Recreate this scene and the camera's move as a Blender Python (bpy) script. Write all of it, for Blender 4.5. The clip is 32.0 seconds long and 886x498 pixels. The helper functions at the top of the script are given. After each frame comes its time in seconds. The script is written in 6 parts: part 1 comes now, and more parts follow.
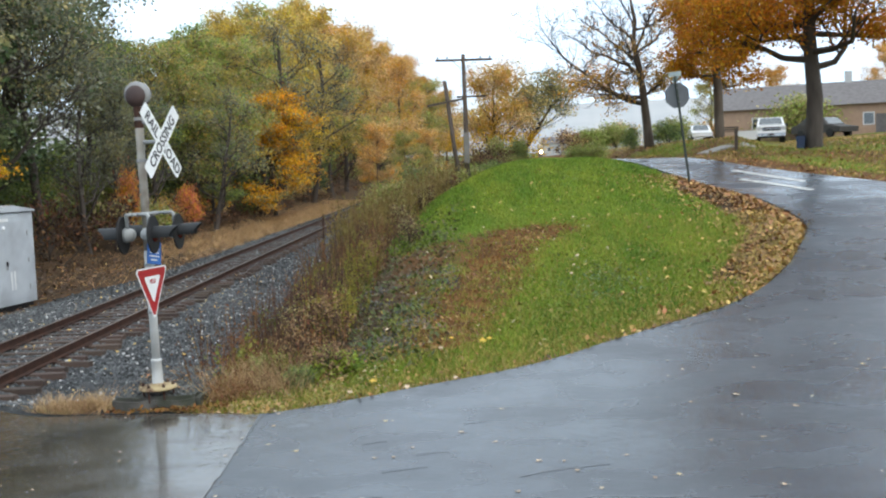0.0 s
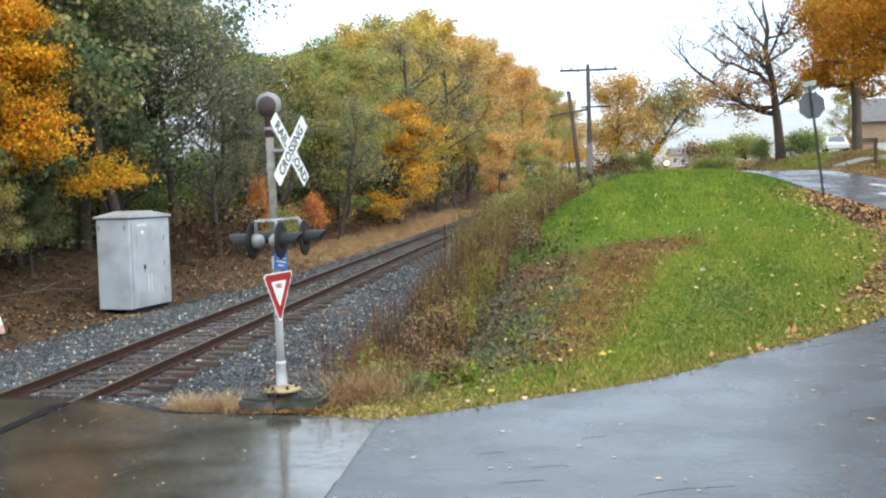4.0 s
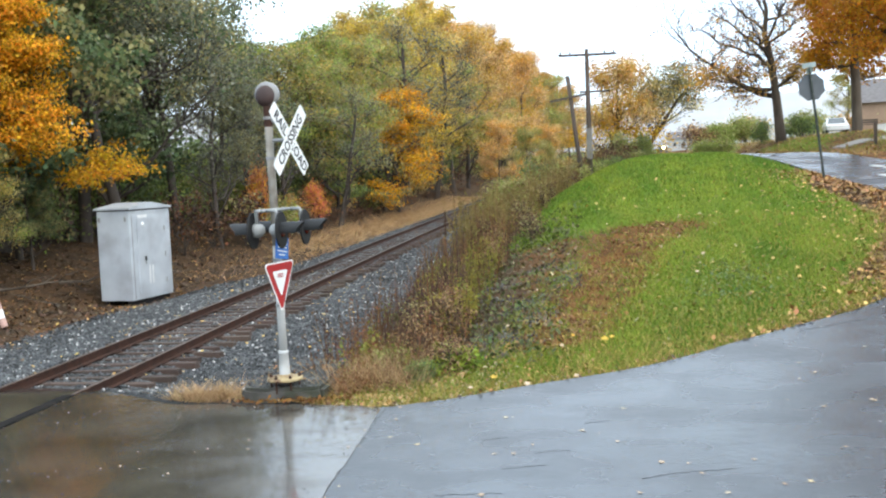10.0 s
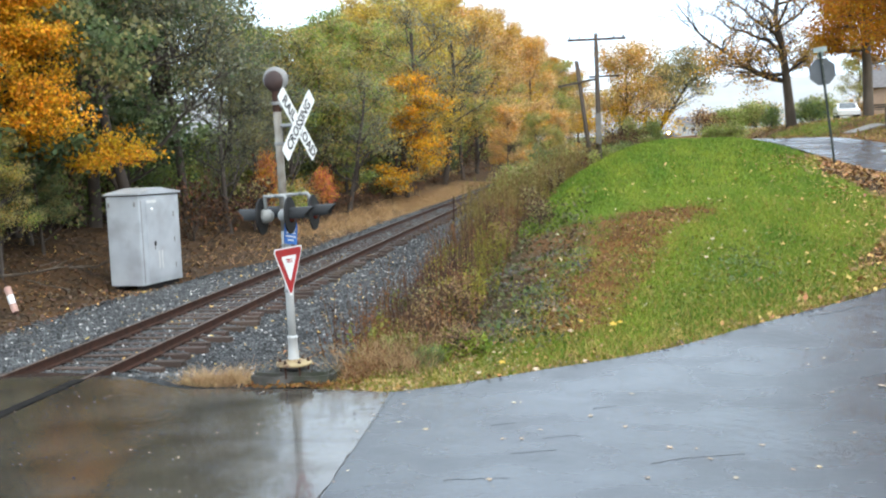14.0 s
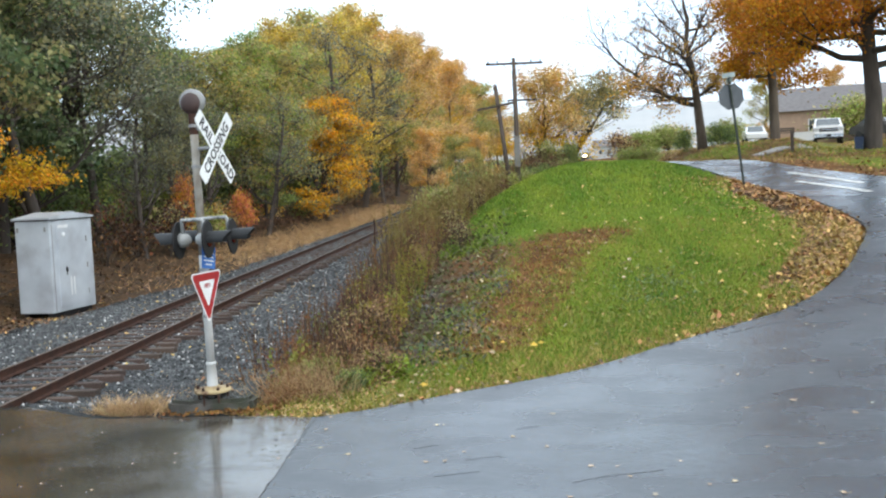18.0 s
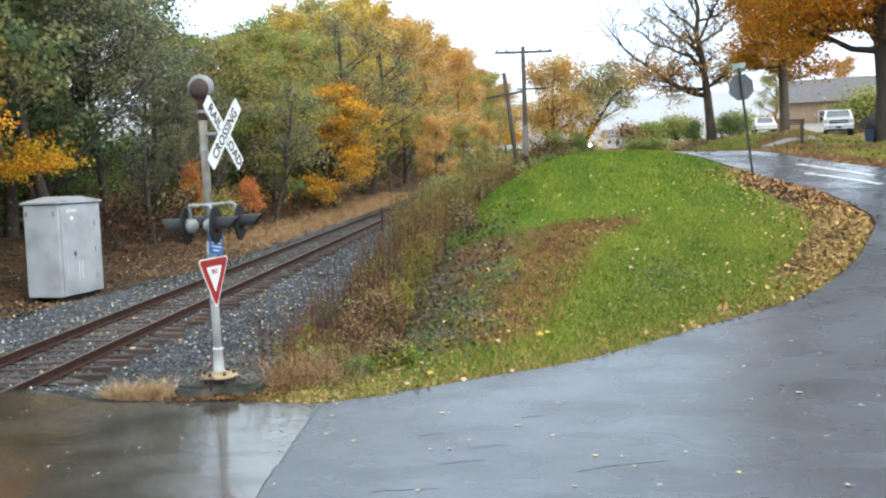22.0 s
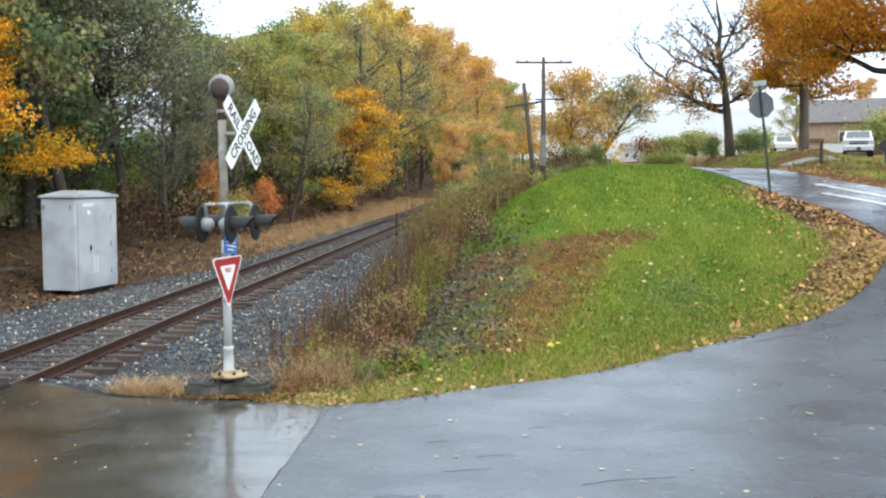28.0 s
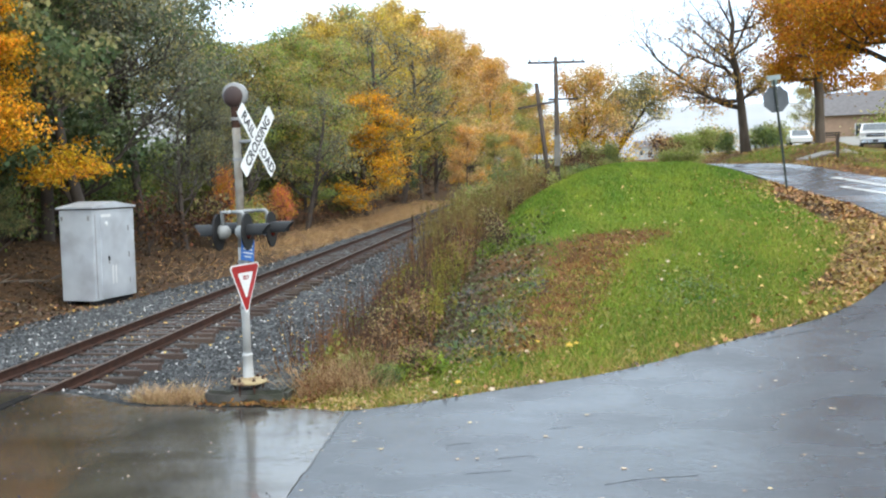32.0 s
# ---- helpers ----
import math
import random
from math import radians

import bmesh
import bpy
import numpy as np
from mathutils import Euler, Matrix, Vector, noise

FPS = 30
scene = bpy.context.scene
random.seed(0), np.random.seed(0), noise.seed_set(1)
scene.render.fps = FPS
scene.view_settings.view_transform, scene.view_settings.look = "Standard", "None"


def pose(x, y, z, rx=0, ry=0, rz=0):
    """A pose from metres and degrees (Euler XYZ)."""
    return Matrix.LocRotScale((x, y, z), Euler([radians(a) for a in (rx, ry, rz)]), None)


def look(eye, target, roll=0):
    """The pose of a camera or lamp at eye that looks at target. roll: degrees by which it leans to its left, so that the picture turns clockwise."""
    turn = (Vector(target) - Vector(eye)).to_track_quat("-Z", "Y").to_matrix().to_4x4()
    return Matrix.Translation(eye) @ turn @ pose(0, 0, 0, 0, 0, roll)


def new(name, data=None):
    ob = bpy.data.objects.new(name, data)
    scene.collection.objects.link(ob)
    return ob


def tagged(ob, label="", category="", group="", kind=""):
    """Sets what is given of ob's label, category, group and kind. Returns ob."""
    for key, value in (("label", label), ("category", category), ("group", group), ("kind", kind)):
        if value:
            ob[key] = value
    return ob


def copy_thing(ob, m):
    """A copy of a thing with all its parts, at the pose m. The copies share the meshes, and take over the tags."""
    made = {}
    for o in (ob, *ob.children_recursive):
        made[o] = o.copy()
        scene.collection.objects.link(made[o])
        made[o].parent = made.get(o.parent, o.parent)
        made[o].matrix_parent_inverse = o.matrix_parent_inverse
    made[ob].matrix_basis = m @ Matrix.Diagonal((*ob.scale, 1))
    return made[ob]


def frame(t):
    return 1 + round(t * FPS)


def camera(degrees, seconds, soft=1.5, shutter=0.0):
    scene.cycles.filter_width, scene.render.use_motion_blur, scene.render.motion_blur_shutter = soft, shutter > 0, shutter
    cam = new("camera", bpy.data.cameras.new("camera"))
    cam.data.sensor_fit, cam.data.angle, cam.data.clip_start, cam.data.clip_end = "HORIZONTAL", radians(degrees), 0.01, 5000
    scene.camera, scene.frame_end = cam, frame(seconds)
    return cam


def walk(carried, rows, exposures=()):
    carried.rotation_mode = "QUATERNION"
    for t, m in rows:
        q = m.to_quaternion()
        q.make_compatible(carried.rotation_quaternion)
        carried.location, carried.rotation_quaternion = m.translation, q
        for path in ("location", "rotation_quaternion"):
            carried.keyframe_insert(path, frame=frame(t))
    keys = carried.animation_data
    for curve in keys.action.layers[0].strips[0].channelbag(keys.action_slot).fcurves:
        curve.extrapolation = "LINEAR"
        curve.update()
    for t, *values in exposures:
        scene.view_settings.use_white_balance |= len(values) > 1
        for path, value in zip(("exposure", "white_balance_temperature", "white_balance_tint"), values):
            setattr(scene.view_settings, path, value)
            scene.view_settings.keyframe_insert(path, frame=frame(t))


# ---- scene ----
EYE = (0.0, 0.0, 3.05)
cam = camera(49.5, 32.0, soft=2.2)
walk(cam, [
    (0.0, pose(*EYE, 85.72, 2.07, -3.15)), (0.5, pose(*EYE, 87.39, 2.91, 0.16)), (1.0, pose(*EYE, 87.06, 2.18, 1.77)),
    (1.5, pose(*EYE, 87.86, 1.99, 2.62)), (2.0, pose(*EYE, 86.76, 1.38, 3.43)), (2.5, pose(*EYE, 86.67, 1.99, 3.87)),
    (3.0, pose(*EYE, 86.53, 1.54, 4.27)), (3.5, pose(*EYE, 86.58, 1.43, 4.10)), (5.5, pose(*EYE, 86.18, 1.92, 4.27)),
    (6.0, pose(*EYE, 86.09, 2.21, 4.28)), (6.5, pose(*EYE, 86.50, 2.19, 4.09)), (7.0, pose(*EYE, 86.35, 1.95, 3.85)),
    (7.5, pose(*EYE, 86.29, 1.70, 3.63)), (8.0, pose(*EYE, 86.36, 1.77, 3.80)), (8.5, pose(*EYE, 86.16, 1.79, 3.98)),
    (9.0, pose(*EYE, 85.82, 2.10, 3.79)), (9.5, pose(*EYE, 85.70, 2.53, 3.72)), (10.0, pose(*EYE, 85.78, 2.27, 4.08)),
    (10.5, pose(*EYE, 85.38, 2.48, 4.25)), (11.0, pose(*EYE, 85.24, 2.35, 4.87)), (11.5, pose(*EYE, 85.09, 2.58, 3.85)),
    (12.0, pose(*EYE, 84.69, 2.60, 6.01)), (12.5, pose(*EYE, 85.06, 2.07, 6.97)), (13.0, pose(*EYE, 85.26, 1.99, 6.05)),
    (13.5, pose(*EYE, 84.94, 2.22, 5.24)), (14.0, pose(*EYE, 84.93, 2.27, 4.59)), (14.5, pose(*EYE, 85.38, 2.72, 3.48)),
    (15.0, pose(*EYE, 86.29, 2.56, 2.13)), (15.5, pose(*EYE, 87.34, 2.41, 0.30)), (17.5, pose(*EYE, 86.23, 2.34, -0.17)),
    (18.0, pose(*EYE, 86.08, 2.44, -0.14)), (18.5, pose(*EYE, 85.97, 2.52, -0.08)), (19.0, pose(*EYE, 85.86, 2.50, -0.15)),
    (19.5, pose(*EYE, 85.82, 2.67, -0.19)), (20.0, pose(*EYE, 86.24, 2.50, -0.16)), (20.5, pose(*EYE, 86.18, 2.49, -0.20)),
    (21.0, pose(*EYE, 85.88, 2.17, -0.06)), (21.5, pose(*EYE, 85.78, 2.12, 0.25)), (22.0, pose(*EYE, 85.40, 1.87, 0.33)),
    (22.5, pose(*EYE, 85.88, 1.16, 0.67)), (23.0, pose(*EYE, 86.41, 0.86, 0.48)), (23.5, pose(*EYE, 86.63, 0.81, 0.86)),
    (24.0, pose(*EYE, 86.72, 0.72, 1.58)), (24.5, pose(*EYE, 87.09, 0.77, 1.84)), (26.5, pose(*EYE, 86.79, 0.15, 1.94)),
    (27.0, pose(*EYE, 86.43, -0.07, 1.87)), (27.5, pose(*EYE, 86.14, -0.12, 1.52)), (28.0, pose(*EYE, 85.84, -0.12, 1.30)),
    (28.5, pose(*EYE, 85.73, -0.26, 1.67)), (29.0, pose(*EYE, 85.93, -0.09, 2.10)), (29.5, pose(*EYE, 85.94, 0.65, 1.92)),
    (30.0, pose(*EYE, 86.01, 0.73, 2.00)), (30.5, pose(*EYE, 86.10, 0.62, 2.05)), (31.0, pose(*EYE, 86.18, 0.62, 2.48)),
    (31.5, pose(*EYE, 86.28, 0.88, 2.41)), (32.0, pose(*EYE, 86.00, 1.24, 2.17)),
], exposures=[(0.0, -0.27), (1.0, -0.09), (2.0, -0.05), (3.0, 0.02), (6.0, 0.09), (11.0, 0.17), (15.0, 0.15), (18.0, -0.06), (20.0, 0.01), (24.0, 0.05), (29.0, 0.11), (32.0, 0.09)])

# ---- light: overcast, wet autumn day ----
world = bpy.data.worlds.new("sky")
scene.world = world
world.use_nodes = True
wn, wl = world.node_tree.nodes, world.node_tree.links
wn.clear()
SUN_ELEV, SUN_TURN = 42.0, 140.0
sky = wn.new("ShaderNodeTexSky")
sky.sky_type = "NISHITA"
sky.sun_disc = False
sky.sun_elevation, sky.sun_rotation = radians(SUN_ELEV), radians(SUN_TURN)
sky.dust_density = 6.0
bg_sky = wn.new("ShaderNodeBackground")
bg_sky.inputs[1].default_value = 0.05
wl.new(sky.outputs[0], bg_sky.inputs[0])
coord = wn.new("ShaderNodeTexCoord")
sep = wn.new("ShaderNodeSeparateXYZ")
wl.new(coord.outputs["Generated"], sep.inputs[0])
ramp = wn.new("ShaderNodeValToRGB")
ramp.color_ramp.elements[0].position, ramp.color_ramp.elements[0].color = 0.0, (0.655, 0.79, 0.93, 1)
ramp.color_ramp.elements[1].position, ramp.color_ramp.elements[1].color = 0.7, (0.90, 1.0, 1.07, 1)
mid = ramp.color_ramp.elements.new(0.10)
mid.color = (0.665, 0.82, 1.0, 1)
wl.new(sep.outputs[2], ramp.inputs[0])
cloud = wn.new("ShaderNodeTexNoise")
cloud.inputs["Scale"].default_value = 2.5
cloud.inputs["Detail"].default_value = 5
wl.new(coord.outputs["Generated"], cloud.inputs[0])
cmul = wn.new("ShaderNodeMapRange")
cmul.inputs[3].default_value, cmul.inputs[4].default_value = 0.88, 1.12
wl.new(cloud.outputs[0], cmul.inputs[0])
cmix = wn.new("ShaderNodeVectorMath")
cmix.operation = "SCALE"
wl.new(ramp.outputs[0], cmix.inputs[0])
wl.new(cmul.outputs[0], cmix.inputs[3])
bg_cloud = wn.new("ShaderNodeBackground")
bg_cloud.inputs[1].default_value = 1.95
wl.new(cmix.outputs[0], bg_cloud.inputs[0])
wadd = wn.new("ShaderNodeAddShader")
wout = wn.new("ShaderNodeOutputWorld")
wl.new(bg_sky.outputs[0], wadd.inputs[0])
wl.new(bg_cloud.outputs[0], wadd.inputs[1])
wl.new(wadd.outputs[0], wout.inputs[0])

sun = bpy.data.lights.new("sun", "SUN")
sun.energy, sun.angle, sun.color = 0.7, radians(25), (1.0, 0.96, 0.9)
sun_ob = new("sun", sun)
_a = radians(SUN_TURN)
sun_ob.matrix_world = look(Vector((math.sin(_a), math.cos(_a), math.tan(radians(SUN_ELEV)))) * 40, (0, 0, 0))

# ---- materials ----


def material(name, colour, colour2=None, rough=0.8, scale=6.0, bump=0.0, bump_scale=40.0, metal=0.0, spots=None, island=0.0,
             objrand=0.0, coat=0.0, detail=6.0, spec=0.5, stretch=None, transl=0.0):
    """A procedural surface: two tones over a coarse and a fine noise, optional stains, bump and per-piece variation."""
    m = bpy.data.materials.new(name)
    m.use_nodes = True
    n, l = m.node_tree.nodes, m.node_tree.links
    b = n["Principled BSDF"]
    c2 = colour2 or tuple(v * 0.7 for v in colour)
    tc = n.new("ShaderNodeTexCoord")
    vec = tc.outputs["Object"]
    if stretch:
        mp = n.new("ShaderNodeMapping")
        mp.inputs["Scale"].default_value = stretch
        l.new(vec, mp.inputs[0])
        vec = mp.outputs[0]
    nz = n.new("ShaderNodeTexNoise")
    nz.inputs["Scale"].default_value, nz.inputs["Detail"].default_value = scale, detail
    l.new(vec, nz.inputs[0])
    rp = n.new("ShaderNodeMapRange")
    rp.inputs[1].default_value, rp.inputs[2].default_value = 0.3, 0.7
    l.new(nz.outputs[0], rp.inputs[0])
    mix = n.new("ShaderNodeMix")
    mix.data_type = "RGBA"
    l.new(rp.outputs[0], mix.inputs[0])
    mix.inputs[6].default_value, mix.inputs[7].default_value = (*colour, 1), (*c2, 1)
    out = mix.outputs[2]
    if spots:
        sc, sscale, low, high = spots
        n2 = n.new("ShaderNodeTexNoise")
        n2.inputs["Scale"].default_value, n2.inputs["Detail"].default_value = sscale, 8
        l.new(vec, n2.inputs[0])
        r2 = n.new("ShaderNodeMapRange")
        r2.inputs[1].default_value, r2.inputs[2].default_value = low, high
        l.new(n2.outputs[0], r2.inputs[0])
        mx = n.new("ShaderNodeMix")
        mx.data_type = "RGBA"
        l.new(r2.outputs[0], mx.inputs[0])
        l.new(out, mx.inputs[6])
        mx.inputs[7].default_value = (*sc, 1)
        out = mx.outputs[2]
    if island or objrand:
        src = n.new("ShaderNodeNewGeometry").outputs["Random Per Island"] if island else n.new("ShaderNodeObjectInfo").outputs["Random"]
        amt = island or objrand
        mr = n.new("ShaderNodeMapRange")
        mr.inputs[3].default_value, mr.inputs[4].default_value = 1 - amt, 1 + amt
        l.new(src, mr.inputs[0])
        hs = n.new("ShaderNodeHueSaturation")
        hm = n.new("ShaderNodeMapRange")
        hm.inputs[3].default_value, hm.inputs[4].default_value = 0.5 - amt * 0.05, 0.5 + amt * 0.05
        fr = n.new("ShaderNodeMath")
        fr.operation = "MULTIPLY"
        fr.inputs[1].default_value = 7.31
        f2 = n.new("ShaderNodeMath")
        f2.operation = "FRACT"
        l.new(src, fr.inputs[0])
        l.new(fr.outputs[0], f2.inputs[0])
        l.new(f2.outputs[0], hm.inputs[0])
        l.new(hm.outputs[0], hs.inputs["Hue"])
        l.new(mr.outputs[0], hs.inputs["Value"])
        l.new(out, hs.inputs["Color"])
        out = hs.outputs[0]
    if island and objrand:
        rnd = n.new("ShaderNodeObjectInfo").outputs["Random"]
        tone, hue = n.new("ShaderNodeMapRange"), n.new("ShaderNodeMapRange")
        tone.inputs[3].default_value, tone.inputs[4].default_value = 1 - objrand, 1 + objrand
        hue.inputs[3].default_value, hue.inputs[4].default_value = 0.5 + objrand * 0.05, 0.5 - objrand * 0.05
        h2 = n.new("ShaderNodeHueSaturation")
        l.new(rnd, tone.inputs[0])
        l.new(rnd, hue.inputs[0])
        l.new(tone.outputs[0], h2.inputs["Value"])
        l.new(hue.outputs[0], h2.inputs["Hue"])
        l.new(out, h2.inputs["Color"])
        out = h2.outputs[0]
    l.new(out, b.inputs["Base Color"])
    b.inputs["Roughness"].default_value = rough
    b.inputs["Metallic"].default_value = metal
    b.inputs["Specular IOR Level"].default_value = spec
    b.inputs["Coat Weight"].default_value = coat
    if bump:
        nb = n.new("ShaderNodeTexNoise")
        nb.inputs["Scale"].default_value, nb.inputs["Detail"].default_value = bump_scale, 5
        l.new(vec, nb.inputs[0])
        bp = n.new("ShaderNodeBump")
        bp.inputs["Strength"].default_value, bp.inputs["Distance"].default_value = min(1.0, bump * 5), bump * 0.2
        l.new(nb.outputs[0], bp.inputs["Height"])
        l.new(bp.outputs[0], b.inputs["Normal"])
    if transl:
        tr = n.new("ShaderNodeBsdfTranslucent")
        l.new(out, tr.inputs[0])
        ms = n.new("ShaderNodeMixShader")
        ms.inputs[0].default_value = transl
        l.new(b.outputs[0], ms.inputs[1])
        l.new(tr.outputs[0], ms.inputs[2])
        l.new(ms.outputs[0], n["Material Output"].inputs[0])
    return m


def leafmat(name, c, c2, island=0.45, transl=0.44, scale=0.9):
    return material(name, c, c2, rough=0.55, scale=scale, island=island, objrand=0.18, transl=transl, spec=0.3, detail=2)


M = {}
M["leaf_green"] = leafmat("leaf_green", (0.115, 0.175, 0.078), (0.175, 0.21, 0.085))
M["leaf_olive"] = leafmat("leaf_olive", (0.33, 0.31, 0.14), (0.39, 0.33, 0.14))
M["leaf_grey"] = leafmat("leaf_grey", (0.185, 0.205, 0.15), (0.235, 0.235, 0.155))
M["leaf_yellow"] = leafmat("leaf_yellow", (0.76, 0.54, 0.075), (0.62, 0.46, 0.08))
M["leaf_orange"] = leafmat("leaf_orange", (0.69, 0.40, 0.04), (0.60, 0.31, 0.045))
M["leaf_tan"] = leafmat("leaf_tan", (0.66, 0.46, 0.21), (0.54, 0.36, 0.16))
M["leaf_red"] = leafmat("leaf_red", (0.62, 0.20, 0.10), (0.58, 0.26, 0.12))
M["leaf_amber"] = leafmat("leaf_amber", (0.80, 0.49, 0.035), (0.70, 0.36, 0.022))
M["leaf_copper"] = leafmat("leaf_copper", (0.50, 0.225, 0.012), (0.36, 0.155, 0.012))
M["leaf_bronze"] = leafmat("leaf_bronze", (0.62, 0.33, 0.02), (0.44, 0.21, 0.016))
M["leaf_mustard"] = leafmat("leaf_mustard", (0.52, 0.39, 0.09), (0.42, 0.32, 0.09))
# Darker version of the green leaves, with deep shade put into the colour.
M["leaf_shaded"] = leafmat("leaf_shaded", (0.05, 0.085, 0.04), (0.08, 0.105, 0.042))
M["leaf_gold"] = leafmat("leaf_gold", (0.66, 0.51, 0.19), (0.53, 0.42, 0.16))
M["leaf_lime"] = leafmat("leaf_lime", (0.32, 0.38, 0.08), (0.22, 0.29, 0.07))
M["bark"] = material("bark", (0.042, 0.034, 0.028), (0.08, 0.065, 0.054), 0.9, 5, 0.1, 25, stretch=(1, 1, 0.25))
M["bark_pale"] = material("bark_pale", (0.13, 0.105, 0.08), (0.07, 0.055, 0.042), 0.9, 4, 0.1, 20, stretch=(1, 1, 0.3))
M["weed_brown"] = material("weed_brown", (0.125, 0.066, 0.030), (0.06, 0.035, 0.02), 0.85, 1.2, island=0.4, transl=0.2)
M["weed_dark"] = material("weed_dark", (0.075, 0.036, 0.024), (0.042, 0.024, 0.018), 0.85, 1.2, island=0.4, transl=0.1)
M["weed_rust"] = material("weed_rust", (0.22, 0.098, 0.034), (0.12, 0.058, 0.025), 0.85, 0.9, island=0.45, transl=0.2)
M["weed_olive"] = material("weed_olive", (0.28, 0.24, 0.03), (0.12, 0.125, 0.02), 0.8, 0.9, island=0.4, transl=0.3)
M["weed_low"] = material("weed_low", (0.05, 0.085, 0.018), (0.10, 0.10, 0.028), 0.7, 1.2, island=0.45, transl=0.25)
M["straw_pale"] = material("straw_pale", (0.48, 0.34, 0.18), (0.30, 0.18, 0.085), 0.85, 1.2, island=0.35, transl=0.2)
M["litter_grey"] = material("litter_grey", (0.17, 0.135, 0.09), (0.065, 0.052, 0.036), 0.9, 1.5, island=0.5, spec=0.15)
M["weed_straw"] = material("weed_straw", (0.36, 0.235, 0.115), (0.19, 0.11, 0.055), 0.85, 1.2, island=0.35, transl=0.2)
M["weed_green"] = material("weed_green", (0.12, 0.18, 0.03), (0.22, 0.20, 0.035), 0.7, 1.2, island=0.35, transl=0.3)
M["grass"] = material("grass", (0.095, 0.18, 0.018), (0.225, 0.285, 0.034), 0.6, 1.1, island=0.42, transl=0.3, spec=0.3, stretch=(1.0, 0.16, 1.0), detail=3)
M["litter"] = material("litter", (0.38, 0.20, 0.055), (0.21, 0.11, 0.042), 0.55, 1.5, island=0.5)
M["litter_rust"] = material("litter_rust", (0.24, 0.115, 0.03), (0.13, 0.066, 0.022), 0.9, 1.5, island=0.35, spec=0.1)
M["litter_dark"] = material("litter_dark", (0.11, 0.062, 0.032), (0.07, 0.042, 0.026), 0.6, 1.5, island=0.5)
M["litter_straw"] = material("litter_straw", (0.50, 0.32, 0.14), (0.33, 0.19, 0.08), 0.6, 1.5, island=0.3)
M["grass_dry"] = material("grass_dry", (0.30, 0.25, 0.055), (0.40, 0.29, 0.09), 0.7, 1.0, island=0.35, transl=0.3)
M["weed_mix"] = material("weed_mix", (0.19, 0.115, 0.045), (0.19, 0.16, 0.04), 0.85, 0.8, island=0.35, transl=0.2)
M["litter_pale"] = material("litter_pale", (0.50, 0.42, 0.30), (0.40, 0.26, 0.12), 0.35, 1.5, island=0.4)
M["litter_bright"] = material("litter_bright", (0.60, 0.42, 0.13), (0.50, 0.29, 0.09), 0.5, 1.5, island=0.3)
M["stone_pale"] = material("stone_pale", (0.50, 0.50, 0.49), (0.36, 0.35, 0.34), 0.7, 3, island=0.4)
M["stone"] = material("stone", (0.105, 0.112, 0.115), (0.026, 0.030, 0.034), 0.6, 3, island=0.95)


def wet_material(name, c1, c2, rough_lo, rough_hi, grain, dips, scale=0.45, stretch=(0.8, 1.1, 1), edges=(0.35, 0.65)):
    """Wet paving: tone and gloss vary in patches, with fine grain and shallow dips."""
    m = material(name, c1, c2, rough_lo, scale)
    n, l = m.node_tree.nodes, m.node_tree.links
    b = n["Principled BSDF"]
    tc = n.new("ShaderNodeTexCoord")
    mp = n.new("ShaderNodeMapping")
    mp.inputs["Scale"].default_value = stretch
    l.new(tc.outputs["Object"], mp.inputs[0])
    outs = []
    for sc, det in ((0.9, 7), (150, 4), (7.5, 6)):
        q = n.new("ShaderNodeTexNoise")
        q.inputs["Scale"].default_value, q.inputs["Detail"].default_value = sc, det
        l.new(mp.outputs[0] if sc < 2 else tc.outputs["Object"], q.inputs[0])
        outs.append(q.outputs[0])
    r1 = n.new("ShaderNodeMapRange")
    r1.inputs[1].default_value, r1.inputs[2].default_value, r1.inputs[3].default_value, r1.inputs[4].default_value = *edges, rough_lo, rough_hi
    l.new(outs[0], r1.inputs[0])
    l.new(r1.outputs[0], b.inputs["Roughness"])
    b1, b2 = n.new("ShaderNodeBump"), n.new("ShaderNodeBump")
    b1.inputs["Strength"].default_value, b1.inputs["Distance"].default_value = 1.0, grain
    b2.inputs["Strength"].default_value, b2.inputs["Distance"].default_value = 1.0, dips
    l.new(outs[1], b1.inputs["Height"])
    l.new(outs[2], b2.inputs["Height"])
    l.new(b1.outputs[0], b2.inputs["Normal"])
    l.new(b2.outputs[0], b.inputs["Normal"])
    return m


M["asphalt"] = wet_material("asphalt", (0.068, 0.082, 0.098), (0.040, 0.047, 0.058), 0.16, 0.36, 0.001, 0.006, 0.6)
M["concrete_wet"] = wet_material("concrete_wet", (0.075, 0.067, 0.057), (0.034, 0.030, 0.026), 0.02, 0.22, 0.0005, 0.006, 1.3, (0.5, 2.2, 1), (0.47, 0.60))
M["concrete_wet"].node_tree.nodes["Principled BSDF"].inputs["Coat Weight"].default_value = 0.35
M["concrete_wet"].node_tree.nodes["Principled BSDF"].inputs["Coat Roughness"].default_value = 0.06
M["groove"] = material("groove", (0.010, 0.010, 0.010), (0.022, 0.020, 0.018), 0.95, 6, spec=0.08)
M["tar"] = material("tar", (0.022, 0.022, 0.023), (0.035, 0.035, 0.036), 0.4, 6)
M["seam"] = material("seam", (0.045, 0.048, 0.052), (0.03, 0.032, 0.034), 0.28, 6, coat=0.3)
M["rail_rust"] = material("rail_rust", (0.062, 0.027, 0.017), (0.030, 0.016, 0.011), 0.75, 6, 0.03, 60, spec=0.25)
M["rail_top"] = material("rail_top", (0.13, 0.095, 0.075), (0.07, 0.05, 0.042), 0.5, 6, spec=0.4, metal=0.3)
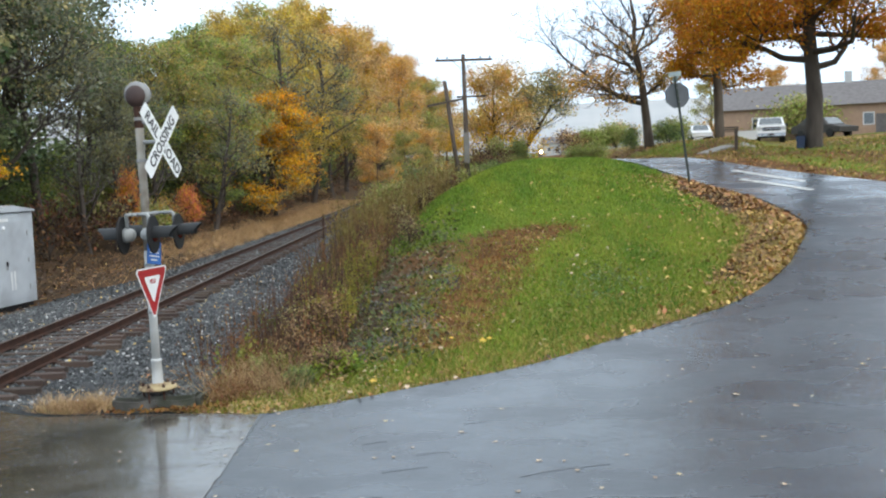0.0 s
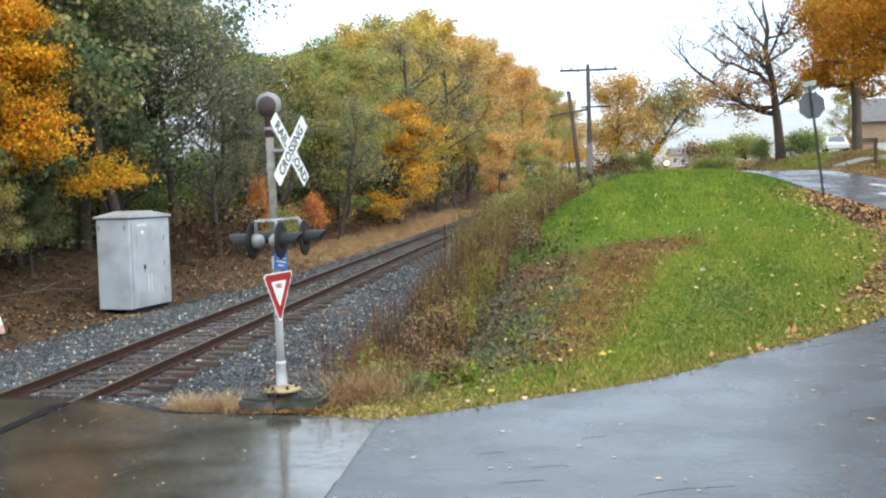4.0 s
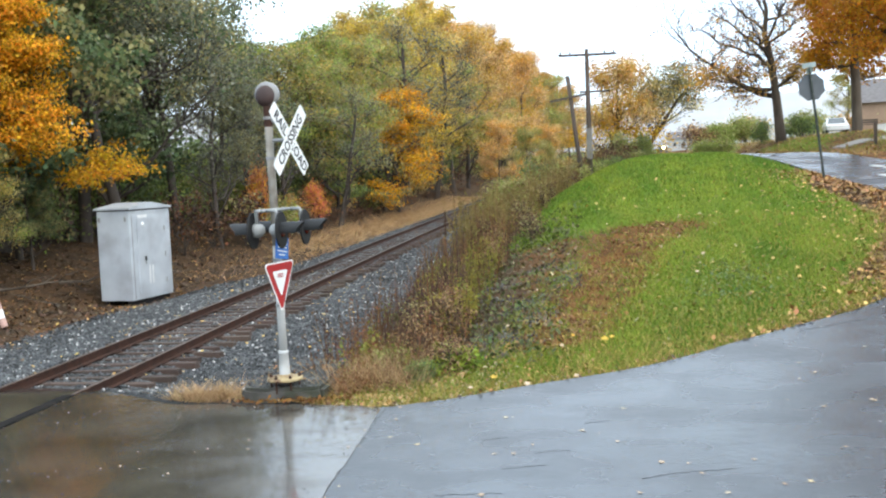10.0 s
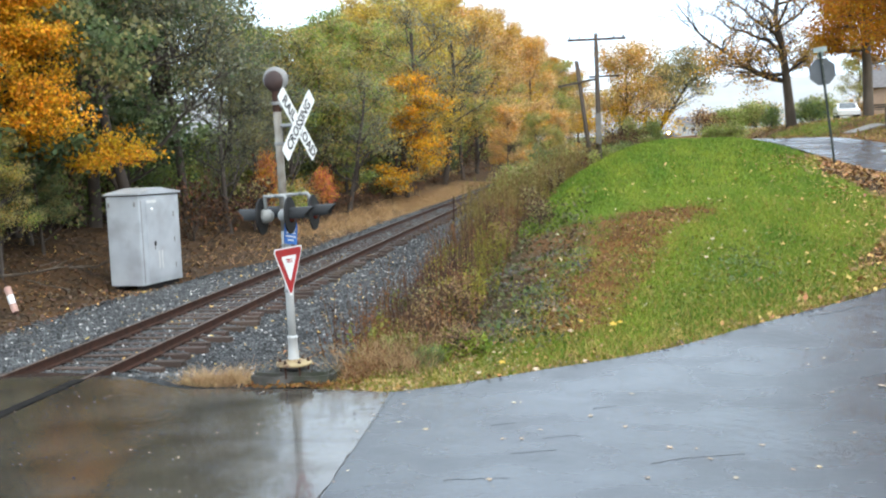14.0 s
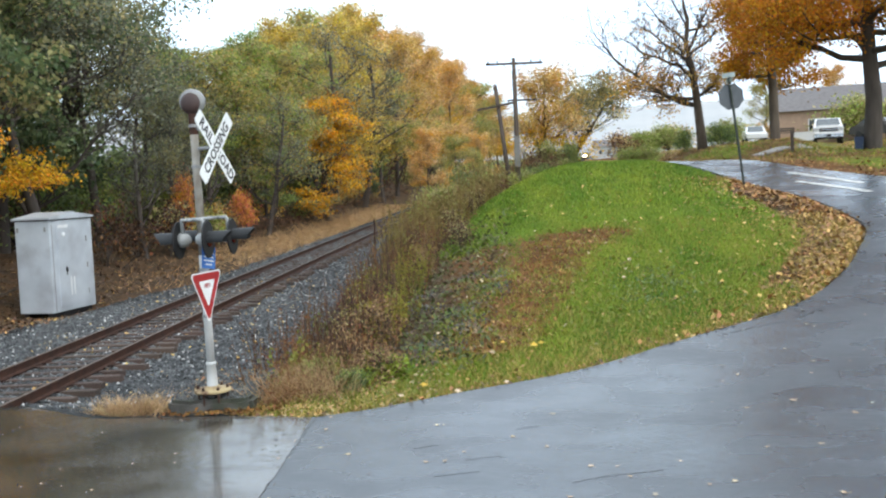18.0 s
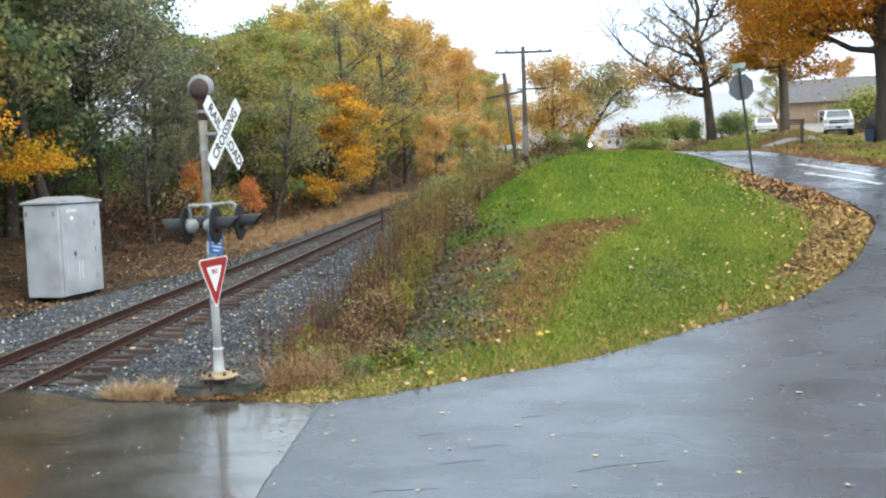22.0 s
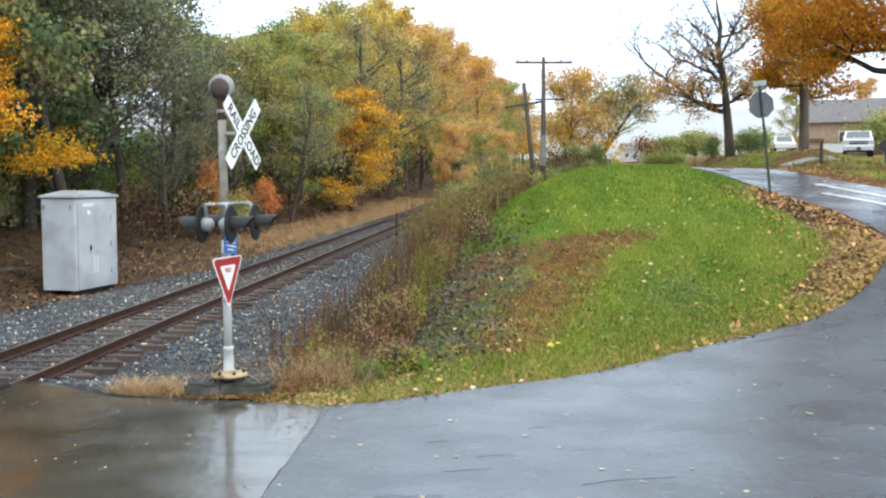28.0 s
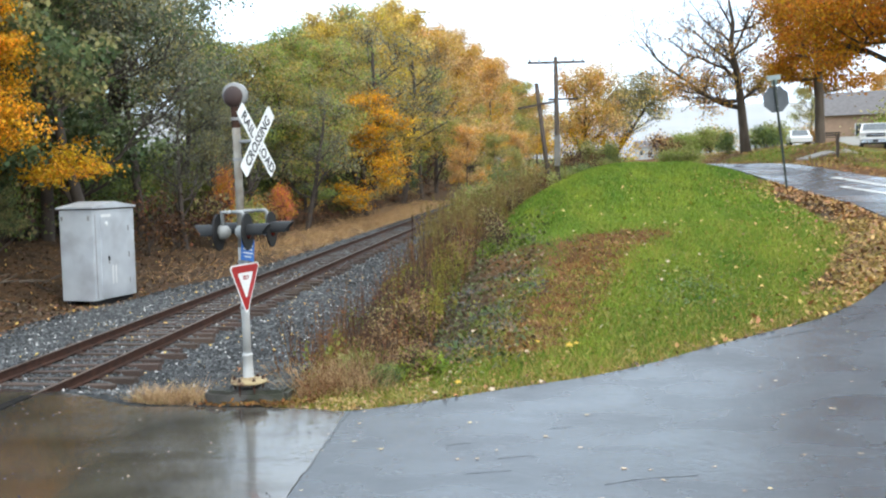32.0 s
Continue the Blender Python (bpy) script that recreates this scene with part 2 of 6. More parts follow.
M["tie"] = material("tie", (0.095, 0.062, 0.046), (0.035, 0.025, 0.020), 0.8, 3, 0.06, 20, objrand=0.3, stretch=(0.3, 3, 3))
M["galv"] = material("galv", (0.62, 0.665, 0.70), (0.50, 0.54, 0.58), 0.4, 1.6, 0.006, 30, spots=((0.40, 0.42, 0.45), 1.1, 0.5, 0.75), metal=0.35)
M["galv_dark"] = material("galv_dark", (0.30, 0.31, 0.31), (0.22, 0.22, 0.22), 0.55, 4)
M["mast_paint"] = material("mast_paint", (0.54, 0.56, 0.56), (0.42, 0.43, 0.42), 0.5, 3, 0.01, 40, spots=((0.22, 0.13, 0.08), 2.2, 0.6, 0.78))
M["base_yellow"] = material("base_yellow", (0.40, 0.33, 0.18), (0.27, 0.18, 0.085), 0.7, 5, 0.02, 40, spots=((0.10, 0.05, 0.03), 5, 0.45, 0.62))
M["black_metal"] = material("black_metal", (0.012, 0.012, 0.013), (0.02, 0.02, 0.021), 0.65, 4, spec=0.25)
M["white_sheet"] = material("white_sheet", (0.78, 0.80, 0.80), (0.68, 0.70, 0.70), 0.4, 3)
M["black_text"] = material("black_text", (0.02, 0.02, 0.022), None, 0.5)
M["sign_red"] = material("sign_red", (0.38, 0.016, 0.02), (0.32, 0.014, 0.018), 0.4, 3)
M["sign_blue"] = material("sign_blue", (0.03, 0.17, 0.55), (0.03, 0.14, 0.46), 0.4, 3)
M["sign_back"] = material("sign_back", (0.095, 0.105, 0.12), (0.07, 0.08, 0.09), 0.5, 3, metal=0.2)
M["concrete_old"] = material("concrete_old", (0.095, 0.09, 0.08), (0.035, 0.033, 0.03), 0.75, 4, 0.05, 30, spots=((0.035, 0.04, 0.024), 3, 0.45, 0.65))
M["pole_dark"] = material("pole_dark", (0.03, 0.028, 0.027), (0.05, 0.045, 0.04), 0.7, 5)
M["guard_wood"] = material("guard_wood", (0.22, 0.21, 0.19), (0.15, 0.14, 0.125), 0.8, 3)
M["pole_wood"] = material("pole_wood", (0.10, 0.075, 0.058), (0.06, 0.047, 0.038), 0.85, 4, 0.03, 30, stretch=(3, 3, 0.2))
M["bell_rust"] = material("bell_rust", (0.032, 0.018, 0.016), (0.055, 0.03, 0.026), 0.6, 6, 0.02, 50)
M["lens_red"] = material("lens_red", (0.10, 0.01, 0.01), None, 0.15)
M["paint_line"] = material("paint_line", (0.62, 0.62, 0.60), (0.45, 0.45, 0.44), 0.4, 3, spots=((0.09, 0.09, 0.095), 3, 0.58, 0.7))
M["white_paint"] = material("white_paint", (0.75, 0.76, 0.77), (0.68, 0.69, 0.70), 0.3, 2, coat=0.4)
M["tyre"] = material("tyre", (0.015, 0.015, 0.015), None, 0.8)
M["car_glass"] = material("car_glass", (0.10, 0.12, 0.13), (0.06, 0.07, 0.08), 0.05, coat=0.8)
M["chrome"] = material("chrome", (0.55, 0.56, 0.57), None, 0.15, metal=1.0)
M["house_wall"] = material("house_wall", (0.50, 0.51, 0.51), (0.43, 0.44, 0.45), 0.7, 2)
M["brick_tan"] = material("brick_tan", (0.40, 0.27, 0.19), (0.33, 0.22, 0.16), 0.8, 3, 0.02, 40)
M["slab"] = material("slab", (0.34, 0.33, 0.31), (0.24, 0.23, 0.21), 0.6, 3, 0.02, 30)
M["roof"] = material("roof", (0.16, 0.15, 0.15), (0.11, 0.10, 0.10), 0.8, 3)
M["loco_paint"] = material("loco_paint", (0.05, 0.07, 0.12), (0.04, 0.05, 0.09), 0.4, 2)
# Far hills: base colour paled and greyed to carry the mist.
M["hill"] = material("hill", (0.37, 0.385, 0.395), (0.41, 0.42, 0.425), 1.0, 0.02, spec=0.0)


def glow(name, c, strength):
    m = bpy.data.materials.new(name)
    m.use_nodes = True
    b = m.node_tree.nodes["Principled BSDF"]
    b.inputs["Base Color"].default_value = (*c, 1)
    b.inputs["Emission Color"].default_value = (*c, 1)
    b.inputs["Emission Strength"].default_value = strength
    return m


M["headlight"] = glow("headlight", (1.0, 0.90, 0.65), 260)
# Weak warm emission for the ring that imitates glare round the headlight.
M["headlight_rim"] = glow("headlight_rim", (1.0, 0.70, 0.28), 1.6)

# ---- mesh helpers ----


class Geo:
    """Collects vertices and faces for one mesh."""

    def __init__(self):
        self.v, self.f, self.n = [], [], 0

    def add(self, v, f, m=None):
        v = np.asarray(v, float)
        if m is not None:
            a = np.array(m)
            v = v @ a[:3, :3].T + a[:3, 3]
        self.v.append(v)
        k = self.n
        self.f.extend([tuple(i + k for i in q) for q in f])
        self.n += len(v)
        return self

    def box(self, c, s, m=None, bevel=0.0):
        x, y, z = (v / 2 for v in s)
        if bevel <= 0:
            v = [(c[0] + i * x, c[1] + j * y, c[2] + k * z) for i in (-1, 1) for j in (-1, 1) for k in (-1, 1)]
            f = [(0, 1, 3, 2), (4, 6, 7, 5), (0, 4, 5, 1), (2, 3, 7, 6), (0, 2, 6, 4), (1, 5, 7, 3)]
            return self.add(v, f, m)
        bm = bmesh.new()
        bmesh.ops.create_cube(bm, size=1, matrix=Matrix.Translation(c) @ Matrix.Diagonal((*s, 1)))
        bmesh.ops.bevel(bm, geom=bm.edges[:], offset=bevel, segments=2, affect="EDGES")
        return self.bm(bm, m)

    def bm(self, bm, m=None):
        bm.verts.index_update()
        self.add([tuple(v.co) for v in bm.verts], [tuple(v.index for v in q.verts) for q in bm.faces], m)
        bm.free()
        return self

    def tube(self, path, radii, sides=8, caps=True, m=None):
        """A tapered round bar along a path."""
        path = [Vector(p) for p in path]
        v, f = [], []
        for i, p in enumerate(path):
            d = (path[min(i + 1, len(path) - 1)] - path[max(i - 1, 0)]).normalized()
            a = d.orthogonal().normalized() if i == 0 else (a - d * a.dot(d)).normalized()
            b = d.cross(a)
            r = radii[i] if hasattr(radii, "__len__") else radii
            v += [tuple(p + (a * math.cos(q) + b * math.sin(q)) * r) for q in (2 * math.pi * k / sides for k in range(sides))]
        for i in range(len(path) - 1):
            for k in range(sides):
                k2 = (k + 1) % sides
                f.append((i * sides + k, i * sides + k2, (i + 1) * sides + k2, (i + 1) * sides + k))
        if caps:
            f.append(tuple(range(sides))[::-1])
            f.append(tuple(range((len(path) - 1) * sides, len(path) * sides)))
        return self.add(v, f, m)

    def lathe(self, prof, sides=20, m=None):
        """Profile of (radius, z) turned round the z axis."""
        v, f = [], []
        for r, z in prof:
            v += [(r * math.cos(q), r * math.sin(q), z) for q in (2 * math.pi * k / sides for k in range(sides))]
        for i in range(len(prof) - 1):
            for k in range(sides):
                k2 = (k + 1) % sides
                f.append((i * sides + k, i * sides + k2, (i + 1) * sides + k2, (i + 1) * sides + k))
        f.append(tuple(range(sides))[::-1])
        f.append(tuple(range((len(prof) - 1) * sides, len(prof) * sides)))
        return self.add(v, f, m)

    def prism(self, poly, z0, z1, m=None):
        n = len(poly)
        v = [(x, y, z0) for x, y in poly] + [(x, y, z1) for x, y in poly]
        f = [tuple(range(n))[::-1], tuple(range(n, 2 * n))] + [(i, (i + 1) % n, n + (i + 1) % n, n + i) for i in range(n)]
        return self.add(v, f, m)

    def mesh(self, name, mat, smooth=False):
        me = bpy.data.meshes.new(name)
        me.from_pydata(np.concatenate(self.v).tolist() if self.v else [], [], self.f)
        me.materials.append(mat)
        if smooth:
            me.shade_smooth()
        me.update()
        return me


def quads(name, V, mat):
    """One mesh of separate quads; V has the shape (n, 4, 3)."""
    n = len(V)
    me = bpy.data.meshes.new(name)
    me.vertices.add(n * 4)
    me.vertices.foreach_set("co", V.reshape(-1).astype(np.float32))
    me.loops.add(n * 4)
    me.loops.foreach_set("vertex_index", np.arange(n * 4, dtype=np.int32))
    me.polygons.add(n)
    me.polygons.foreach_set("loop_start", np.arange(0, n * 4, 4, dtype=np.int32))
    me.materials.append(mat)
    me.update(calc_edges=True)
    return me


def part(name, geo, mat, parent, label="", smooth=False):
    """Links geometry as one mesh object under a thing or a part."""
    ob = new(name, geo.mesh(name, mat, smooth) if isinstance(geo, Geo) else geo)
    ob.parent = parent
    return tagged(ob, label)


def thing(name, m, label, category, group="", kind=""):
    ob = new(name)
    ob.empty_display_size = 0.2
    ob.matrix_basis = m
    return tagged(ob, label, category, group, kind)


def rng(seed):
    return np.random.default_rng(seed)


# ---- lie of the land ----


def sp(v, w):
    return w * np.logaddexp(0, np.asarray(v, float) / w)


def ss(v, a, b):
    t = np.clip((np.asarray(v, float) - a) / (b - a), 0, 1)
    return t * t * (3 - 2 * t)


def track_x(y):
    d = np.asarray(y, float) - 12
    return -7.575 + 0.0551 * d + 0.000173 * np.maximum(0, d) ** 2 + 0.000196 * np.maximum(0, d - 63) ** 2


def track_turn(y):
    """Heading of the track, in degrees to the right of +y."""
    d = float(y) - 12
    return math.degrees(math.atan(0.0551 + 0.000346 * max(0.0, d) + 0.000392 * max(0.0, d - 63)))


def slope_u(x, y):
    """Distance from the line along which the mound's slope begins."""
    return np.asarray(x, float) + 7.75 - 0.00045 * np.maximum(0, np.asarray(y, float) - 12) ** 2


def track_z(y):
    return 0.02 + 0.008 * np.clip(np.asarray(y, float) - 15, 0, 80) + 0.0236 * sp(np.asarray(y, float) - 95, 12)


def hill(x, y):
    """Height of the road and mound, which climb away from the crossing."""
    xx = np.clip(x, -4, 14)
    a = 0.155 * sp(np.asarray(y, float) + 0.25 * xx - 14.2, 1.5)
    return a - 0.95 * sp(a - 3.75, 0.25) + 0.058 * np.clip(np.asarray(x, float) - 13, 0, 60) * ss(y, 25, 40) + 0.72 * ss(x, 12.4, 15.5) * (1 - ss(np.asarray(x, float) / np.maximum(y, 1.0), 0.36, 0.41)) * ss(y, 36, 48)


def gz(x, y):
    """Height of the ground."""
    x, y = np.asarray(x, float), np.asarray(y, float)
    u, um = x - track_x(y), slope_u(x, y)
    c = ss(y, 13.8, 15.6)
    tz = track_z(y)
    low = (-0.03 + 0.03 * ss(u, 2.2, 3.6)) * (1 - c) + (tz - 0.215 - 0.075 * ss(np.abs(u), 0.85, 1.3)) * c - 0.10 * c * ss(u, 2.0, 3.2)
    top = hill(x, y) + 0.12 * ss(um, 6, 10) * ss(y, 17, 24) * (1 - ss(x, 6, 9.5)) * (1 - ss(y, 30, 42)) - 3.5 * ss(y, 50, 110) * (1 - ss(x, 12, 17))
    top = top - 0.30 * ss(x, 7.5, 10.5) * ss(y, 24, 34)
    top = top - 0.17 * ss(y, 32, 40) * (1 - ss(x, 8.2, 10)) * ss(um, 8, 11)
    top = np.maximum(top, low - 0.3 * ss(y, 60, 90))
    wid = 4.6 + 0.19 * np.clip(y - 15, 0, 40)
    s = ss(um, 4.0, 4.0 + wid)
    right = low * (1 - s) + top * s
    left = low - 0.08 * c * ss(-u, 1.8, 2.6) + 1.3 * ss(-u, 5.0, 11) * ss(y, 13, 22) + 1.5 * ss(-u, 12, 40) * ss(y, 13, 22) - 0.17 * np.exp(-((x + 11.5) / 1.6) ** 2 - ((y - 28.6) / 2.2) ** 2)
    z = np.where(u > 0, right, left)
    z = z + 1.4 * ss(-y, -6, -1.5) * ss(x, -6, -3)
    z = z + 0.05 * np.sin(x * 1.3 + np.sin(y * 0.9)) * np.sin(y * 1.1) * ss(um, 4, 7) * ss(y, 16, 20) * (1 - ss(x, 7, 9))
    return z


def on(x, y, dz=0.0):
    return Vector((x, y, float(gz(x, y)) + dz))


def axis_steps(parts):
    out = []
    for a, b, s in parts:
        out += list(np.arange(a, b, s))
    return np.array(out + [parts[-1][1]])


def sheet(xs, ys, zfun, name, mat):
    X, Y = np.meshgrid(xs, ys)
    Z = zfun(X, Y)
    nx, ny = len(xs), len(ys)
    me = bpy.data.meshes.new(name)
    f = [(j * nx + i, j * nx + i + 1, (j + 1) * nx + i + 1, (j + 1) * nx + i) for j in range(ny - 1) for i in range(nx - 1)]
    me.from_pydata(np.stack([X, Y, Z], -1).reshape(-1, 3).tolist(), [], f)
    me.materials.append(mat)
    me.shade_smooth()
    return me


# ---- lines of the road ----
# inner edge of the asphalt, from the crossing round the mound and up the hill
INNER = [(-1.81, 12.42), (-1.78, 12.425), (-1.70, 12.43), (-0.88, 12.72), (0.04, 13.15), (0.84, 13.47), (1.70, 13.85), (2.63, 14.41), (3.4, 14.95), (4.46, 15.6), (5.66, 16.3), (6.79, 17.32),
         (7.93, 18.8), (9.1, 20.78), (9.66, 21.9), (9.92, 23.4), (9.9, 26.0), (9.5, 29.0), (9.1, 32.5), (8.6, 37.0), (8.2, 43.0), (8.1, 52.0), (8.8, 70.0), (11.5, 90.0)]
OUTER = [(-2.03, 4.5), (-1.9, 4.5), (-1.7, 4.5), (-0.6, 4.5), (0.6, 4.5), (2.0, 4.5), (3.4, 4.6), (4.8, 4.8), (6.2, 5.2), (7.8, 6.0), (9.6, 7.2), (11.4, 9.0),
         (13.0, 11.5), (14.2, 14.5), (14.8, 17.5), (14.9, 20.5), (14.3, 25.5), (13.3, 28.9), (12.5, 32.0), (11.9, 36.0), (11.5, 43.0), (11.6, 52.0), (12.6, 70.0), (15.5, 90.0)]


_IN, _OUT = np.array(INNER), np.array(OUTER)


def inner_x(y):
    return np.interp(y, _IN[2:, 1], _IN[2:, 0])


def edge_dist(x, y):
    """About how far a point on the mound lies from the asphalt."""
    return np.minimum(inner_x(y) - x, y - np.interp(x, _IN[2:15, 0], _IN[2:15, 1]))


def outer_x(y):
    return np.interp(y, _OUT[7:, 1], _OUT[7:, 0])


def ground_material():
    m = bpy.data.materials.new("ground")
    m.use_nodes = True
    n, l = m.node_tree.nodes, m.node_tree.links
    b = n["Principled BSDF"]
    b.inputs["Roughness"].default_value = 0.95
    b.inputs["Specular IOR Level"].default_value = 0.15
    tc = n.new("ShaderNodeTexCoord")

    def noise_tex(scale, detail=6):
        q = n.new("ShaderNodeTexNoise")
        q.inputs["Scale"].default_value, q.inputs["Detail"].default_value = scale, detail
        l.new(tc.outputs["Object"], q.inputs[0])
        return q.outputs[0]

    def two(c1, c2, scale, lo=0.35, hi=0.65):
        r = n.new("ShaderNodeMapRange")
        r.inputs[1].default_value, r.inputs[2].default_value = lo, hi
        l.new(noise_tex(scale), r.inputs[0])
        q = n.new("ShaderNodeMix")
        q.data_type = "RGBA"
        l.new(r.outputs[0], q.inputs[0])
        q.inputs[6].default_value, q.inputs[7].default_value = (*c1, 1), (*c2, 1)
        return q.outputs[2]

    def over(base, top, attr, soft=0.35, scale=3.0):
        at = n.new("ShaderNodeAttribute")
        at.attribute_name = attr
        ad = n.new("ShaderNodeMath")
        l.new(at.outputs["Fac"], ad.inputs[0])
        sc = n.new("ShaderNodeMapRange")
        sc.inputs[3].default_value, sc.inputs[4].default_value = -soft, soft
        l.new(noise_tex(scale), sc.inputs[0])
        l.new(sc.outputs[0], ad.inputs[1])
        r = n.new("ShaderNodeMapRange")
        r.inputs[1].default_value, r.inputs[2].default_value = 0.4, 0.6
        l.new(ad.outputs[0], r.inputs[0])
        q = n.new("ShaderNodeMix")
        q.data_type = "RGBA"
        l.new(r.outputs[0], q.inputs[0])
        l.new(base, q.inputs[6])
        l.new(top, q.inputs[7])
        return q.outputs[2]

    soil = two((0.075, 0.040, 0.017), (0.165, 0.078, 0.027), 2.2)
    lit = two((0.095, 0.054, 0.026), (0.04, 0.028, 0.018), 1.6)
    grass = two((0.085, 0.14, 0.010), (0.14, 0.165, 0.018), 0.9)
    gravel = two((0.05, 0.053, 0.055), (0.02, 0.021, 0.022), 14)
    col = over(soil, lit, "litter")
    col = over(col, grass, "grass", 0.7, 6.0)
    col = over(col, gravel, "gravel")
    l.new(col, b.inputs["Base Color"])
    bp = n.new("ShaderNodeBump")
    bp.inputs["Strength"].default_value, bp.inputs["Distance"].default_value = 0.7, 0.04
    l.new(noise_tex(22), bp.inputs["Height"])
    l.new(bp.outputs[0], b.inputs["Normal"])
    return m


def grass_mask(x, y):
    """1 on the mown mound and the verges."""
    u = slope_u(x, y)
    edge = 7.9 + 0.10 * np.clip(y - 16, 0, 14) + 0.16 * np.clip(y - 30, 0, 30) - 0.4 * np.sin(y * 0.5) - 1.3 * ss(y, 22, 30)
    strip_w = 0.15 + 1.25 * ss(y, 15.5, 18.5) * (1 - ss(y, 27, 31))
    g = ss(u, edge - 0.9, edge + 0.4) * (1 - ss(x - inner_x(y) + strip_w, -0.25, 0.15)) * ss(y, 12.4, 12.8)
    front = ss(u, 4.8, 6.2) * (1 - ss(y - np.interp(x, [-3, -1.8, 0, 3, 6], [12.9, 12.5, 13.2, 14.7, 16.6]), 0.9, 1.7)) * ss(y, 12.2, 12.6)
    mid = 0.70 + 0.31 * (y - 15.9)
    bare = 1.35 * np.exp(-((x - mid) / (0.78 + 0.03 * (y - 16))) ** 2) * ss(y, 14.7, 15.7) * (1 - ss(y, 22.6, 24.6)) + 0.8 * np.exp(-(((x - 3.5) / 1.2) ** 2 + ((y - 23.3) / 0.9) ** 2))
    rough = 1.0 * ss(mid - x, 0.3, 0.8) * ss(y, 15.4, 16.4) * (1 - ss(y, 22.5, 25))
    bare = np.maximum(bare, rough) * (0.80 + 0.4 * np.sin(x * 7.3 + 2 * np.sin(y * 5.1)) * np.sin(y * 6.7 + x * 2.9))
    verge = ss(x - outer_x(y), 0.6, 2.2) * ss(y, 20, 24) * (0.8 + 0.3 * np.sin(x * 1.1 + 2 * np.sin(y * 0.35)))
    return np.clip(np.maximum(np.maximum(g, front) * (1 - 0.93 * np.clip(1.15 * bare, 0, 1)), verge * 0.62), 0, 1)


gx = axis_steps([(-900, -200, 70), (-200, -60, 10), (-60, -20, 2.0), (-20, 20, 0.4), (20, 60, 2.0), (60, 200, 10), (200, 900, 70)])
gy = axis_steps([(-400, -40, 40), (-40, 8, 4), (8, 48, 0.4), (48, 100, 2.0), (100, 480, 10), (480, 2400, 80)])
ground = new("ground", sheet(gx, gy, gz, "ground", ground_material()))
tagged(ground, "autumn ground of grass, leaf litter, soil and gravel", "ground", kind="structure")
_X, _Y = np.meshgrid(gx, gy)
_U, _S = _X - track_x(_Y), slope_u(_X, _Y)
for _name, _val in (
    ("grass", np.maximum(grass_mask(_X, _Y), ss(-_Y, -4.4, -3.4) * ss(_X, -5.5, -3.5))),
    ("litter", np.where(_U < 0, ss(-_U + 1.7 * ss(_Y, 27, 36), 4.0, 5.2), np.maximum(0.62 * ss(_S, 5, 6) * (1 - 0.85 * ss(_S, 7.4, 8.6)), np.exp(-((_X - inner_x(_Y)) / 1.6) ** 2) * ss(_Y, 14, 17)))),
    ("gravel", (1 - ss(np.abs(_U - 0.2) + np.where(_U < 0, 1.7 * ss(_Y, 27, 36), 0), 4.2, 5.2)) * (1 - ss(_S, 4.6, 5.4)) * ss(_Y, 12, 13)),
):
    ground.data.attributes.new(_name, "FLOAT", "POINT").data.foreach_set("value", _val.reshape(-1).astype(np.float32))

# ---- the road ----


def spline(pts, k):
    """Smooth line through points, k steps each."""
    p = [Vector((*q, 0)) for q in pts]
    p = [2 * p[0] - p[1]] + p + [2 * p[-1] - p[-2]]
    out = []
    for i in range(1, len(p) - 2):
        for j in range(k):
            t = j / k
            a, b, c, d = p[i - 1:i + 3]
            out.append(0.5 * (2 * b + (c - a) * t + (2 * a - 5 * b + 4 * c - d) * t * t + (3 * b - a - 3 * c + d) * t ** 3))
    return [(q.x, q.y) for q in out + [p[-2]]]


def strip(a, b, across, lift, name, mat, thick=0.12):
    """A paved strip between two lines, which follows the ground."""
    n = len(a)
    A, B = np.array(a), np.array(b)
    t = np.linspace(0, 1, across + 1)[None, :, None]
    P = A[:, None] * (1 - t) + B[:, None] * t
    Z = gz(P[..., 0], P[..., 1]) + lift
    top = np.concatenate([P, Z[..., None]], -1).reshape(-1, 3)
    w = across + 1
    f = [(i * w + j, i * w + j + 1, (i + 1) * w + j + 1, (i + 1) * w + j) for i in range(n - 1) for j in range(across)]
    low = top - np.array([0, 0, thick])
    k = len(top)
    for j in (0, across):
        f += [(i * w + j, (i + 1) * w + j, k + (i + 1) * w + j, k + i * w + j) for i in range(n - 1)]
    for i in (0, n - 1):
        f += [(i * w + j, i * w + j + 1, k + i * w + j + 1, k + i * w + j) for j in range(across)]
    me = bpy.data.meshes.new(name)
    me.from_pydata(np.concatenate([top, low]).tolist(), [], f)
    me.materials.append(mat)
    return new(name, me)


road = strip(spline(INNER, 6), spline(OUTER, 6), 24, 0.05, "road", M["asphalt"])
tagged(road, "wet dark asphalt road curving uphill round a grassy mound", "road", kind="structure")
crossing = strip(spline([(-1.78, 12.42), (-2.8, 12.72), (-3.7, 12.84), (-4.8, 13.02), (-5.7, 13.65), (-6.7, 14.33), (-8.2, 14.92), (-12, 14.3), (-20, 13.5), (-40, 12)], 4),
                 spline([(-2.0, 4.5), (-2.9, 4.5), (-3.7, 4.5), (-4.8, 4.5), (-5.7, 4.5), (-6.7, 4.5), (-8.2, 4.5), (-12, 4.5), (-20, 4.5), (-40, 4)], 4), 28, 0.045, "crossing_pavement", M["concrete_wet"])
tagged(crossing, "worn wet pavement of a railway level crossing", "pavement", kind="structure")

# ---- the railway ----


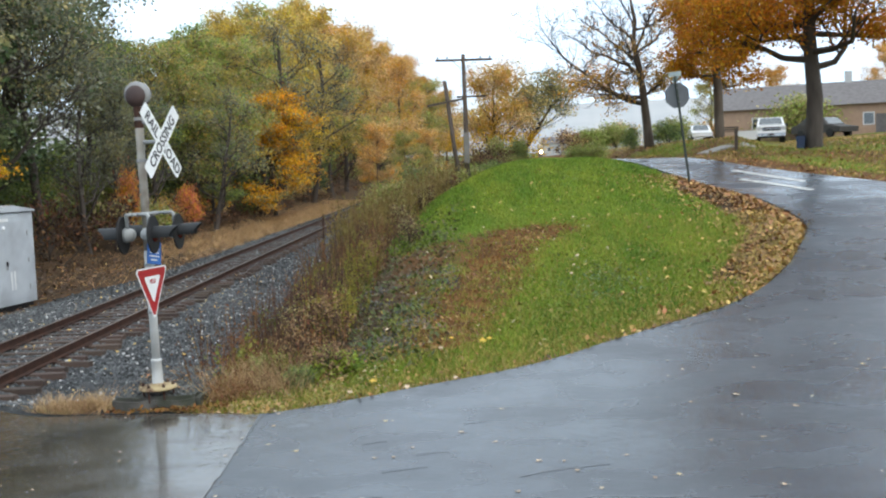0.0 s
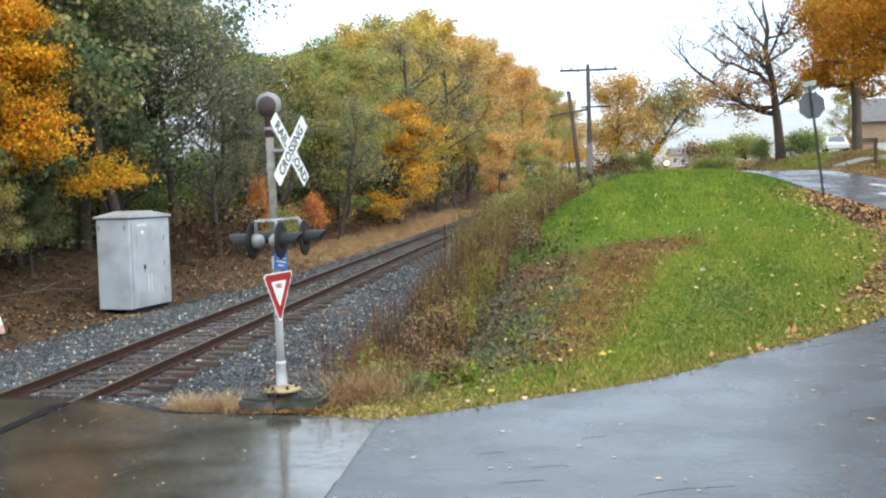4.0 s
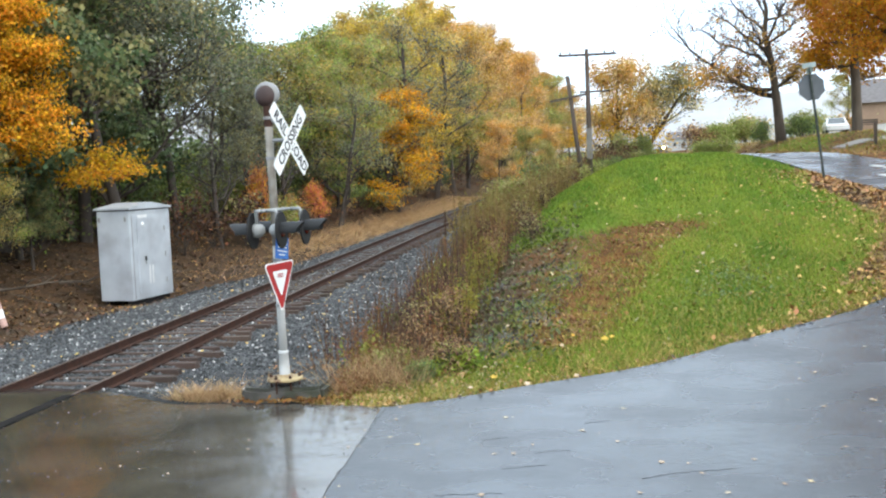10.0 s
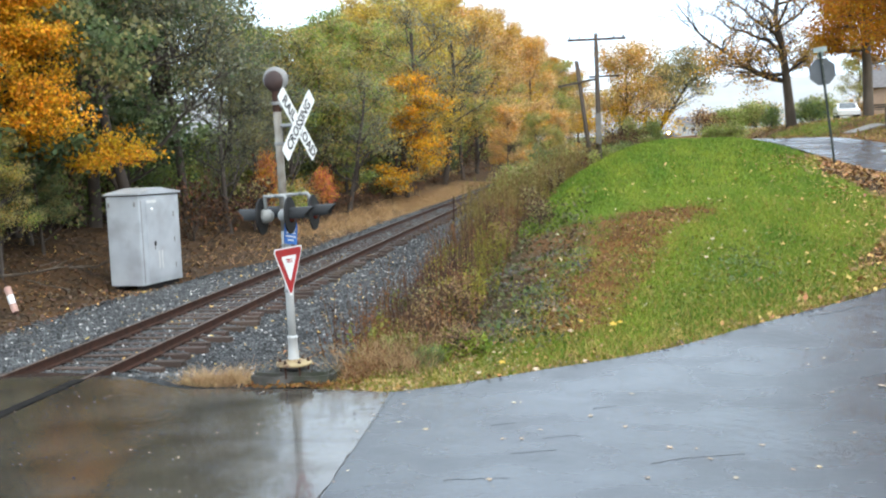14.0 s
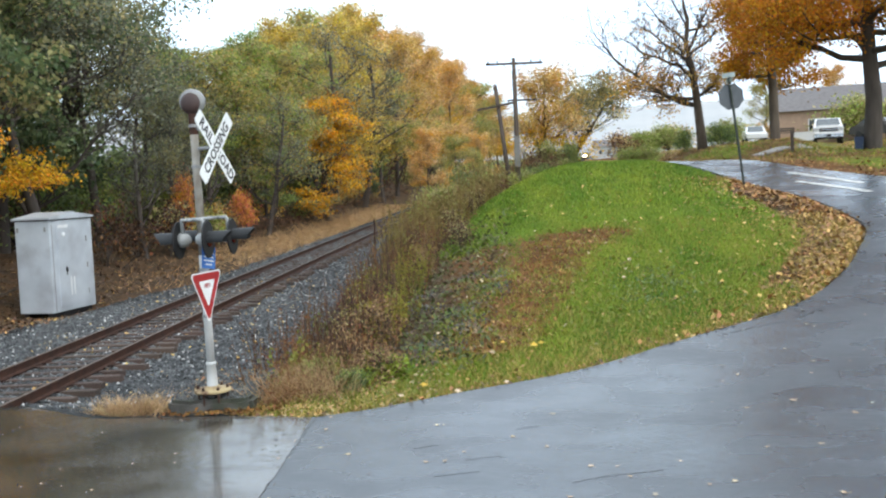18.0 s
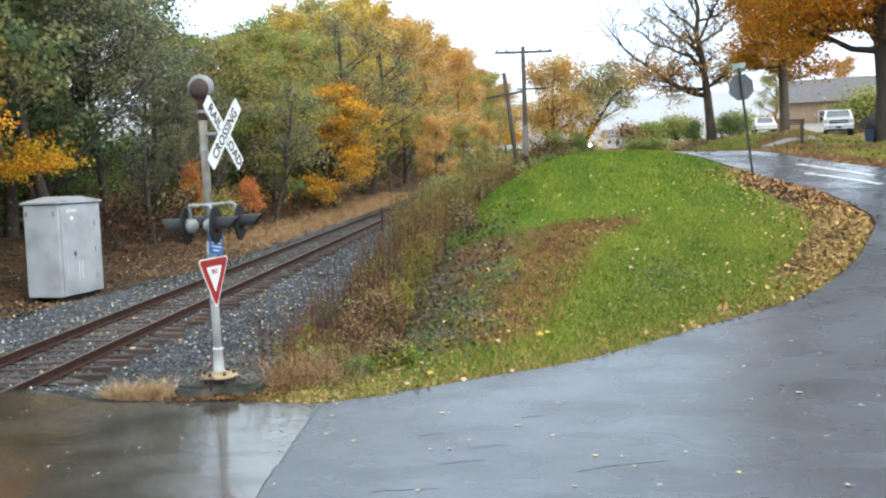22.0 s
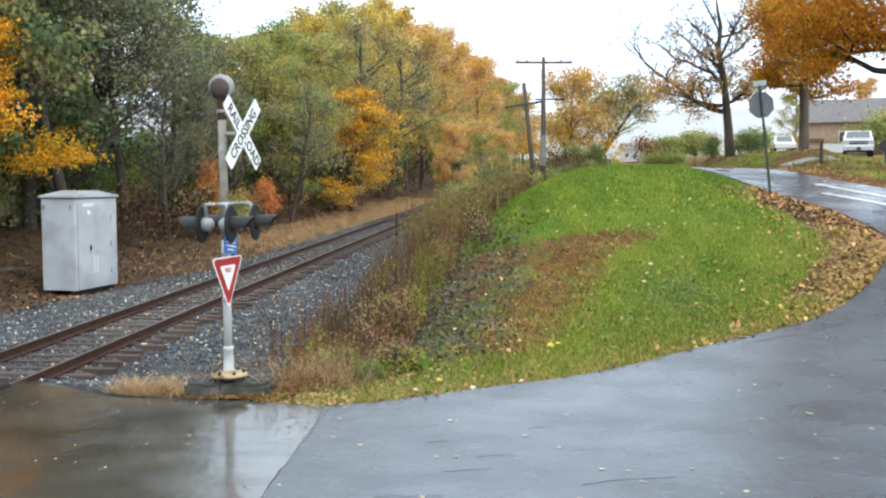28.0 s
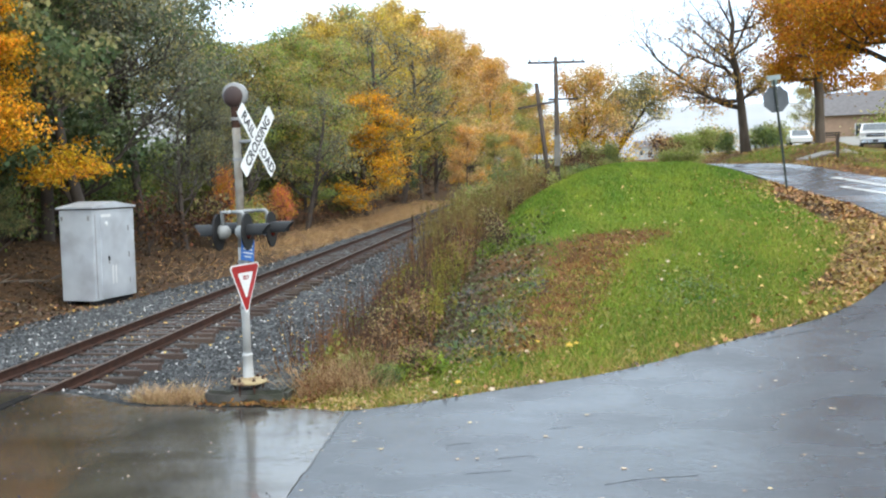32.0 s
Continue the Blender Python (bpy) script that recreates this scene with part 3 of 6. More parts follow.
def rail(side, name):
    g = [Geo(), Geo()]
    ys = list(np.arange(-20, 60, 1.5)) + list(np.arange(60, 470, 6))
    foot = [(-0.07, 0), (0.07, 0), (0.07, 0.012), (0.012, 0.03), (0.012, 0.125), (0.036, 0.135), (0.036, 0.165), (-0.036, 0.165), (-0.036, 0.135), (-0.012, 0.125), (-0.012, 0.03), (-0.07, 0.012)]
    head = [(-0.03, 0.163), (0.03, 0.163), (0.027, 0.169), (-0.027, 0.169)]
    for gg, prof in zip(g, (foot, head)):
        v, f, k = [], [], len(prof)
        for y in ys:
            x, z = float(track_x(y)) + side * 0.7525, float(track_z(y)) - 0.168
            v += [(x + a, y, z + b) for a, b in prof]
        for i in range(len(ys) - 1):
            f += [(i * k + j, i * k + (j + 1) % k, (i + 1) * k + (j + 1) % k, (i + 1) * k + j) for j in range(k)]
        gg.add(v, f)
    ob = tagged(new(name, g[0].mesh(name, M["rail_rust"])), "rusty steel rail on timber ties", "rail", "rails of the track")
    part("rail_head", g[1], M["rail_top"], ob, "worn bright rail top")
    return ob


rail(1, "rail")
rail(-1, "rail")
tie_meshes = [Geo().box((o, 0, -0.09), (w, d, 0.18), bevel=0.014).mesh("railway_tie", M["tie"]) for o, w, d in ((0, 2.6, 0.22), (0.08, 2.75, 0.21), (-0.05, 2.5, 0.23), (0.05, 2.65, 0.19))]
plate_mesh = Geo().box((0, 0, 0.008), (0.19, 0.28, 0.016)).mesh("tie_plate", M["rail_rust"])
r = rng(5)
TIES = []
y = 15.0
while y < 110:
    TIES.append(y)
    t_ob = new("railway_tie", tie_meshes[int(r.integers(4))])
    t_ob.matrix_basis = pose(float(track_x(y)) + r.normal(0, 0.06), y, float(track_z(y)) - 0.172 - abs(r.normal(0, 0.012)), r.normal(0, 1.2), r.normal(0, 0.4), -track_turn(y) + r.normal(0, 1.9))
    tagged(t_ob, "weathered dark timber tie in stone ballast", "railway tie", "ties of the track")
    if y < 45:
        for sx in (-0.755, 0.755):
            p_ob = new("tie_plate", plate_mesh)
            p_ob.parent = t_ob
            p_ob.location = (sx, 0, 0)
    y += 0.54 + float(r.normal(0, 0.035))

# ---- the crossing signal mast ----
MAST = Vector((-3.30, 13.28, 0.0))
FACE = -16.0  # heading of the sign faces, degrees from +x


def text_mesh(body, size, mat, squeeze=1.0):
    """Flat raised letters, centred, in the xz plane facing -y."""
    cu = bpy.data.curves.new("letters", "FONT")
    cu.body, cu.size, cu.align_x, cu.align_y, cu.extrude = body, size, "CENTER", "CENTER", 0.0015
    cu.resolution_u, cu.offset = 2, size * 0.018
    ob = bpy.data.objects.new("letters", cu)
    me = bpy.data.meshes.new_from_object(ob)
    me.transform(Matrix.Rotation(radians(90), 4, "X") @ Matrix.Diagonal((squeeze, 1, 1, 1)))
    bpy.data.objects.remove(ob)
    me.materials.clear()
    me.materials.append(mat)
    return me


def flasher(parent, m):
    """A hooded crossing lamp that faces local +x."""
    disc = part("backing_disc", Geo().lathe([(0.02, -0.012), (0.25, -0.012), (0.255, 0), (0.25, 0.012), (0.02, 0.012)], 28, pose(0, 0, 0, 0, 90, 0)), M["black_metal"], parent, "round black lamp backing disc")
    disc.matrix_basis = m
    g = Geo()
    v, f, k = [], [], 14
    for i, (px, rr) in enumerate(((0.0, 0.108), (0.33, 0.110), (0.33, 0.100), (0.0, 0.100))):
        for j in range(k + 1):
            a = radians(-25 + 230 * j / k)
            cut = 0.0 if i in (0, 3) else -0.10 * (1 - math.sin(max(0.0, min(math.pi, a))))
            v.append((px + cut, rr * math.cos(a), rr * math.sin(a)))
    for i in range(3):
        f += [(i * (k + 1) + j, i * (k + 1) + j + 1, (i + 1) * (k + 1) + j + 1, (i + 1) * (k + 1) + j) for j in range(k)]
    part("hood", g.add(v, f), M["hood_grey"], disc, "grey metal lamp hood")
    part("lens", Geo().lathe([(0.105, 0.0), (0.10, 0.03), (0.06, 0.045), (0.01, 0.05)], 20, pose(0.01, 0, 0, 0, 90, 0)), M["lens_red"], disc, "unlit dark red lens", True)
    part("housing", Geo().lathe([(0.095, 0.0), (0.10, 0.04), (0.085, 0.11), (0.05, 0.145), (0.01, 0.15)], 20, pose(-0.012, 0, 0, 0, -90, 0)), M["arm_paint"], disc, "white domed lamp housing", True)
    return disc


M["hood_grey"] = material("hood_grey", (0.03, 0.034, 0.038), (0.018, 0.02, 0.022), 0.55, 4, spec=0.3)


M["arm_paint"] = material("arm_paint", (0.34, 0.36, 0.36), (0.20, 0.21, 0.21), 0.5, 5)
M["mast_weathered"] = material("mast_weathered", (0.34, 0.325, 0.285), (0.23, 0.20, 0.165), 0.7, 5, 0.02, 40, spots=((0.11, 0.065, 0.045), 3, 0.52, 0.72))


def signal_mast():
    t = thing("crossing_signal", Matrix.Translation(MAST) @ pose(0, 0, 0, 0, -0.9, FACE), "grey railroad crossing signal mast with crossbuck, yield sign and unlit lamps", "signal")
    part("base_flange", Geo().lathe([(0.25, 0.285), (0.255, 0.30), (0.25, 0.325), (0.12, 0.345), (0.09, 0.37)], 28), M["base_yellow"], t, "rusty yellowish round base flange", True)
    for k in range(6):
        a = radians(60 * k + 20)
        part("anchor_bolt", Geo().tube([(0.2 * math.cos(a), 0.2 * math.sin(a), 0.12), (0.2 * math.cos(a), 0.2 * math.sin(a), 0.375)], 0.014, 6).lathe([(0.026, 0.328), (0.026, 0.352)], 6, pose(0.2 * math.cos(a), 0.2 * math.sin(a), 0)), M["rail_rust"], t)
    part("base_collar", Geo().lathe([(0.082, 0.33), (0.078, 0.36), (0.066, 0.66), (0.073, 0.665), (0.073, 0.70), (0.056, 0.705)], 20), M["mast_paint"], t, "white painted collar", True)
    part("lower_pole", Geo().tube([(0, 0, 0.6), (0, 0, 2.2)], 0.057, 18), M["mast_paint"], t, "pale grey painted steel pole", True)
    part("upper_pole", Geo().tube([(0, 0, 2.2), (0, 0, 4.22)], 0.055, 18), M["mast_weathered"], t, "weathered upper pole", True)
    for z in (2.70, 3.42, 3.98, 2.0, 1.35):
        part("clamp", Geo().lathe([(0.058, z - 0.022), (0.07, z - 0.02), (0.07, z + 0.02), (0.058, z + 0.022)], 18), M["galv_dark"], t)
    # bell
    bell = part("bell", Geo().lathe([(0.02, 0.11), (0.08, 0.105), (0.135, 0.075), (0.155, 0.02), (0.16, -0.02), (0.165, -0.045), (0.15, -0.05), (0.02, -0.035)], 28, pose(0.0, -0.0, 4.29, 0, 90, -80)), M["bell_rust"], t, "rusty round warning bell", True)
    part("bell_rim", Geo().lathe([(0.150, 0.075), (0.166, 0.035), (0.172, 0.03), (0.172, -0.052), (0.166, -0.052)], 28, pose(0.0, 0.012, 4.312, 0, 90, -80)), M["galv_dark"], bell, "pale weathered bell cover", True)
    part("bell_bracket", Geo().tube([(0, 0, 3.86), (0.0, 0, 4.22)], 0.061, 14), M["rail_rust"], t)
    # crossbuck
    cb = part("crossbuck_bracket", Geo().tube([(0.0, 0, 3.665), (0.30, 0, 3.665)], 0.025, 8).tube([(0.0, 0, 3.98), (0.2, 0, 3.85), (0.30, 0, 3.80)], 0.018, 8), M["galv_dark"], t)
    for k, (ang, words) in enumerate(((-45, (("RAIL", -0.31), ("ROAD", 0.32))), (45, (("CROSSING", 0.0),)))):
        off = 0.315 + 0.012 * k
        bl = part("crossbuck_blade", Geo().prism([(-0.61, -0.10), (-0.57, -0.114), (0.57, -0.114), (0.61, -0.10), (0.61, 0.10), (0.57, 0.114), (-0.57, 0.114), (-0.61, 0.10)], -0.002, 0.002, pose(0, 0, 0, 90, 0, 0)), M["white_sheet"], t, "white reflective crossbuck blade with black letters")
        bl.matrix_basis = pose(off, 0, 3.665, 0, 0, 90) @ pose(0, 0, 0, 0, -ang, 0)
        for word, wx in words:
            w = part("lettering", text_mesh(word, 0.205, M["black_text"], 0.95), None, bl, "black word %s" % word)
            w.location = (wx, -0.004, -0.005)
    # lamps
    bar = part("cross_arm", Geo().tube([(0.06, -0.44, 2.70), (0.06, 0.44, 2.70)], 0.022, 10).tube([(-0.06, -0.40, 2.70), (-0.06, 0.40, 2.70)], 0.022, 10), M["arm_paint"], t, "white pipe arm that carries the lamps", True)
    for sx, reach in ((1, 0.27), (-1, 0.13)):
        for sy in (-0.34, 0.34):
            x = reach * sx
            part("lamp_elbow", Geo().tube([(0.06 * sx, sy, 2.70), (x - 0.06 * sx, sy, 2.70), (x - 0.04 * sx, sy, 2.67), (x - 0.045 * sx, sy, 2.50)], 0.026, 10), M["arm_paint"], bar, "", True)
            flasher(t, pose(x + 0.02 * sx, sy, 2.43, 0, 0, 12 if sx > 0 else 192))
    # blue notice
    pl = part("notice_plate", Geo().box((0, 0, 0), (0.004, 0.36, 0.31), bevel=0.0015), M["sign_blue"], t, "blue emergency notice plate")
    pl.matrix_basis = pose(0.068, 0.03, 2.16, -9, 0, 0)
    for k, w in enumerate((0.20, 0.27, 0.24, 0.27, 0.17)):
        part("notice_line", Geo().box((0.0035, 0, 0.11 - 0.052 * k), (0.002, w, 0.02)), M["white_sheet"], pl)
    # yield sign
    def tri(r, c=0.06):
        pts = []
        for q in (90, 210, 330):
            a = radians(q + 180)
            for da in (-c, c):
                pts.append((r * math.cos(a + da) , r * math.sin(a + da)))
        return pts
    ys = part("yield_sign", Geo().prism(tri(0.44), -0.002, 0.002, pose(0, 0, 0, 90, 0, 90)), M["white_sheet"], t, "red and white triangular yield sign")
    ys.location = (0.072, -0.08, 1.73)
    part("red_border", Geo().prism(tri(0.405), 0.0, 0.004, pose(0, 0, 0, 90, 0, 90)), M["sign_red"], ys, "red border")
    part("white_field", Geo().prism(tri(0.225), 0.0, 0.006, pose(0, 0, 0, 90, 0, 90)), M["white_sheet"], ys, "white centre")
    w = part("lettering", text_mesh("YIELD", 0.08, M["sign_red"], 0.8), None, ys, "red word YIELD")
    w.matrix_basis = pose(0.0075, 0, 0.05, 0, 0, 90)
    return t


signal_mast()
fnd = thing("signal_foundation", Matrix.Translation((-3.30, 13.55, 0)), "old dark concrete foundation block of the crossing signal", "foundation")


def rough_block(c, size, amount, seed):
    """A worn block whose faces and edges have crumbled."""
    bm = bmesh.new()
    bmesh.ops.create_cube(bm, size=1, matrix=Matrix.Translation(c) @ Matrix.Diagonal((*size, 1)))
    bmesh.ops.bevel(bm, geom=bm.edges[:], offset=0.05, segments=2, affect="EDGES")
    bmesh.ops.subdivide_edges(bm, edges=bm.edges[:], cuts=7, use_grid_fill=True)
    for v in bm.verts:
        p = v.co * 5.0 + Vector((seed, 0, 0))
        v.co += Vector((noise.noise(p), noise.noise(p + Vector((9, 0, 0))), 0.7 * noise.noise(p + Vector((0, 9, 0))))) * amount
    return Geo().bm(bm)


part("block", rough_block((0.0, 0.62, 0.02), (1.18, 2.15, 0.36), 0.05, 3.0), M["concrete_old"], fnd)

# ---- the signal cabinet ----


def cabinet():
    W, L, H = 1.10, 2.15, 2.84
    c = thing("signal_cabinet", Matrix.Translation(on(-11.55, 28.6, 0.06)) @ pose(0, 0, 0, 0, 0, -12), "tall dull silver metal railway signal cabinet with a pitched lid", "cabinet")
    for sx in (-0.38, 0.38):
        part("skid", Geo().box((sx, 0, 0.03), (0.12, L - 0.1, 0.24)), M["black_metal"], c)
    part("body", Geo().box((0, 0, 0.14 + (H - 0.14) / 2), (W, L, H - 0.14), bevel=0.012), M["galv"], c)
    part("corner_trim", Geo().box((W / 2 + 0.004, -L / 2 + 0.12, 1.42), (0.012, 0.02, 2.5)), M["galv_dark"], c)
    g = Geo()
    o = 0.06
    x, y = W / 2 + o, L / 2 + o
    v = [(-x, -y, H), (x, -y, H), (x, y, H), (-x, y, H), (-x, -y, H + 0.05), (x, -y, H + 0.05), (x, y, H + 0.05), (-x, y, H + 0.05), (x, 0, H + 0.20), (-x, 0, H + 0.20)]
    g.add(v, [(3, 2, 1, 0), (0, 1, 5, 4), (2, 3, 7, 6), (1, 2, 6, 8, 5), (3, 0, 4, 9, 7), (4, 5, 8, 9), (6, 7, 9, 8)])
    # Black band added for the shadow line below the lid's overhang.
    part("lid_gasket", Geo().box((0, 0, H - 0.02), (W + 0.03, L + 0.03, 0.036)), M["black_metal"], c, "black band in place of the shadow gap under the lid")
    part("roof", g, M["galv"], c, "shallow pitched metal lid")
    door = part("door", Geo().box((W / 2 + 0.012, 0.05, 1.42), (0.025, L * 0.72, 2.3), bevel=0.006), M["galv"], c, "flush metal door")
    part("handle", Geo().box((W / 2 + 0.05, -0.38, 1.35), (0.05, 0.04, 0.14), bevel=0.008), M["black_metal"], door, "black latch handle")
    part("padlock", Geo().box((W / 2 + 0.045, -0.38, 1.22), (0.03, 0.05, 0.06), bevel=0.008), M["galv_dark"], door)
    for z in (0.6, 1.4, 2.2):
        part("hinge", Geo().tube([(W / 2 + 0.03, 0.70, z - 0.08), (W / 2 + 0.03, 0.70, z + 0.08)], 0.018, 8), M["galv_dark"], door)
    for yy in (-0.18, -0.02):
        part("marking_bar", Geo().box((W / 2 + 0.027, yy, 0.85), (0.003, 0.07, 0.55)), M["white_sheet"], door, "pale vertical marking")
    part("label_plate", Geo().box((W / 2 + 0.03, -0.45, 2.62), (0.01, 0.5, 0.09), bevel=0.003), M["white_sheet"], c, "pale plate under the lid")
    part("vent_cover", Geo().lathe([(0.075, 0), (0.07, 0.03), (0.03, 0.045), (0.01, 0.047)], 16, pose(W / 2 + 0.003, -0.42, 2.38, 0, 90, 0)), M["white_sheet"], c, "round white vent cover", True)
    for yy in (-0.74,):
        part("lid_latch", Geo().box((W / 2 - 0.12, -L / 2 - 0.02, 2.56), (0.06, 0.03, 0.14), bevel=0.006), M["galv_dark"], c)
        part("lid_latch", Geo().box((-W / 2 + 0.1, -L / 2 - 0.02, 2.56), (0.06, 0.03, 0.14), bevel=0.006), M["galv_dark"], c)
    return c


cabinet()

# ---- stop sign at the top of the hill ----


def stop_sign():
    b = on(9.2, 29.2)
    t = thing("stop_sign", Matrix.Translation(b) @ pose(0, 0, 0, 0, -7.0, 3), "back of a stop sign on a dark leaning steel post", "road sign")
    part("post", Geo().box((0, 0, 1.50), (0.07, 0.035, 3.6), bevel=0.006).box((0, -0.025, 1.50), (0.035, 0.02, 3.6)), M["post_green"], t, "dark green channel post")
    pts = [(0.41 * math.cos(radians(22.5 + 45 * k)), 0.41 * math.sin(radians(22.5 + 45 * k))) for k in range(8)]
    part("panel", Geo().prism(pts, -0.0025, 0.0025, Matrix.Translation((0, 0.035, 2.72)) @ pose(0, 0, 0, 90, 0, 0)), M["sign_back"], t, "bare grey metal back of an octagonal sign")
    part("red_face", Geo().prism([(x * 0.98, y * 0.98) for x, y in pts], 0.003, 0.004, Matrix.Translation((0, 0.035, 2.72)) @ pose(0, 0, 0, 90, 0, 0) @ pose(0, 0, 0, 180, 0, 0)), M["sign_red"], t, "red face turned away")
    part("street_name_plate", Geo().box((0, 0, 3.36), (0.40, 0.012, 0.15), bevel=0.004), M["sign_pale"], t, "pale street name plate")
    part("street_name_plate", Geo().box((0, 0.01, 3.20), (0.012, 0.5, 0.15), bevel=0.004), M["sign_pale"], t, "pale street name plate")
    for z in (2.5, 2.94):
        part("bolt", Geo().lathe([(0.012, -0.06), (0.012, 0.05)], 8, pose(0, 0, z, 90, 0, 0)), M["galv_dark"], t)


M["post_green"] = material("post_green", (0.022, 0.035, 0.028), (0.035, 0.04, 0.034), 0.6, 5)
M["sign_pale"] = material("sign_pale", (0.30, 0.36, 0.34), (0.22, 0.27, 0.26), 0.5, 4)
stop_sign()

# ---- utility poles ----


def utility_poles():
    b = Vector((4.2, 52.0, 1.82))
    t = thing("utility_pole", Matrix.Translation(b), "dark weathered wooden utility pole with a crossarm", "utility pole")
    part("pole", Geo().tube([(0, 0, -1.0), (0, 0, 3.5), (-0.03, 0, 7.75)], [0.16, 0.14, 0.10], 12), M["pole_wood"], t, "", True)
    arm = part("crossarm", Geo().box((0, 0, 7.45), (3.05, 0.1, 0.12), bevel=0.01), M["pole_wood"], t, "wooden crossarm")
    for sx in (-1.4, -0.9, 0.9, 1.4):
        part("insulator", Geo().lathe([(0.015, 0), (0.05, 0.05), (0.05, 0.10), (0.03, 0.14), (0.01, 0.15)], 10, pose(sx, 0, 7.51)), M["galv_dark"], arm)
    for sx in (-1, 1):
        part("brace", Geo().tube([(0.0, 0.07, 6.85), (sx * 0.6, 0.07, 7.42)], 0.018, 6), M["galv_dark"], arm)
    part("lower_arm", Geo().box((0.35, 0, 5.5), (1.6, 0.09, 0.1), bevel=0.01), M["pole_wood"], t)
    part("pole_guard", Geo().box((-0.02, -0.2, 2.75), (0.30, 0.12, 1.65), bevel=0.03), M["guard_wood"], t, "pale grey guard board on the pole")
    q = thing("utility_pole", Matrix.Translation(b + Vector((-0.35, -0.1, 0))) @ pose(0, 0, 0, 0, -6.5, 0), "short leaning wooden utility pole with a crossarm", "utility pole")
    part("pole", Geo().tube([(0, 0, -1.0), (0, 0, 6.4)], [0.14, 0.11], 12), M["pole_wood"], q, "", True)
    a2 = part("crossarm", Geo().box((0, 0, 0), (2.0, 0.1, 0.12), bevel=0.01), M["pole_wood"], q, "wooden crossarm")
    a2.matrix_basis = pose(-0.15, -0.12, 5.25, 0, -3, 0)


utility_poles()

# ---- trees ----


def grow(seed, height, spread, trunk_r, limbs=9, depth=3, base=0.25, lean=(0, 0), twist=0.25, upward=0.55, thick=0.008, inner=False):
    """Trunk, limbs and twigs; gives the wood and the twig ends."""
    q = random.Random(seed)
    g = Geo()
    tips = []

    def branch(p, d, length, r, lev):
        n = 5 if lev == 0 else 4
        path, rad = [p], [r]
        for i in range(n):
            jit = Vector((q.gauss(0, 1), q.gauss(0, 1), q.gauss(0, 0.6))) * twist * (0.3 if lev == 0 else 1)
            d = (d + jit * 0.5 + Vector((0, 0, 0.06 if lev else 0.0))).normalized()
            p = p + d * (length / n)
            path.append(p)
            rad.append(r * (1 - (0.62 if lev == 0 else 0.75) * (i + 1) / n))
        g.tube(path, rad, 9 if lev == 0 else (5 if lev == 1 else 3), caps=False)
        if inner and lev >= 2:
            tips.extend(path[1:3])
        if lev >= depth:
            tips.append(path[-1])
            tips.append(path[-2])
            return
        kids = limbs if lev == 0 else (5 if lev == 1 or depth > 3 else 4)
        for k in range(kids):
            t = (base + (1 - base) * (k + q.random() * 0.8) / kids) if lev == 0 else (0.3 + 0.7 * (k + q.random()) / kids)
            t = min(t, 0.99) * n
            i = int(t)
            pos = path[i].lerp(path[i + 1], t - i)
            a = q.random() * 2 * math.pi if lev else k * 2.4 + q.random() * 0.8
            out = Vector((math.cos(a), math.sin(a), 0))
            if lev == 0:
                f = 1 - 0.55 * max(0, (t / n - base)) / (1 - base)
                dd = (out + Vector((0, 0, upward + 0.5 * t / n))).normalized()
                branch(pos, dd, spread * f * (0.75 + 0.4 * q.random()), max(0.02, rad[i] * 0.5), 1)
            else:
                dd = (d * 0.8 + out * 0.75 + Vector((0, 0, q.uniform(-0.1, 0.45)))).normalized()
                branch(pos, dd, length * (0.5 + 0.25 * q.random()), max(thick, rad[i] * 0.55), lev + 1)
        tips.append(path[-1])

    branch(Vector((0, 0, -0.3)), Vector((lean[0], lean[1], 1)).normalized(), height * 0.9, trunk_r, 0)
    return g, np.array([tuple(t) for t in tips])


def leaves(seed, centres, per, sigma, size, mat, name="crown", droop=0.3, flat=1.0):
    """Small leaf faces scattered in clumps round the twig ends."""
    r = rng(seed)
    C = np.repeat(centres, per, 0)
    n = len(C)
    C = C + r.normal(0, 1, (n, 3)) * np.array([sigma, sigma, sigma * 0.7 * flat])
    d1 = r.normal(0, 1, (n, 3))
    d1[:, 2] -= droop
    d1 /= np.linalg.norm(d1, axis=1)[:, None]
    d2 = np.cross(d1, r.normal(0, 1, (n, 3)))
    d2 /= np.linalg.norm(d2, axis=1)[:, None] + 1e-9
    s = size * r.uniform(0.6, 1.3, (n, 1))
    V = np.stack([C - d1 * s * 0.5, C + d2 * s * 0.36, C + d1 * s * 0.5, C - d2 * s * 0.36], 1)
    return quads(name, V, mat)


def tree(name, label, seed, height, spread, trunk_r, mats, per=14, sigma=0.45, size=0.17, bark="bark", group="", keep=1.0, low=None, flat=1.0, **kw):
    wood, tips = grow(seed, height, spread, trunk_r, **kw)
    t = thing(name, Matrix.Identity(4), label, "tree", group)
    part("trunk", wood, M[bark], t, "", True)
    r = rng(seed + 99)
    r.shuffle(tips)
    tips = tips[:int(len(tips) * keep)]
    if low:
        below = tips[tips[:, 2] < low[0]]
        tips = tips[tips[:, 2] >= low[0]]
        part("crown", leaves(seed + 50, below, per, sigma, size, M[low[1]], flat=flat), None, t, "brighter low foliage")
    k = len(mats)
    for i, mname in enumerate(mats):
        sel = tips[i::k]
        if len(sel):
            part("crown", leaves(seed + i, sel, per, sigma, size, M[mname], flat=flat), None, t)
    return t


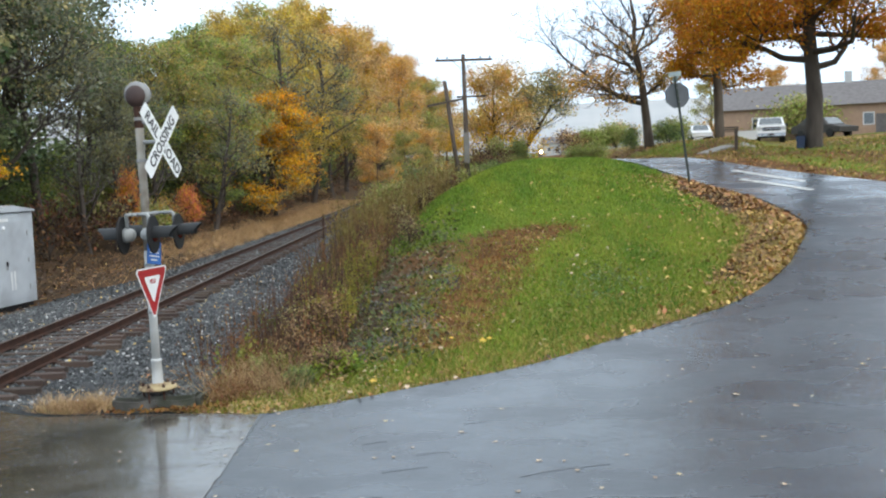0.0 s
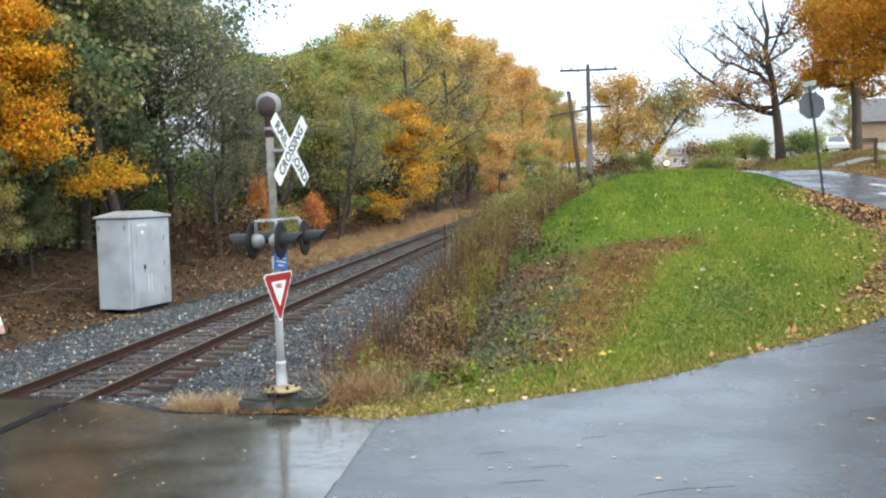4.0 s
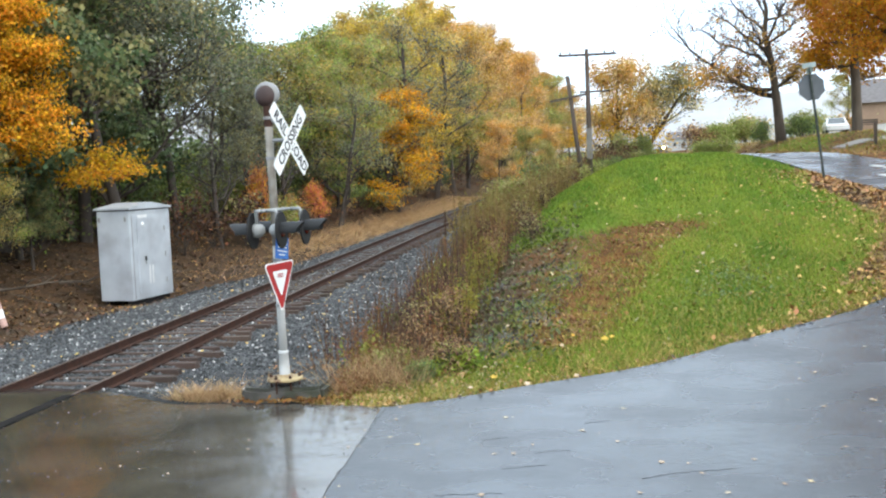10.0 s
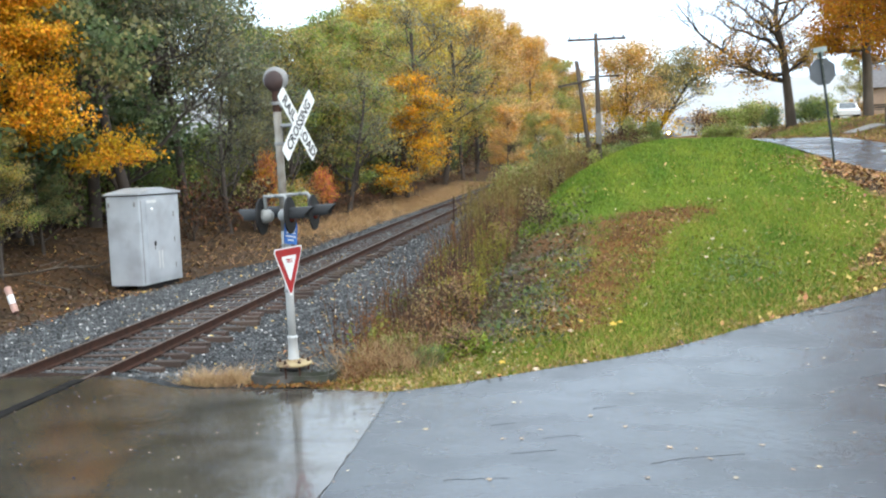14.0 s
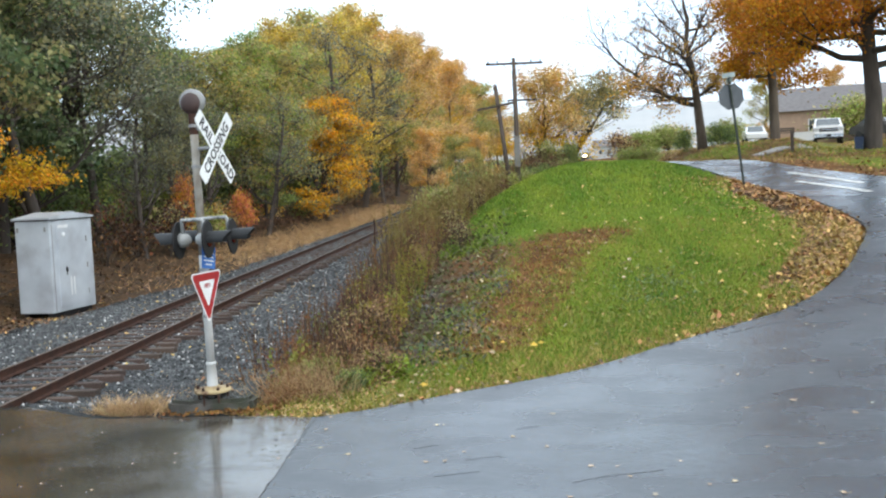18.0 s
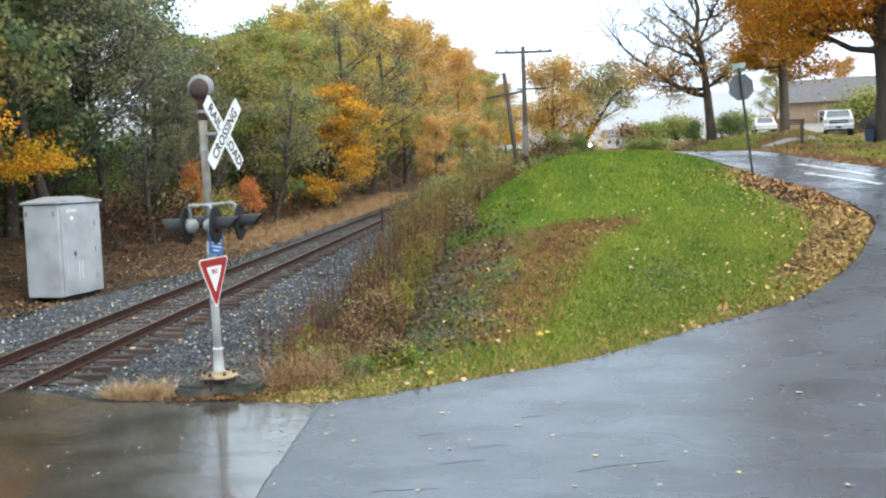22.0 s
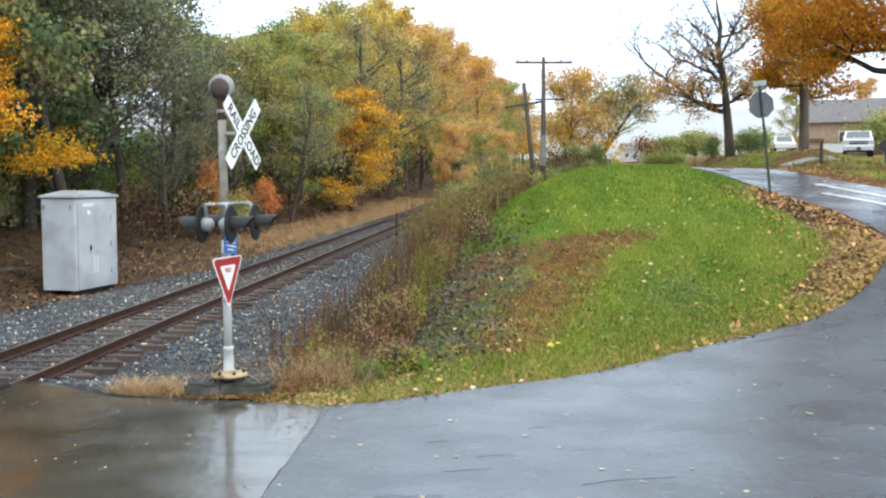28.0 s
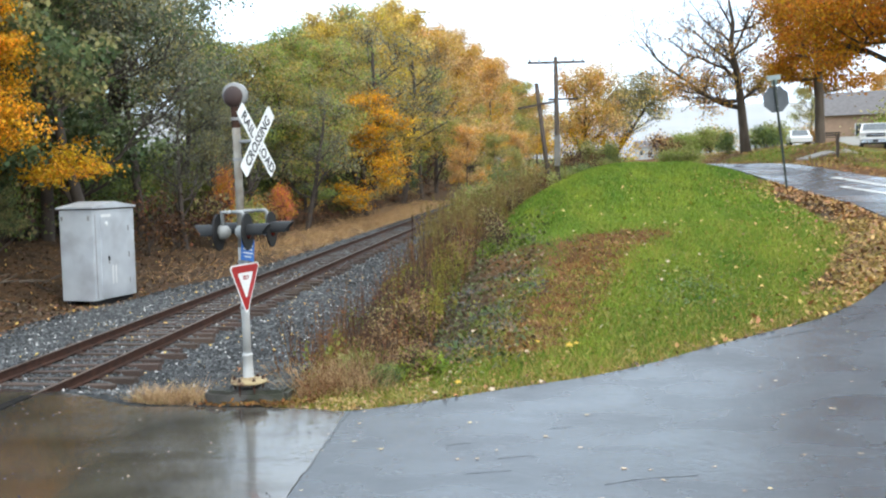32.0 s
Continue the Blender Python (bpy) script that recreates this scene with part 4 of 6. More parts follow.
FOREST = "woodland trees beside the track"
KINDS = {
    "dark": tree("deciduous_tree", "dense green tree with deep shade put into its dark leaf colour", 19, 10, 3.2, 0.18, ["leaf_shaded", "leaf_green", "leaf_shaded"], 44, 0.30, 0.15, group=FOREST, base=0.06, limbs=14, keep=0.9, flat=0.6),
    "green": tree("deciduous_tree", "leafy green tree in early autumn colour", 11, 10, 3.0, 0.16, ["leaf_green", "leaf_green", "leaf_olive"], 46, 0.29, 0.15, group=FOREST, base=0.1, limbs=12, keep=0.85, flat=0.6),
    "grey": tree("deciduous_tree", "dark branchy grey-green tree with thinning leaves", 12, 10, 3.2, 0.17, ["leaf_grey", "leaf_grey", "leaf_olive"], 26, 0.32, 0.12, group=FOREST, twist=0.5, base=0.12, limbs=13, keep=0.95, thick=0.016, flat=0.7),
    "canopy": tree("deciduous_tree", "tall crooked tree with a grey-green canopy over dark bare limbs", 22, 10, 3.4, 0.19, ["leaf_grey", "leaf_green", "leaf_grey", "leaf_olive"], 30, 0.32, 0.12, group=FOREST, twist=0.55, base=0.4, limbs=14, upward=0.35, thick=0.018, flat=0.7, lean=(0.06, 0.0)),
    "lime": tree("deciduous_tree", "light green tree turning yellow", 13, 9, 2.8, 0.15, ["leaf_lime", "leaf_green", "leaf_lime"], 42, 0.29, 0.15, group=FOREST, base=0.1, limbs=11, keep=0.85, flat=0.6),
    "olive": tree("deciduous_tree", "olive and gold autumn tree", 14, 10, 2.8, 0.15, ["leaf_olive", "leaf_mustard", "leaf_olive", "leaf_lime"], 34, 0.30, 0.14, group=FOREST, base=0.1, limbs=11, twist=0.4, keep=0.8, thick=0.016, flat=0.95),
    "gold": tree("deciduous_tree", "tall slender golden yellow tree", 15, 12, 2.3, 0.15, ["leaf_yellow", "leaf_mustard", "leaf_gold"], 30, 0.28, 0.14, group=FOREST, limbs=15, base=0.1, keep=0.8, flat=1.1, thick=0.014),
    "tan": tree("deciduous_tree", "tan and orange autumn tree", 16, 12, 3.2, 0.18, ["leaf_tan", "leaf_orange", "leaf_tan"], 40, 0.34, 0.15, group=FOREST, base=0.08, limbs=13, keep=0.85, flat=1.1, thick=0.014),
    "yellow": tree("maple_tree", "bright orange young maple with layered sprays", 17, 6.4, 2.7, 0.12, ["leaf_amber", "leaf_bronze", "leaf_amber", "leaf_olive"], 54, 0.30, 0.11, group=FOREST, base=0.2, upward=0.0, limbs=14, flat=0.5, keep=0.5, inner=True, twist=0.6),
    "maple": tree("maple_tree", "bright orange maple at the woodland edge", 27, 8.4, 2.5, 0.13, ["leaf_amber", "leaf_amber", "leaf_bronze"], 46, 0.28, 0.11, group=FOREST, base=0.34, upward=0.1, limbs=15, flat=0.55, keep=0.65, inner=True, twist=0.5),
    "bare": tree("deciduous_tree", "dark crooked tree with few remaining leaves", 18, 10, 3.6, 0.2, ["leaf_grey"], 7, 0.45, 0.12, group=FOREST, twist=0.6, base=0.14, limbs=10, lean=(0.12, 0.0), thick=0.02),
}
TOP = {k: max(v.co.z for v in o.children[0].data.vertices) for k, o in KINDS.items()}
used = set()


def plant(kind, x, y, scale, turn, sink=0.0):
    m = Matrix.Translation(on(x, y, -sink)) @ pose(0, 0, 0, 0, 0, turn) @ Matrix.Diagonal((scale, scale, scale, 1))
    ob = KINDS[kind]
    if kind in used:
        ob = copy_thing(ob, pose(0, 0, 0))
    used.add(kind)
    ob.matrix_basis = m
    return ob


def skyline(az):
    """Elevation of the tree tops, in degrees, over the bearing."""
    return float(np.interp(az, [-40, -27, -22.0, -19.6, -18.0, -14.5, -11.5, -9, -4, -1.5, 0.4, 2.6, 5], [22, 20.5, 18, 15, 10.2, 9.0, 9.4, 10.3, 10.8, 8.9, 7.7, 5.8, 4.5]))


def on_bearing(az, u):
    """The point on that bearing at the distance u from the track."""
    y = 10.0
    while y < 230 and y * math.tan(radians(az)) > float(track_x(y)) + u:
        y += 0.25
    return y * math.tan(radians(az)), y


def tall(kind, x, y, part_of, turn):
    """Plants a tree whose top reaches part of the skyline."""
    az = math.degrees(math.atan2(x, y))
    h = 3.05 + math.hypot(x, y) * math.tan(radians(skyline(az))) - float(gz(x, y))
    plant(kind, x, y, h * part_of / TOP[kind], turn)


r = rng(31)
# front row along the track: bearing, distance from the track, share of the skyline's height
for kind, az, u, sh in (
    ("dark", -37, -9.5, 1.0), ("dark", -33, -10.5, 1.0), ("dark", -30.6, -9.0, 0.85), ("green", -28.8, -11, 0.98), ("maple", -30.2, -8.6, 0.64), ("maple", -28.0, -9.6, 0.62), ("dark", -25.4, -11.5, 1.0), ("olive", -29.6, -7.8, 0.3), ("green", -27.4, -8.6, 0.25), ("canopy", -24.6, -10.5, 0.95), ("bare", -22.4, -8.6, 0.9),
    ("canopy", -21.4, -12.5, 0.98), ("canopy", -19.6, -9.5, 0.9), ("canopy", -17.2, -10.5, 0.98), ("grey", -15.8, -8.5, 0.75), ("lime", -15.4, -12, 0.98), ("bare", -13.8, -6.9, 0.8), ("bare", -17.2, -7.3, 0.75), ("bare", -10.3, -6.5, 0.7), ("bare", -4.6, -6.9, 0.85), ("bare", -7.4, -7.6, 0.95), ("olive", -13.4, -10, 0.95), ("olive", -11.6, -8.5, 0.85),
    ("lime", -11.2, -11, 0.98), ("olive", -9.8, -8.0, 0.92), ("gold", -8.9, -9.5, 1.0), ("yellow", -7.7, -7.2, 0.6), ("dark", -4.9, -7.8, 0.42), ("bare", -6.8, -6.4, 0.62), ("olive", -7.9, -8.4, 0.85), ("lime", -10.4, -7.4, 0.6), ("gold", -6.2, -8.5, 1.0), ("gold", -5.1, -7.5, 0.9), ("gold", -4.2, -8.2, 1.02),
    ("olive", -3.4, -6.8, 0.7), ("tan", -2.6, -7.5, 0.92), ("tan", -1.2, -7.0, 0.96), ("olive", -0.6, -6.4, 0.6), ("tan", 0.6, -6.6, 0.98), ("olive", 1.9, -6.2, 0.95), ("tan", 3.0, -6.0, 0.9),
):
    x, yy = on_bearing(az, u)
    tall(kind, x, yy, sh, r.uniform(0, 360))
# behind them
for depth, step, share in ((-15.5, 1.9, 1.0), (-23.0, 2.3, 0.97)):
    az = -40.0 + (0 if depth > -20 else 0.9)
    while az < 3.5:
        x, yy = on_bearing(az, depth - r.uniform(0, 5))
        k = float(np.interp(az, [-39, -26, -20, -12, -6, -2], [-0.4, 0.5, 1.6, 2.6, 4.2, 6])) + r.normal(0, 0.6)
        gap = -23.8 < az < -15.8
        tall(["dark", "green", "grey", "lime", "olive", "gold", "tan"][int(min(6, max(0, round(k))))], x, yy, r.uniform(0.88, 1.02) * share * (0.2 if gap else 1), r.uniform(0, 360))
        az += step if az < -12 else step * 0.72
# on the far side of the mound
for kind, x, yy, hh in (("tan", -1.2, 92, 8), ("olive", 1.6, 96, 7.5), ("tan", 4.2, 108, 8), ("olive", 3.2, 84, 5.0)):
    plant(kind, x, yy, hh / TOP[kind], r.uniform(0, 360))

# ---- undergrowth ----


def shrub(label, seed, mats, per=30, size=0.085, sigma=0.2, base=0.04, **kw):
    wood, tips = grow(seed, 1.3, 0.9, 0.03, limbs=9, depth=2, base=base, upward=0.5, **kw)
    t = thing("shrub", Matrix.Identity(4), label, "shrub", "undergrowth along the woodland edge")
    part("stem", wood, M["bark"], t)
    for i, mname in enumerate(mats):
        part("foliage", leaves(seed + i, tips[i::len(mats)], per, sigma, size, M[mname]), None, t)
    return t


SHRUBS = {
    "olive": shrub("olive-green shrub at the woodland edge", 61, ["leaf_olive", "leaf_lime"]),
    "green": shrub("dense green shrub at the woodland edge", 62, ["leaf_green", "leaf_lime", "leaf_green"]),
    "brown": shrub("brown nearly leafless bramble thicket", 63, ["weed_brown", "weed_dark", "weed_rust"], 8, 0.09),
    "red": shrub("bright red autumn shrub beside the track", 64, ["leaf_red", "leaf_orange", "leaf_red"], 40, 0.085, base=0.5),
    "orange": shrub("orange-brown autumn shrub beside the woods", 65, ["leaf_tan", "leaf_orange", "leaf_olive"], 26),
    "lime": shrub("yellow-green shrub at the woodland edge", 67, ["leaf_lime", "leaf_olive", "leaf_lime"], 32),
    "grey_brush": shrub("grey-brown leafless brush under the trees", 68, ["weed_dark", "weed_brown", "leaf_olive"], 9, 0.1),
    "pink": shrub("pinkish-brown thinning shrub beyond the crest", 69, ["leaf_tan", "weed_rust", "weed_brown"], 16, 0.09),
    "straw": shrub("tangle of dry straw-coloured brush", 66, ["weed_straw", "weed_brown"], 9, 0.1),
}
shrubs_used = set()


def bush(kind, x, y, sx, sz):
    m = Matrix.Translation(on(x, y, -0.05)) @ pose(0, 0, 0, 0, 0, r.uniform(0, 360)) @ Matrix.Diagonal((sx, sx, sz, 1))
    ob = SHRUBS[kind]
    if kind in shrubs_used:
        ob = copy_thing(ob, pose(0, 0, 0))
    shrubs_used.add(kind)
    ob.matrix_basis = m


az = -38.0
while az < -1.0:
    x, yy = on_bearing(az, (-8.0 if az > -12 else -6.8) - r.uniform(0, 1.2))
    kind = str(r.choice(["olive", "green", "brown", "brown", "lime", "orange"] if az > -14 else ["brown", "brown", "olive", "grey_brush", "brown"]))
    d = 1.0 + max(0, yy - 35) * 0.008
    if az > -20.5:
        bush(kind, x, yy, r.uniform(1.1, 1.8) * d, r.uniform(1.0, 2.0) * d)
    x, yy = on_bearing(az + 0.5, -10.5 - r.uniform(0, 2))
    bush(str(r.choice(["green", "olive", "olive", "green"] if az > -13 else ["green", "olive", "grey_brush", "green"] if az > -21 else ["green", "green", "grey_brush"])), x, yy, r.uniform(1.6, 2.2) * d, r.uniform(1.6, 2.4) * d)
    if r.random() < 0.6:
        x, yy = on_bearing(az + 0.8, -15 - r.uniform(0, 3))
        bush("green", x, yy, 2.6 * d, 3.0 * d)
    az += 1.7 if az < -14 else 1.1
x, yy = on_bearing(-11.85, -6.4)
bush("red", x, yy, 0.9, 1.9)
x, yy = on_bearing(-15.0, -6.6)
bush("red", x, yy, 0.6, 2.5)
x, yy = on_bearing(-15.3, -7.8)
bush("orange", x, yy, 0.9, 1.8)
x, yy = on_bearing(-16.5, -9.4)
bush("lime", x, yy, 1.5, 2.1)
x, yy = on_bearing(-8.5, -7.6)
bush("green", x, yy, 1.0, 1.2)
for x, yy, k, sx, sz in ((-1.45, 14.0, "green", 0.30, 0.26), (-1.1, 15.1, "lime", 0.27, 0.34), (-0.85, 14.9, "lime", 0.18, 0.2), (-1.3, 14.6, "green", 0.2, 0.22), (-2.0, 14.6, "olive", 0.36, 0.4), (-2.75, 14.9, "green", 0.25, 0.25)):
    bush(k, x, yy, sx, sz)
x, yy = on_bearing(-13.2, -7.4)
bush("orange", x, yy, 1.3, 1.5)
for az in np.arange(-14, -1, 1.0):
    x, yy = on_bearing(az, -6.6 - r.uniform(0, 0.6))
    bush("straw" if r.random() < 0.4 else "brown", x, yy, r.uniform(0.8, 1.3), r.uniform(0.5, 0.9))
for k in range(30):
    yy = 15.2 + k * 0.95 + r.normal(0, 0.3)
    x = -7.75 + 0.00045 * (yy - 12) ** 2 + 5.0 + r.uniform(0, 2.0) + 0.1 * (yy - 15)
    bush(str(r.choice(["grey_brush", "straw"])), x, yy, r.uniform(0.35, 0.6), r.uniform(0.4, 0.75))
# brush where the slope meets the woods beyond the mound
for x, yy, k, sx, sz in ((2.6, 46, "brown", 1.2, 0.9), (3.2, 50, "olive", 1.3, 0.9), (1.6, 52, "grey_brush", 1.4, 1.1), (4.6, 54, "olive", 1.2, 0.8), (5.6, 57, "green", 1.4, 0.8), (6.6, 58, "brown", 1.3, 0.8), (7.4, 59.5, "olive", 1.2, 0.75),
                         (0.5, 58, "olive", 1.8, 1.6), (-0.6, 64, "olive", 1.8, 1.8), (2.0, 66, "green", 2.0, 2.0)):
    bush(k, x, yy, sx, sz)

# trees on the hill
roadside = "large trees by the road on the hill"
ym = tree("maple_tree", "yellow-orange roadside maple behind the mound", 41, 7.6, 3.1, 0.2, ["leaf_tan", "leaf_orange", "leaf_gold"], 24, 0.30, 0.13, low=(3.6, "leaf_amber"), base=0.05, upward=0.35, limbs=22, keep=0.85, flat=1.1)
ym.matrix_basis = Matrix.Translation(on(7.2, 66, -0.5))
ol = tree("deciduous_tree", "thin olive-green tree leaning over the road", 42, 7.4, 3.0, 0.2, ["leaf_olive", "leaf_grey", "leaf_gold"], 34, 0.34, 0.13, lean=(0.58, 0), limbs=13, base=0.3, keep=0.75, flat=0.6)
ol.matrix_basis = Matrix.Translation(on(8.35, 68.5))


def spreading_tree():
    """A big half-bare tree: a bowed trunk, long arching limbs, fine twigs, leaves left on the low limbs."""
    q = random.Random(47)
    t = thing("sycamore_tree", Matrix.Identity(4), "large half-bare tree with sparse orange leaves", "tree", roadside)
    part("trunk", Geo().tube([(0.15, 0, -0.4), (0.0, 0, 1.3), (-0.15, 0, 2.7), (-0.4, 0, 4.6), (-0.7, 0.1, 6.0), (-0.55, 0.1, 7.2), (-0.85, 0.0, 8.6), (-0.75, 0.1, 9.6)], [0.32, 0.25, 0.22, 0.18, 0.14, 0.11, 0.06, 0.02], 12), M["bark_pale"], t, "bowed grey-brown trunk", True)
    # foot height, way out, rise at the foot and at the tip, length, thickness, leaf share
    limbs = ((2.5, (-1, 0.2), 0.35, 1.5, 7.2, 0.15, 0.06), (4.1, (-1, -0.3), 0.45, 0.45, 5.0, 0.11, 0.06), (2.9, (-1, -0.5), 0.05, 0.3, 4.8, 0.09, 0.5), (2.9, (1, 0.3), 0.8, 0.6, 3.0, 0.10, 0.6),
             (6.0, (-0.7, 0.4), 0.9, 1.8, 3.6, 0.08, 0.0), (6.7, (1, 0.0), 0.4, 1.6, 3.2, 0.09, 0.15), (3.3, (0.2, 1.0), 0.6, 0.9, 4.0, 0.10, 0.12), (3.8, (-0.6, -1.0), 0.6, 0.8, 4.4, 0.10, 0.1), (5.0, (-1, 0.5), 0.7, 1.1, 4.4, 0.09, 0.05), (5.6, (0.3, -0.8), 1.2, 1.9, 4.2, 0.09, 0.0), (7.0, (-0.5, 0.5), 1.6, 2.2, 3.0, 0.07, 0.0),
             (2.9, (-1, 0.6), 0.15, 0.1, 3.8, 0.07, 0.4), (5.4, (0.8, -0.5), 0.6, 0.9, 2.8, 0.08, 0.12))
    for k, (z0, way, r0, r1, length, thick, leafy) in enumerate(limbs):
        foot = Vector((-0.15 - 0.14 * (z0 - 2.7), 0, z0)) if z0 < 6.6 else Vector((-0.62, 0.1, z0))
        out = Vector((*way, 0)).normalized()
        p, path, rad, n = foot, [foot], [thick], 9
        for i in range(n):
            f = (i + 1) / n
            d = (out + Vector((q.gauss(0, 0.16), q.gauss(0, 0.16), r0 + (r1 - r0) * f * f + q.gauss(0, 0.12)))).normalized()
            p = p + d * (length / n)
            path.append(p)
            rad.append(thick * (1 - 0.8 * f))
        limb = part("limb", Geo().tube(path, rad, 7), M["bark"], t, "long arching limb", True)
        g, tips = Geo(), []

        def sprig(p0, d0, ln, th, lev):
            pts, rr, pp = [p0], [th], p0
            for i in range(4):
                d0 = (d0 + Vector((q.gauss(0, 0.22), q.gauss(0, 0.22), q.gauss(0.06, 0.16)))).normalized()
                pp = pp + d0 * (ln / 4)
                pts.append(pp)
                rr.append(th * (1 - 0.7 * (i + 1) / 4))
            g.tube(pts, rr, 4 if lev == 0 else 3, caps=False)
            tips.extend(pts[2:])
            if lev < 2:
                for i in range(4):
                    b0 = pts[1 + i % 4]
                    side = Vector((q.gauss(0, 1), q.gauss(0, 1), q.gauss(0.1, 0.7))).normalized()
                    sprig(b0, (d0 * 0.7 + side * 0.8).normalized(), ln * q.uniform(0.4, 0.62), max(0.009, th * 0.5), lev + 1)

        for i in range(2, n + 1):
            for _ in range(3 if i % 2 else 2):
                along = (path[i] - path[i - 1]).normalized()
                side = Vector((q.gauss(0, 1), q.gauss(0, 1), q.gauss(0.25, 0.8))).normalized()
                sprig(path[i], (along * 0.6 + side * 0.8).normalized(), length * q.uniform(0.18, 0.36), max(0.014, rad[i] * 0.55), 0)
        part("branch_fork", g, M["bark"], limb, "forked bare branches")
        q.shuffle(tips)
        keep = np.array([tuple(v) for v in tips[:int(len(tips) * leafy * 0.7)]])
        if len(keep):
            part("crown", leaves(160 + k, keep[::2], 5, 0.22, 0.125, M["leaf_orange"], flat=0.6), None, limb, "orange leaves on the limb")
            part("crown", leaves(190 + k, keep[1::2], 5, 0.22, 0.12, M["leaf_tan"], flat=0.6), None, limb, "orange leaves on the limb")
    return t


sy = spreading_tree()
sy.matrix_basis = Matrix.Translation(on(14.9, 55))
m2 = tree("maple_tree", "large orange maple with a thick trunk", 44, 14, 2.4, 0.27, ["leaf_copper", "leaf_bronze", "leaf_copper"], 32, 0.36, 0.13, keep=0.8, flat=0.7, inner=True, bark="bark_pale", group=roadside, limbs=24, base=0.24, lean=(0.04, 0), upward=-0.25, twist=0.35)
m2.matrix_basis = Matrix.Translation(on(17.6, 50.5))
m3 = tree("maple_tree", "large orange maple with a dark thick trunk", 52, 13, 4.8, 0.36, ["leaf_copper", "leaf_bronze", "leaf_copper"], 44, 0.42, 0.13, keep=0.8, flat=0.7, inner=True, group=roadside, limbs=30, base=0.3, upward=-0.22, twist=0.5)
m3.matrix_basis = Matrix.Translation(on(17.3, 38.5))


# ---- pickup truck ----


def pickup():
    t = thing("pickup_truck", Matrix.Translation(on(28.4, 70.6)) @ pose(0, 0, 0, 0, 0, -20), "white pickup truck parked on a grassy drive", "truck")
    # front faces -y
    prof = [(-2.75, 0.45), (-2.82, 0.75), (-2.74, 1.22), (-1.35, 1.30), (-0.75, 1.88), (0.9, 1.90), (1.15, 1.28), (2.8, 1.30), (2.82, 0.5)]
    v = [(sx * 0.96 * (0.86 if z > 1.5 else 1), y, z) for sx in (-1, 1) for y, z in prof]
    n = len(prof)
    f = [tuple(range(n)), tuple(range(n, 2 * n))[::-1]] + [(i, n + i, n + (i + 1) % n, (i + 1) % n) for i in range(n)]
    part("body", Geo().add(v, f), M["white_paint"], t)
    part("windscreen", Geo().add([(-0.82, -1.30, 1.35), (0.82, -1.30, 1.35), (0.72, -0.80, 1.83), (-0.72, -0.80, 1.83)], [(0, 1, 2, 3)], Matrix.Translation((0, -0.02, 0.015))), M["car_glass"], t)
    part("grille", Geo().box((0, -2.80, 0.98), (1.25, 0.05, 0.26), bevel=0.02), M["black_metal"], t)
    part("bonnet_ridge", Geo().box((0, -2.05, 1.27), (1.5, 1.3, 0.09), bevel=0.04), M["white_paint"], t)
    part("number_plate", Geo().box((0, -2.94, 0.58), (0.3, 0.01, 0.15), bevel=0.003), M["black_metal"], t)
    part("bumper_gap", Geo().box((0, -2.80, 0.42), (1.6, 0.1, 0.16), bevel=0.02), M["black_metal"], t)
    part("grille_bar", Geo().box((0, -2.84, 0.98), (1.35, 0.03, 0.06), bevel=0.01), M["chrome"], t)
    part("bumper", Geo().box((0, -2.85, 0.58), (1.9, 0.16, 0.24), bevel=0.04), M["chrome"], t)
    for sx in (-1, 1):
        part("headlamp", Geo().box((sx * 0.80, -2.79, 1.0), (0.28, 0.06, 0.28), bevel=0.03), M["lamp_glass"], t)
        part("mirror", Geo().box((sx * 1.1, -0.95, 1.3), (0.2, 0.1, 0.22), bevel=0.03), M["black_metal"], t)
        part("side_window", Geo().box((sx * 0.90, 0.1, 1.5), (0.04, 1.5, 0.42), bevel=0.02), M["car_glass"], t)
        for yy in (-1.8, 1.75):
            w = part("wheel", Geo().lathe([(0.2, -0.12), (0.36, -0.12), (0.39, -0.06), (0.39, 0.06), (0.36, 0.12), (0.2, 0.12)], 20), M["tyre"], t)
            w.matrix_basis = pose(sx * 0.86, yy, 0.39, 0, 90, 0)
            part("rim", Geo().lathe([(0.02, -0.10), (0.2, -0.11), (0.2, 0.11), (0.02, 0.10)], 16), M["galv"], w)


M["lamp_glass"] = material("lamp_glass", (0.5, 0.5, 0.5), None, 0.1)
pickup()

# ---- grass, weeds, leaves and stones ----


def scatter(seed, n, x0, x1, y0, y1, keep):
    """Random ground points in a rectangle, thinned by keep(x, y)."""
    q = rng(seed)
    x, y = q.uniform(x0, x1, n), q.uniform(y0, y1, n)
    ok = q.random(n) < keep(x, y)
    x, y = x[ok], y[ok]
    return np.stack([x, y, gz(x, y)], 1)


def blades(seed, P, h0, h1, w, lean=0.35):
    """Upright tapering blades on the points P."""
    q = rng(seed)
    n = len(P)
    h = q.uniform(h0, h1, n)[:, None]
    a = q.uniform(0, 2 * math.pi, n)
    side = np.stack([np.cos(a), np.sin(a), np.zeros(n)], 1) * w
    up = np.stack([q.normal(0, lean, n), q.normal(0, lean, n), np.ones(n)], 1)
    tip = P + up * h
    return np.stack([P - side, P + side, tip + side * 0.25, tip - side * 0.25], 1)


def flakes(seed, P, s0, s1, tilt=0.35, lift=0.02):
    """Leaf-shaped faces that lie about on the points P."""
    q = rng(seed)
    n = len(P)
    a = q.uniform(0, 2 * math.pi, n)
    d1 = np.stack([np.cos(a), np.sin(a), q.normal(0, tilt, n)], 1)
    d2 = np.stack([-np.sin(a), np.cos(a), q.normal(0, tilt, n)], 1)
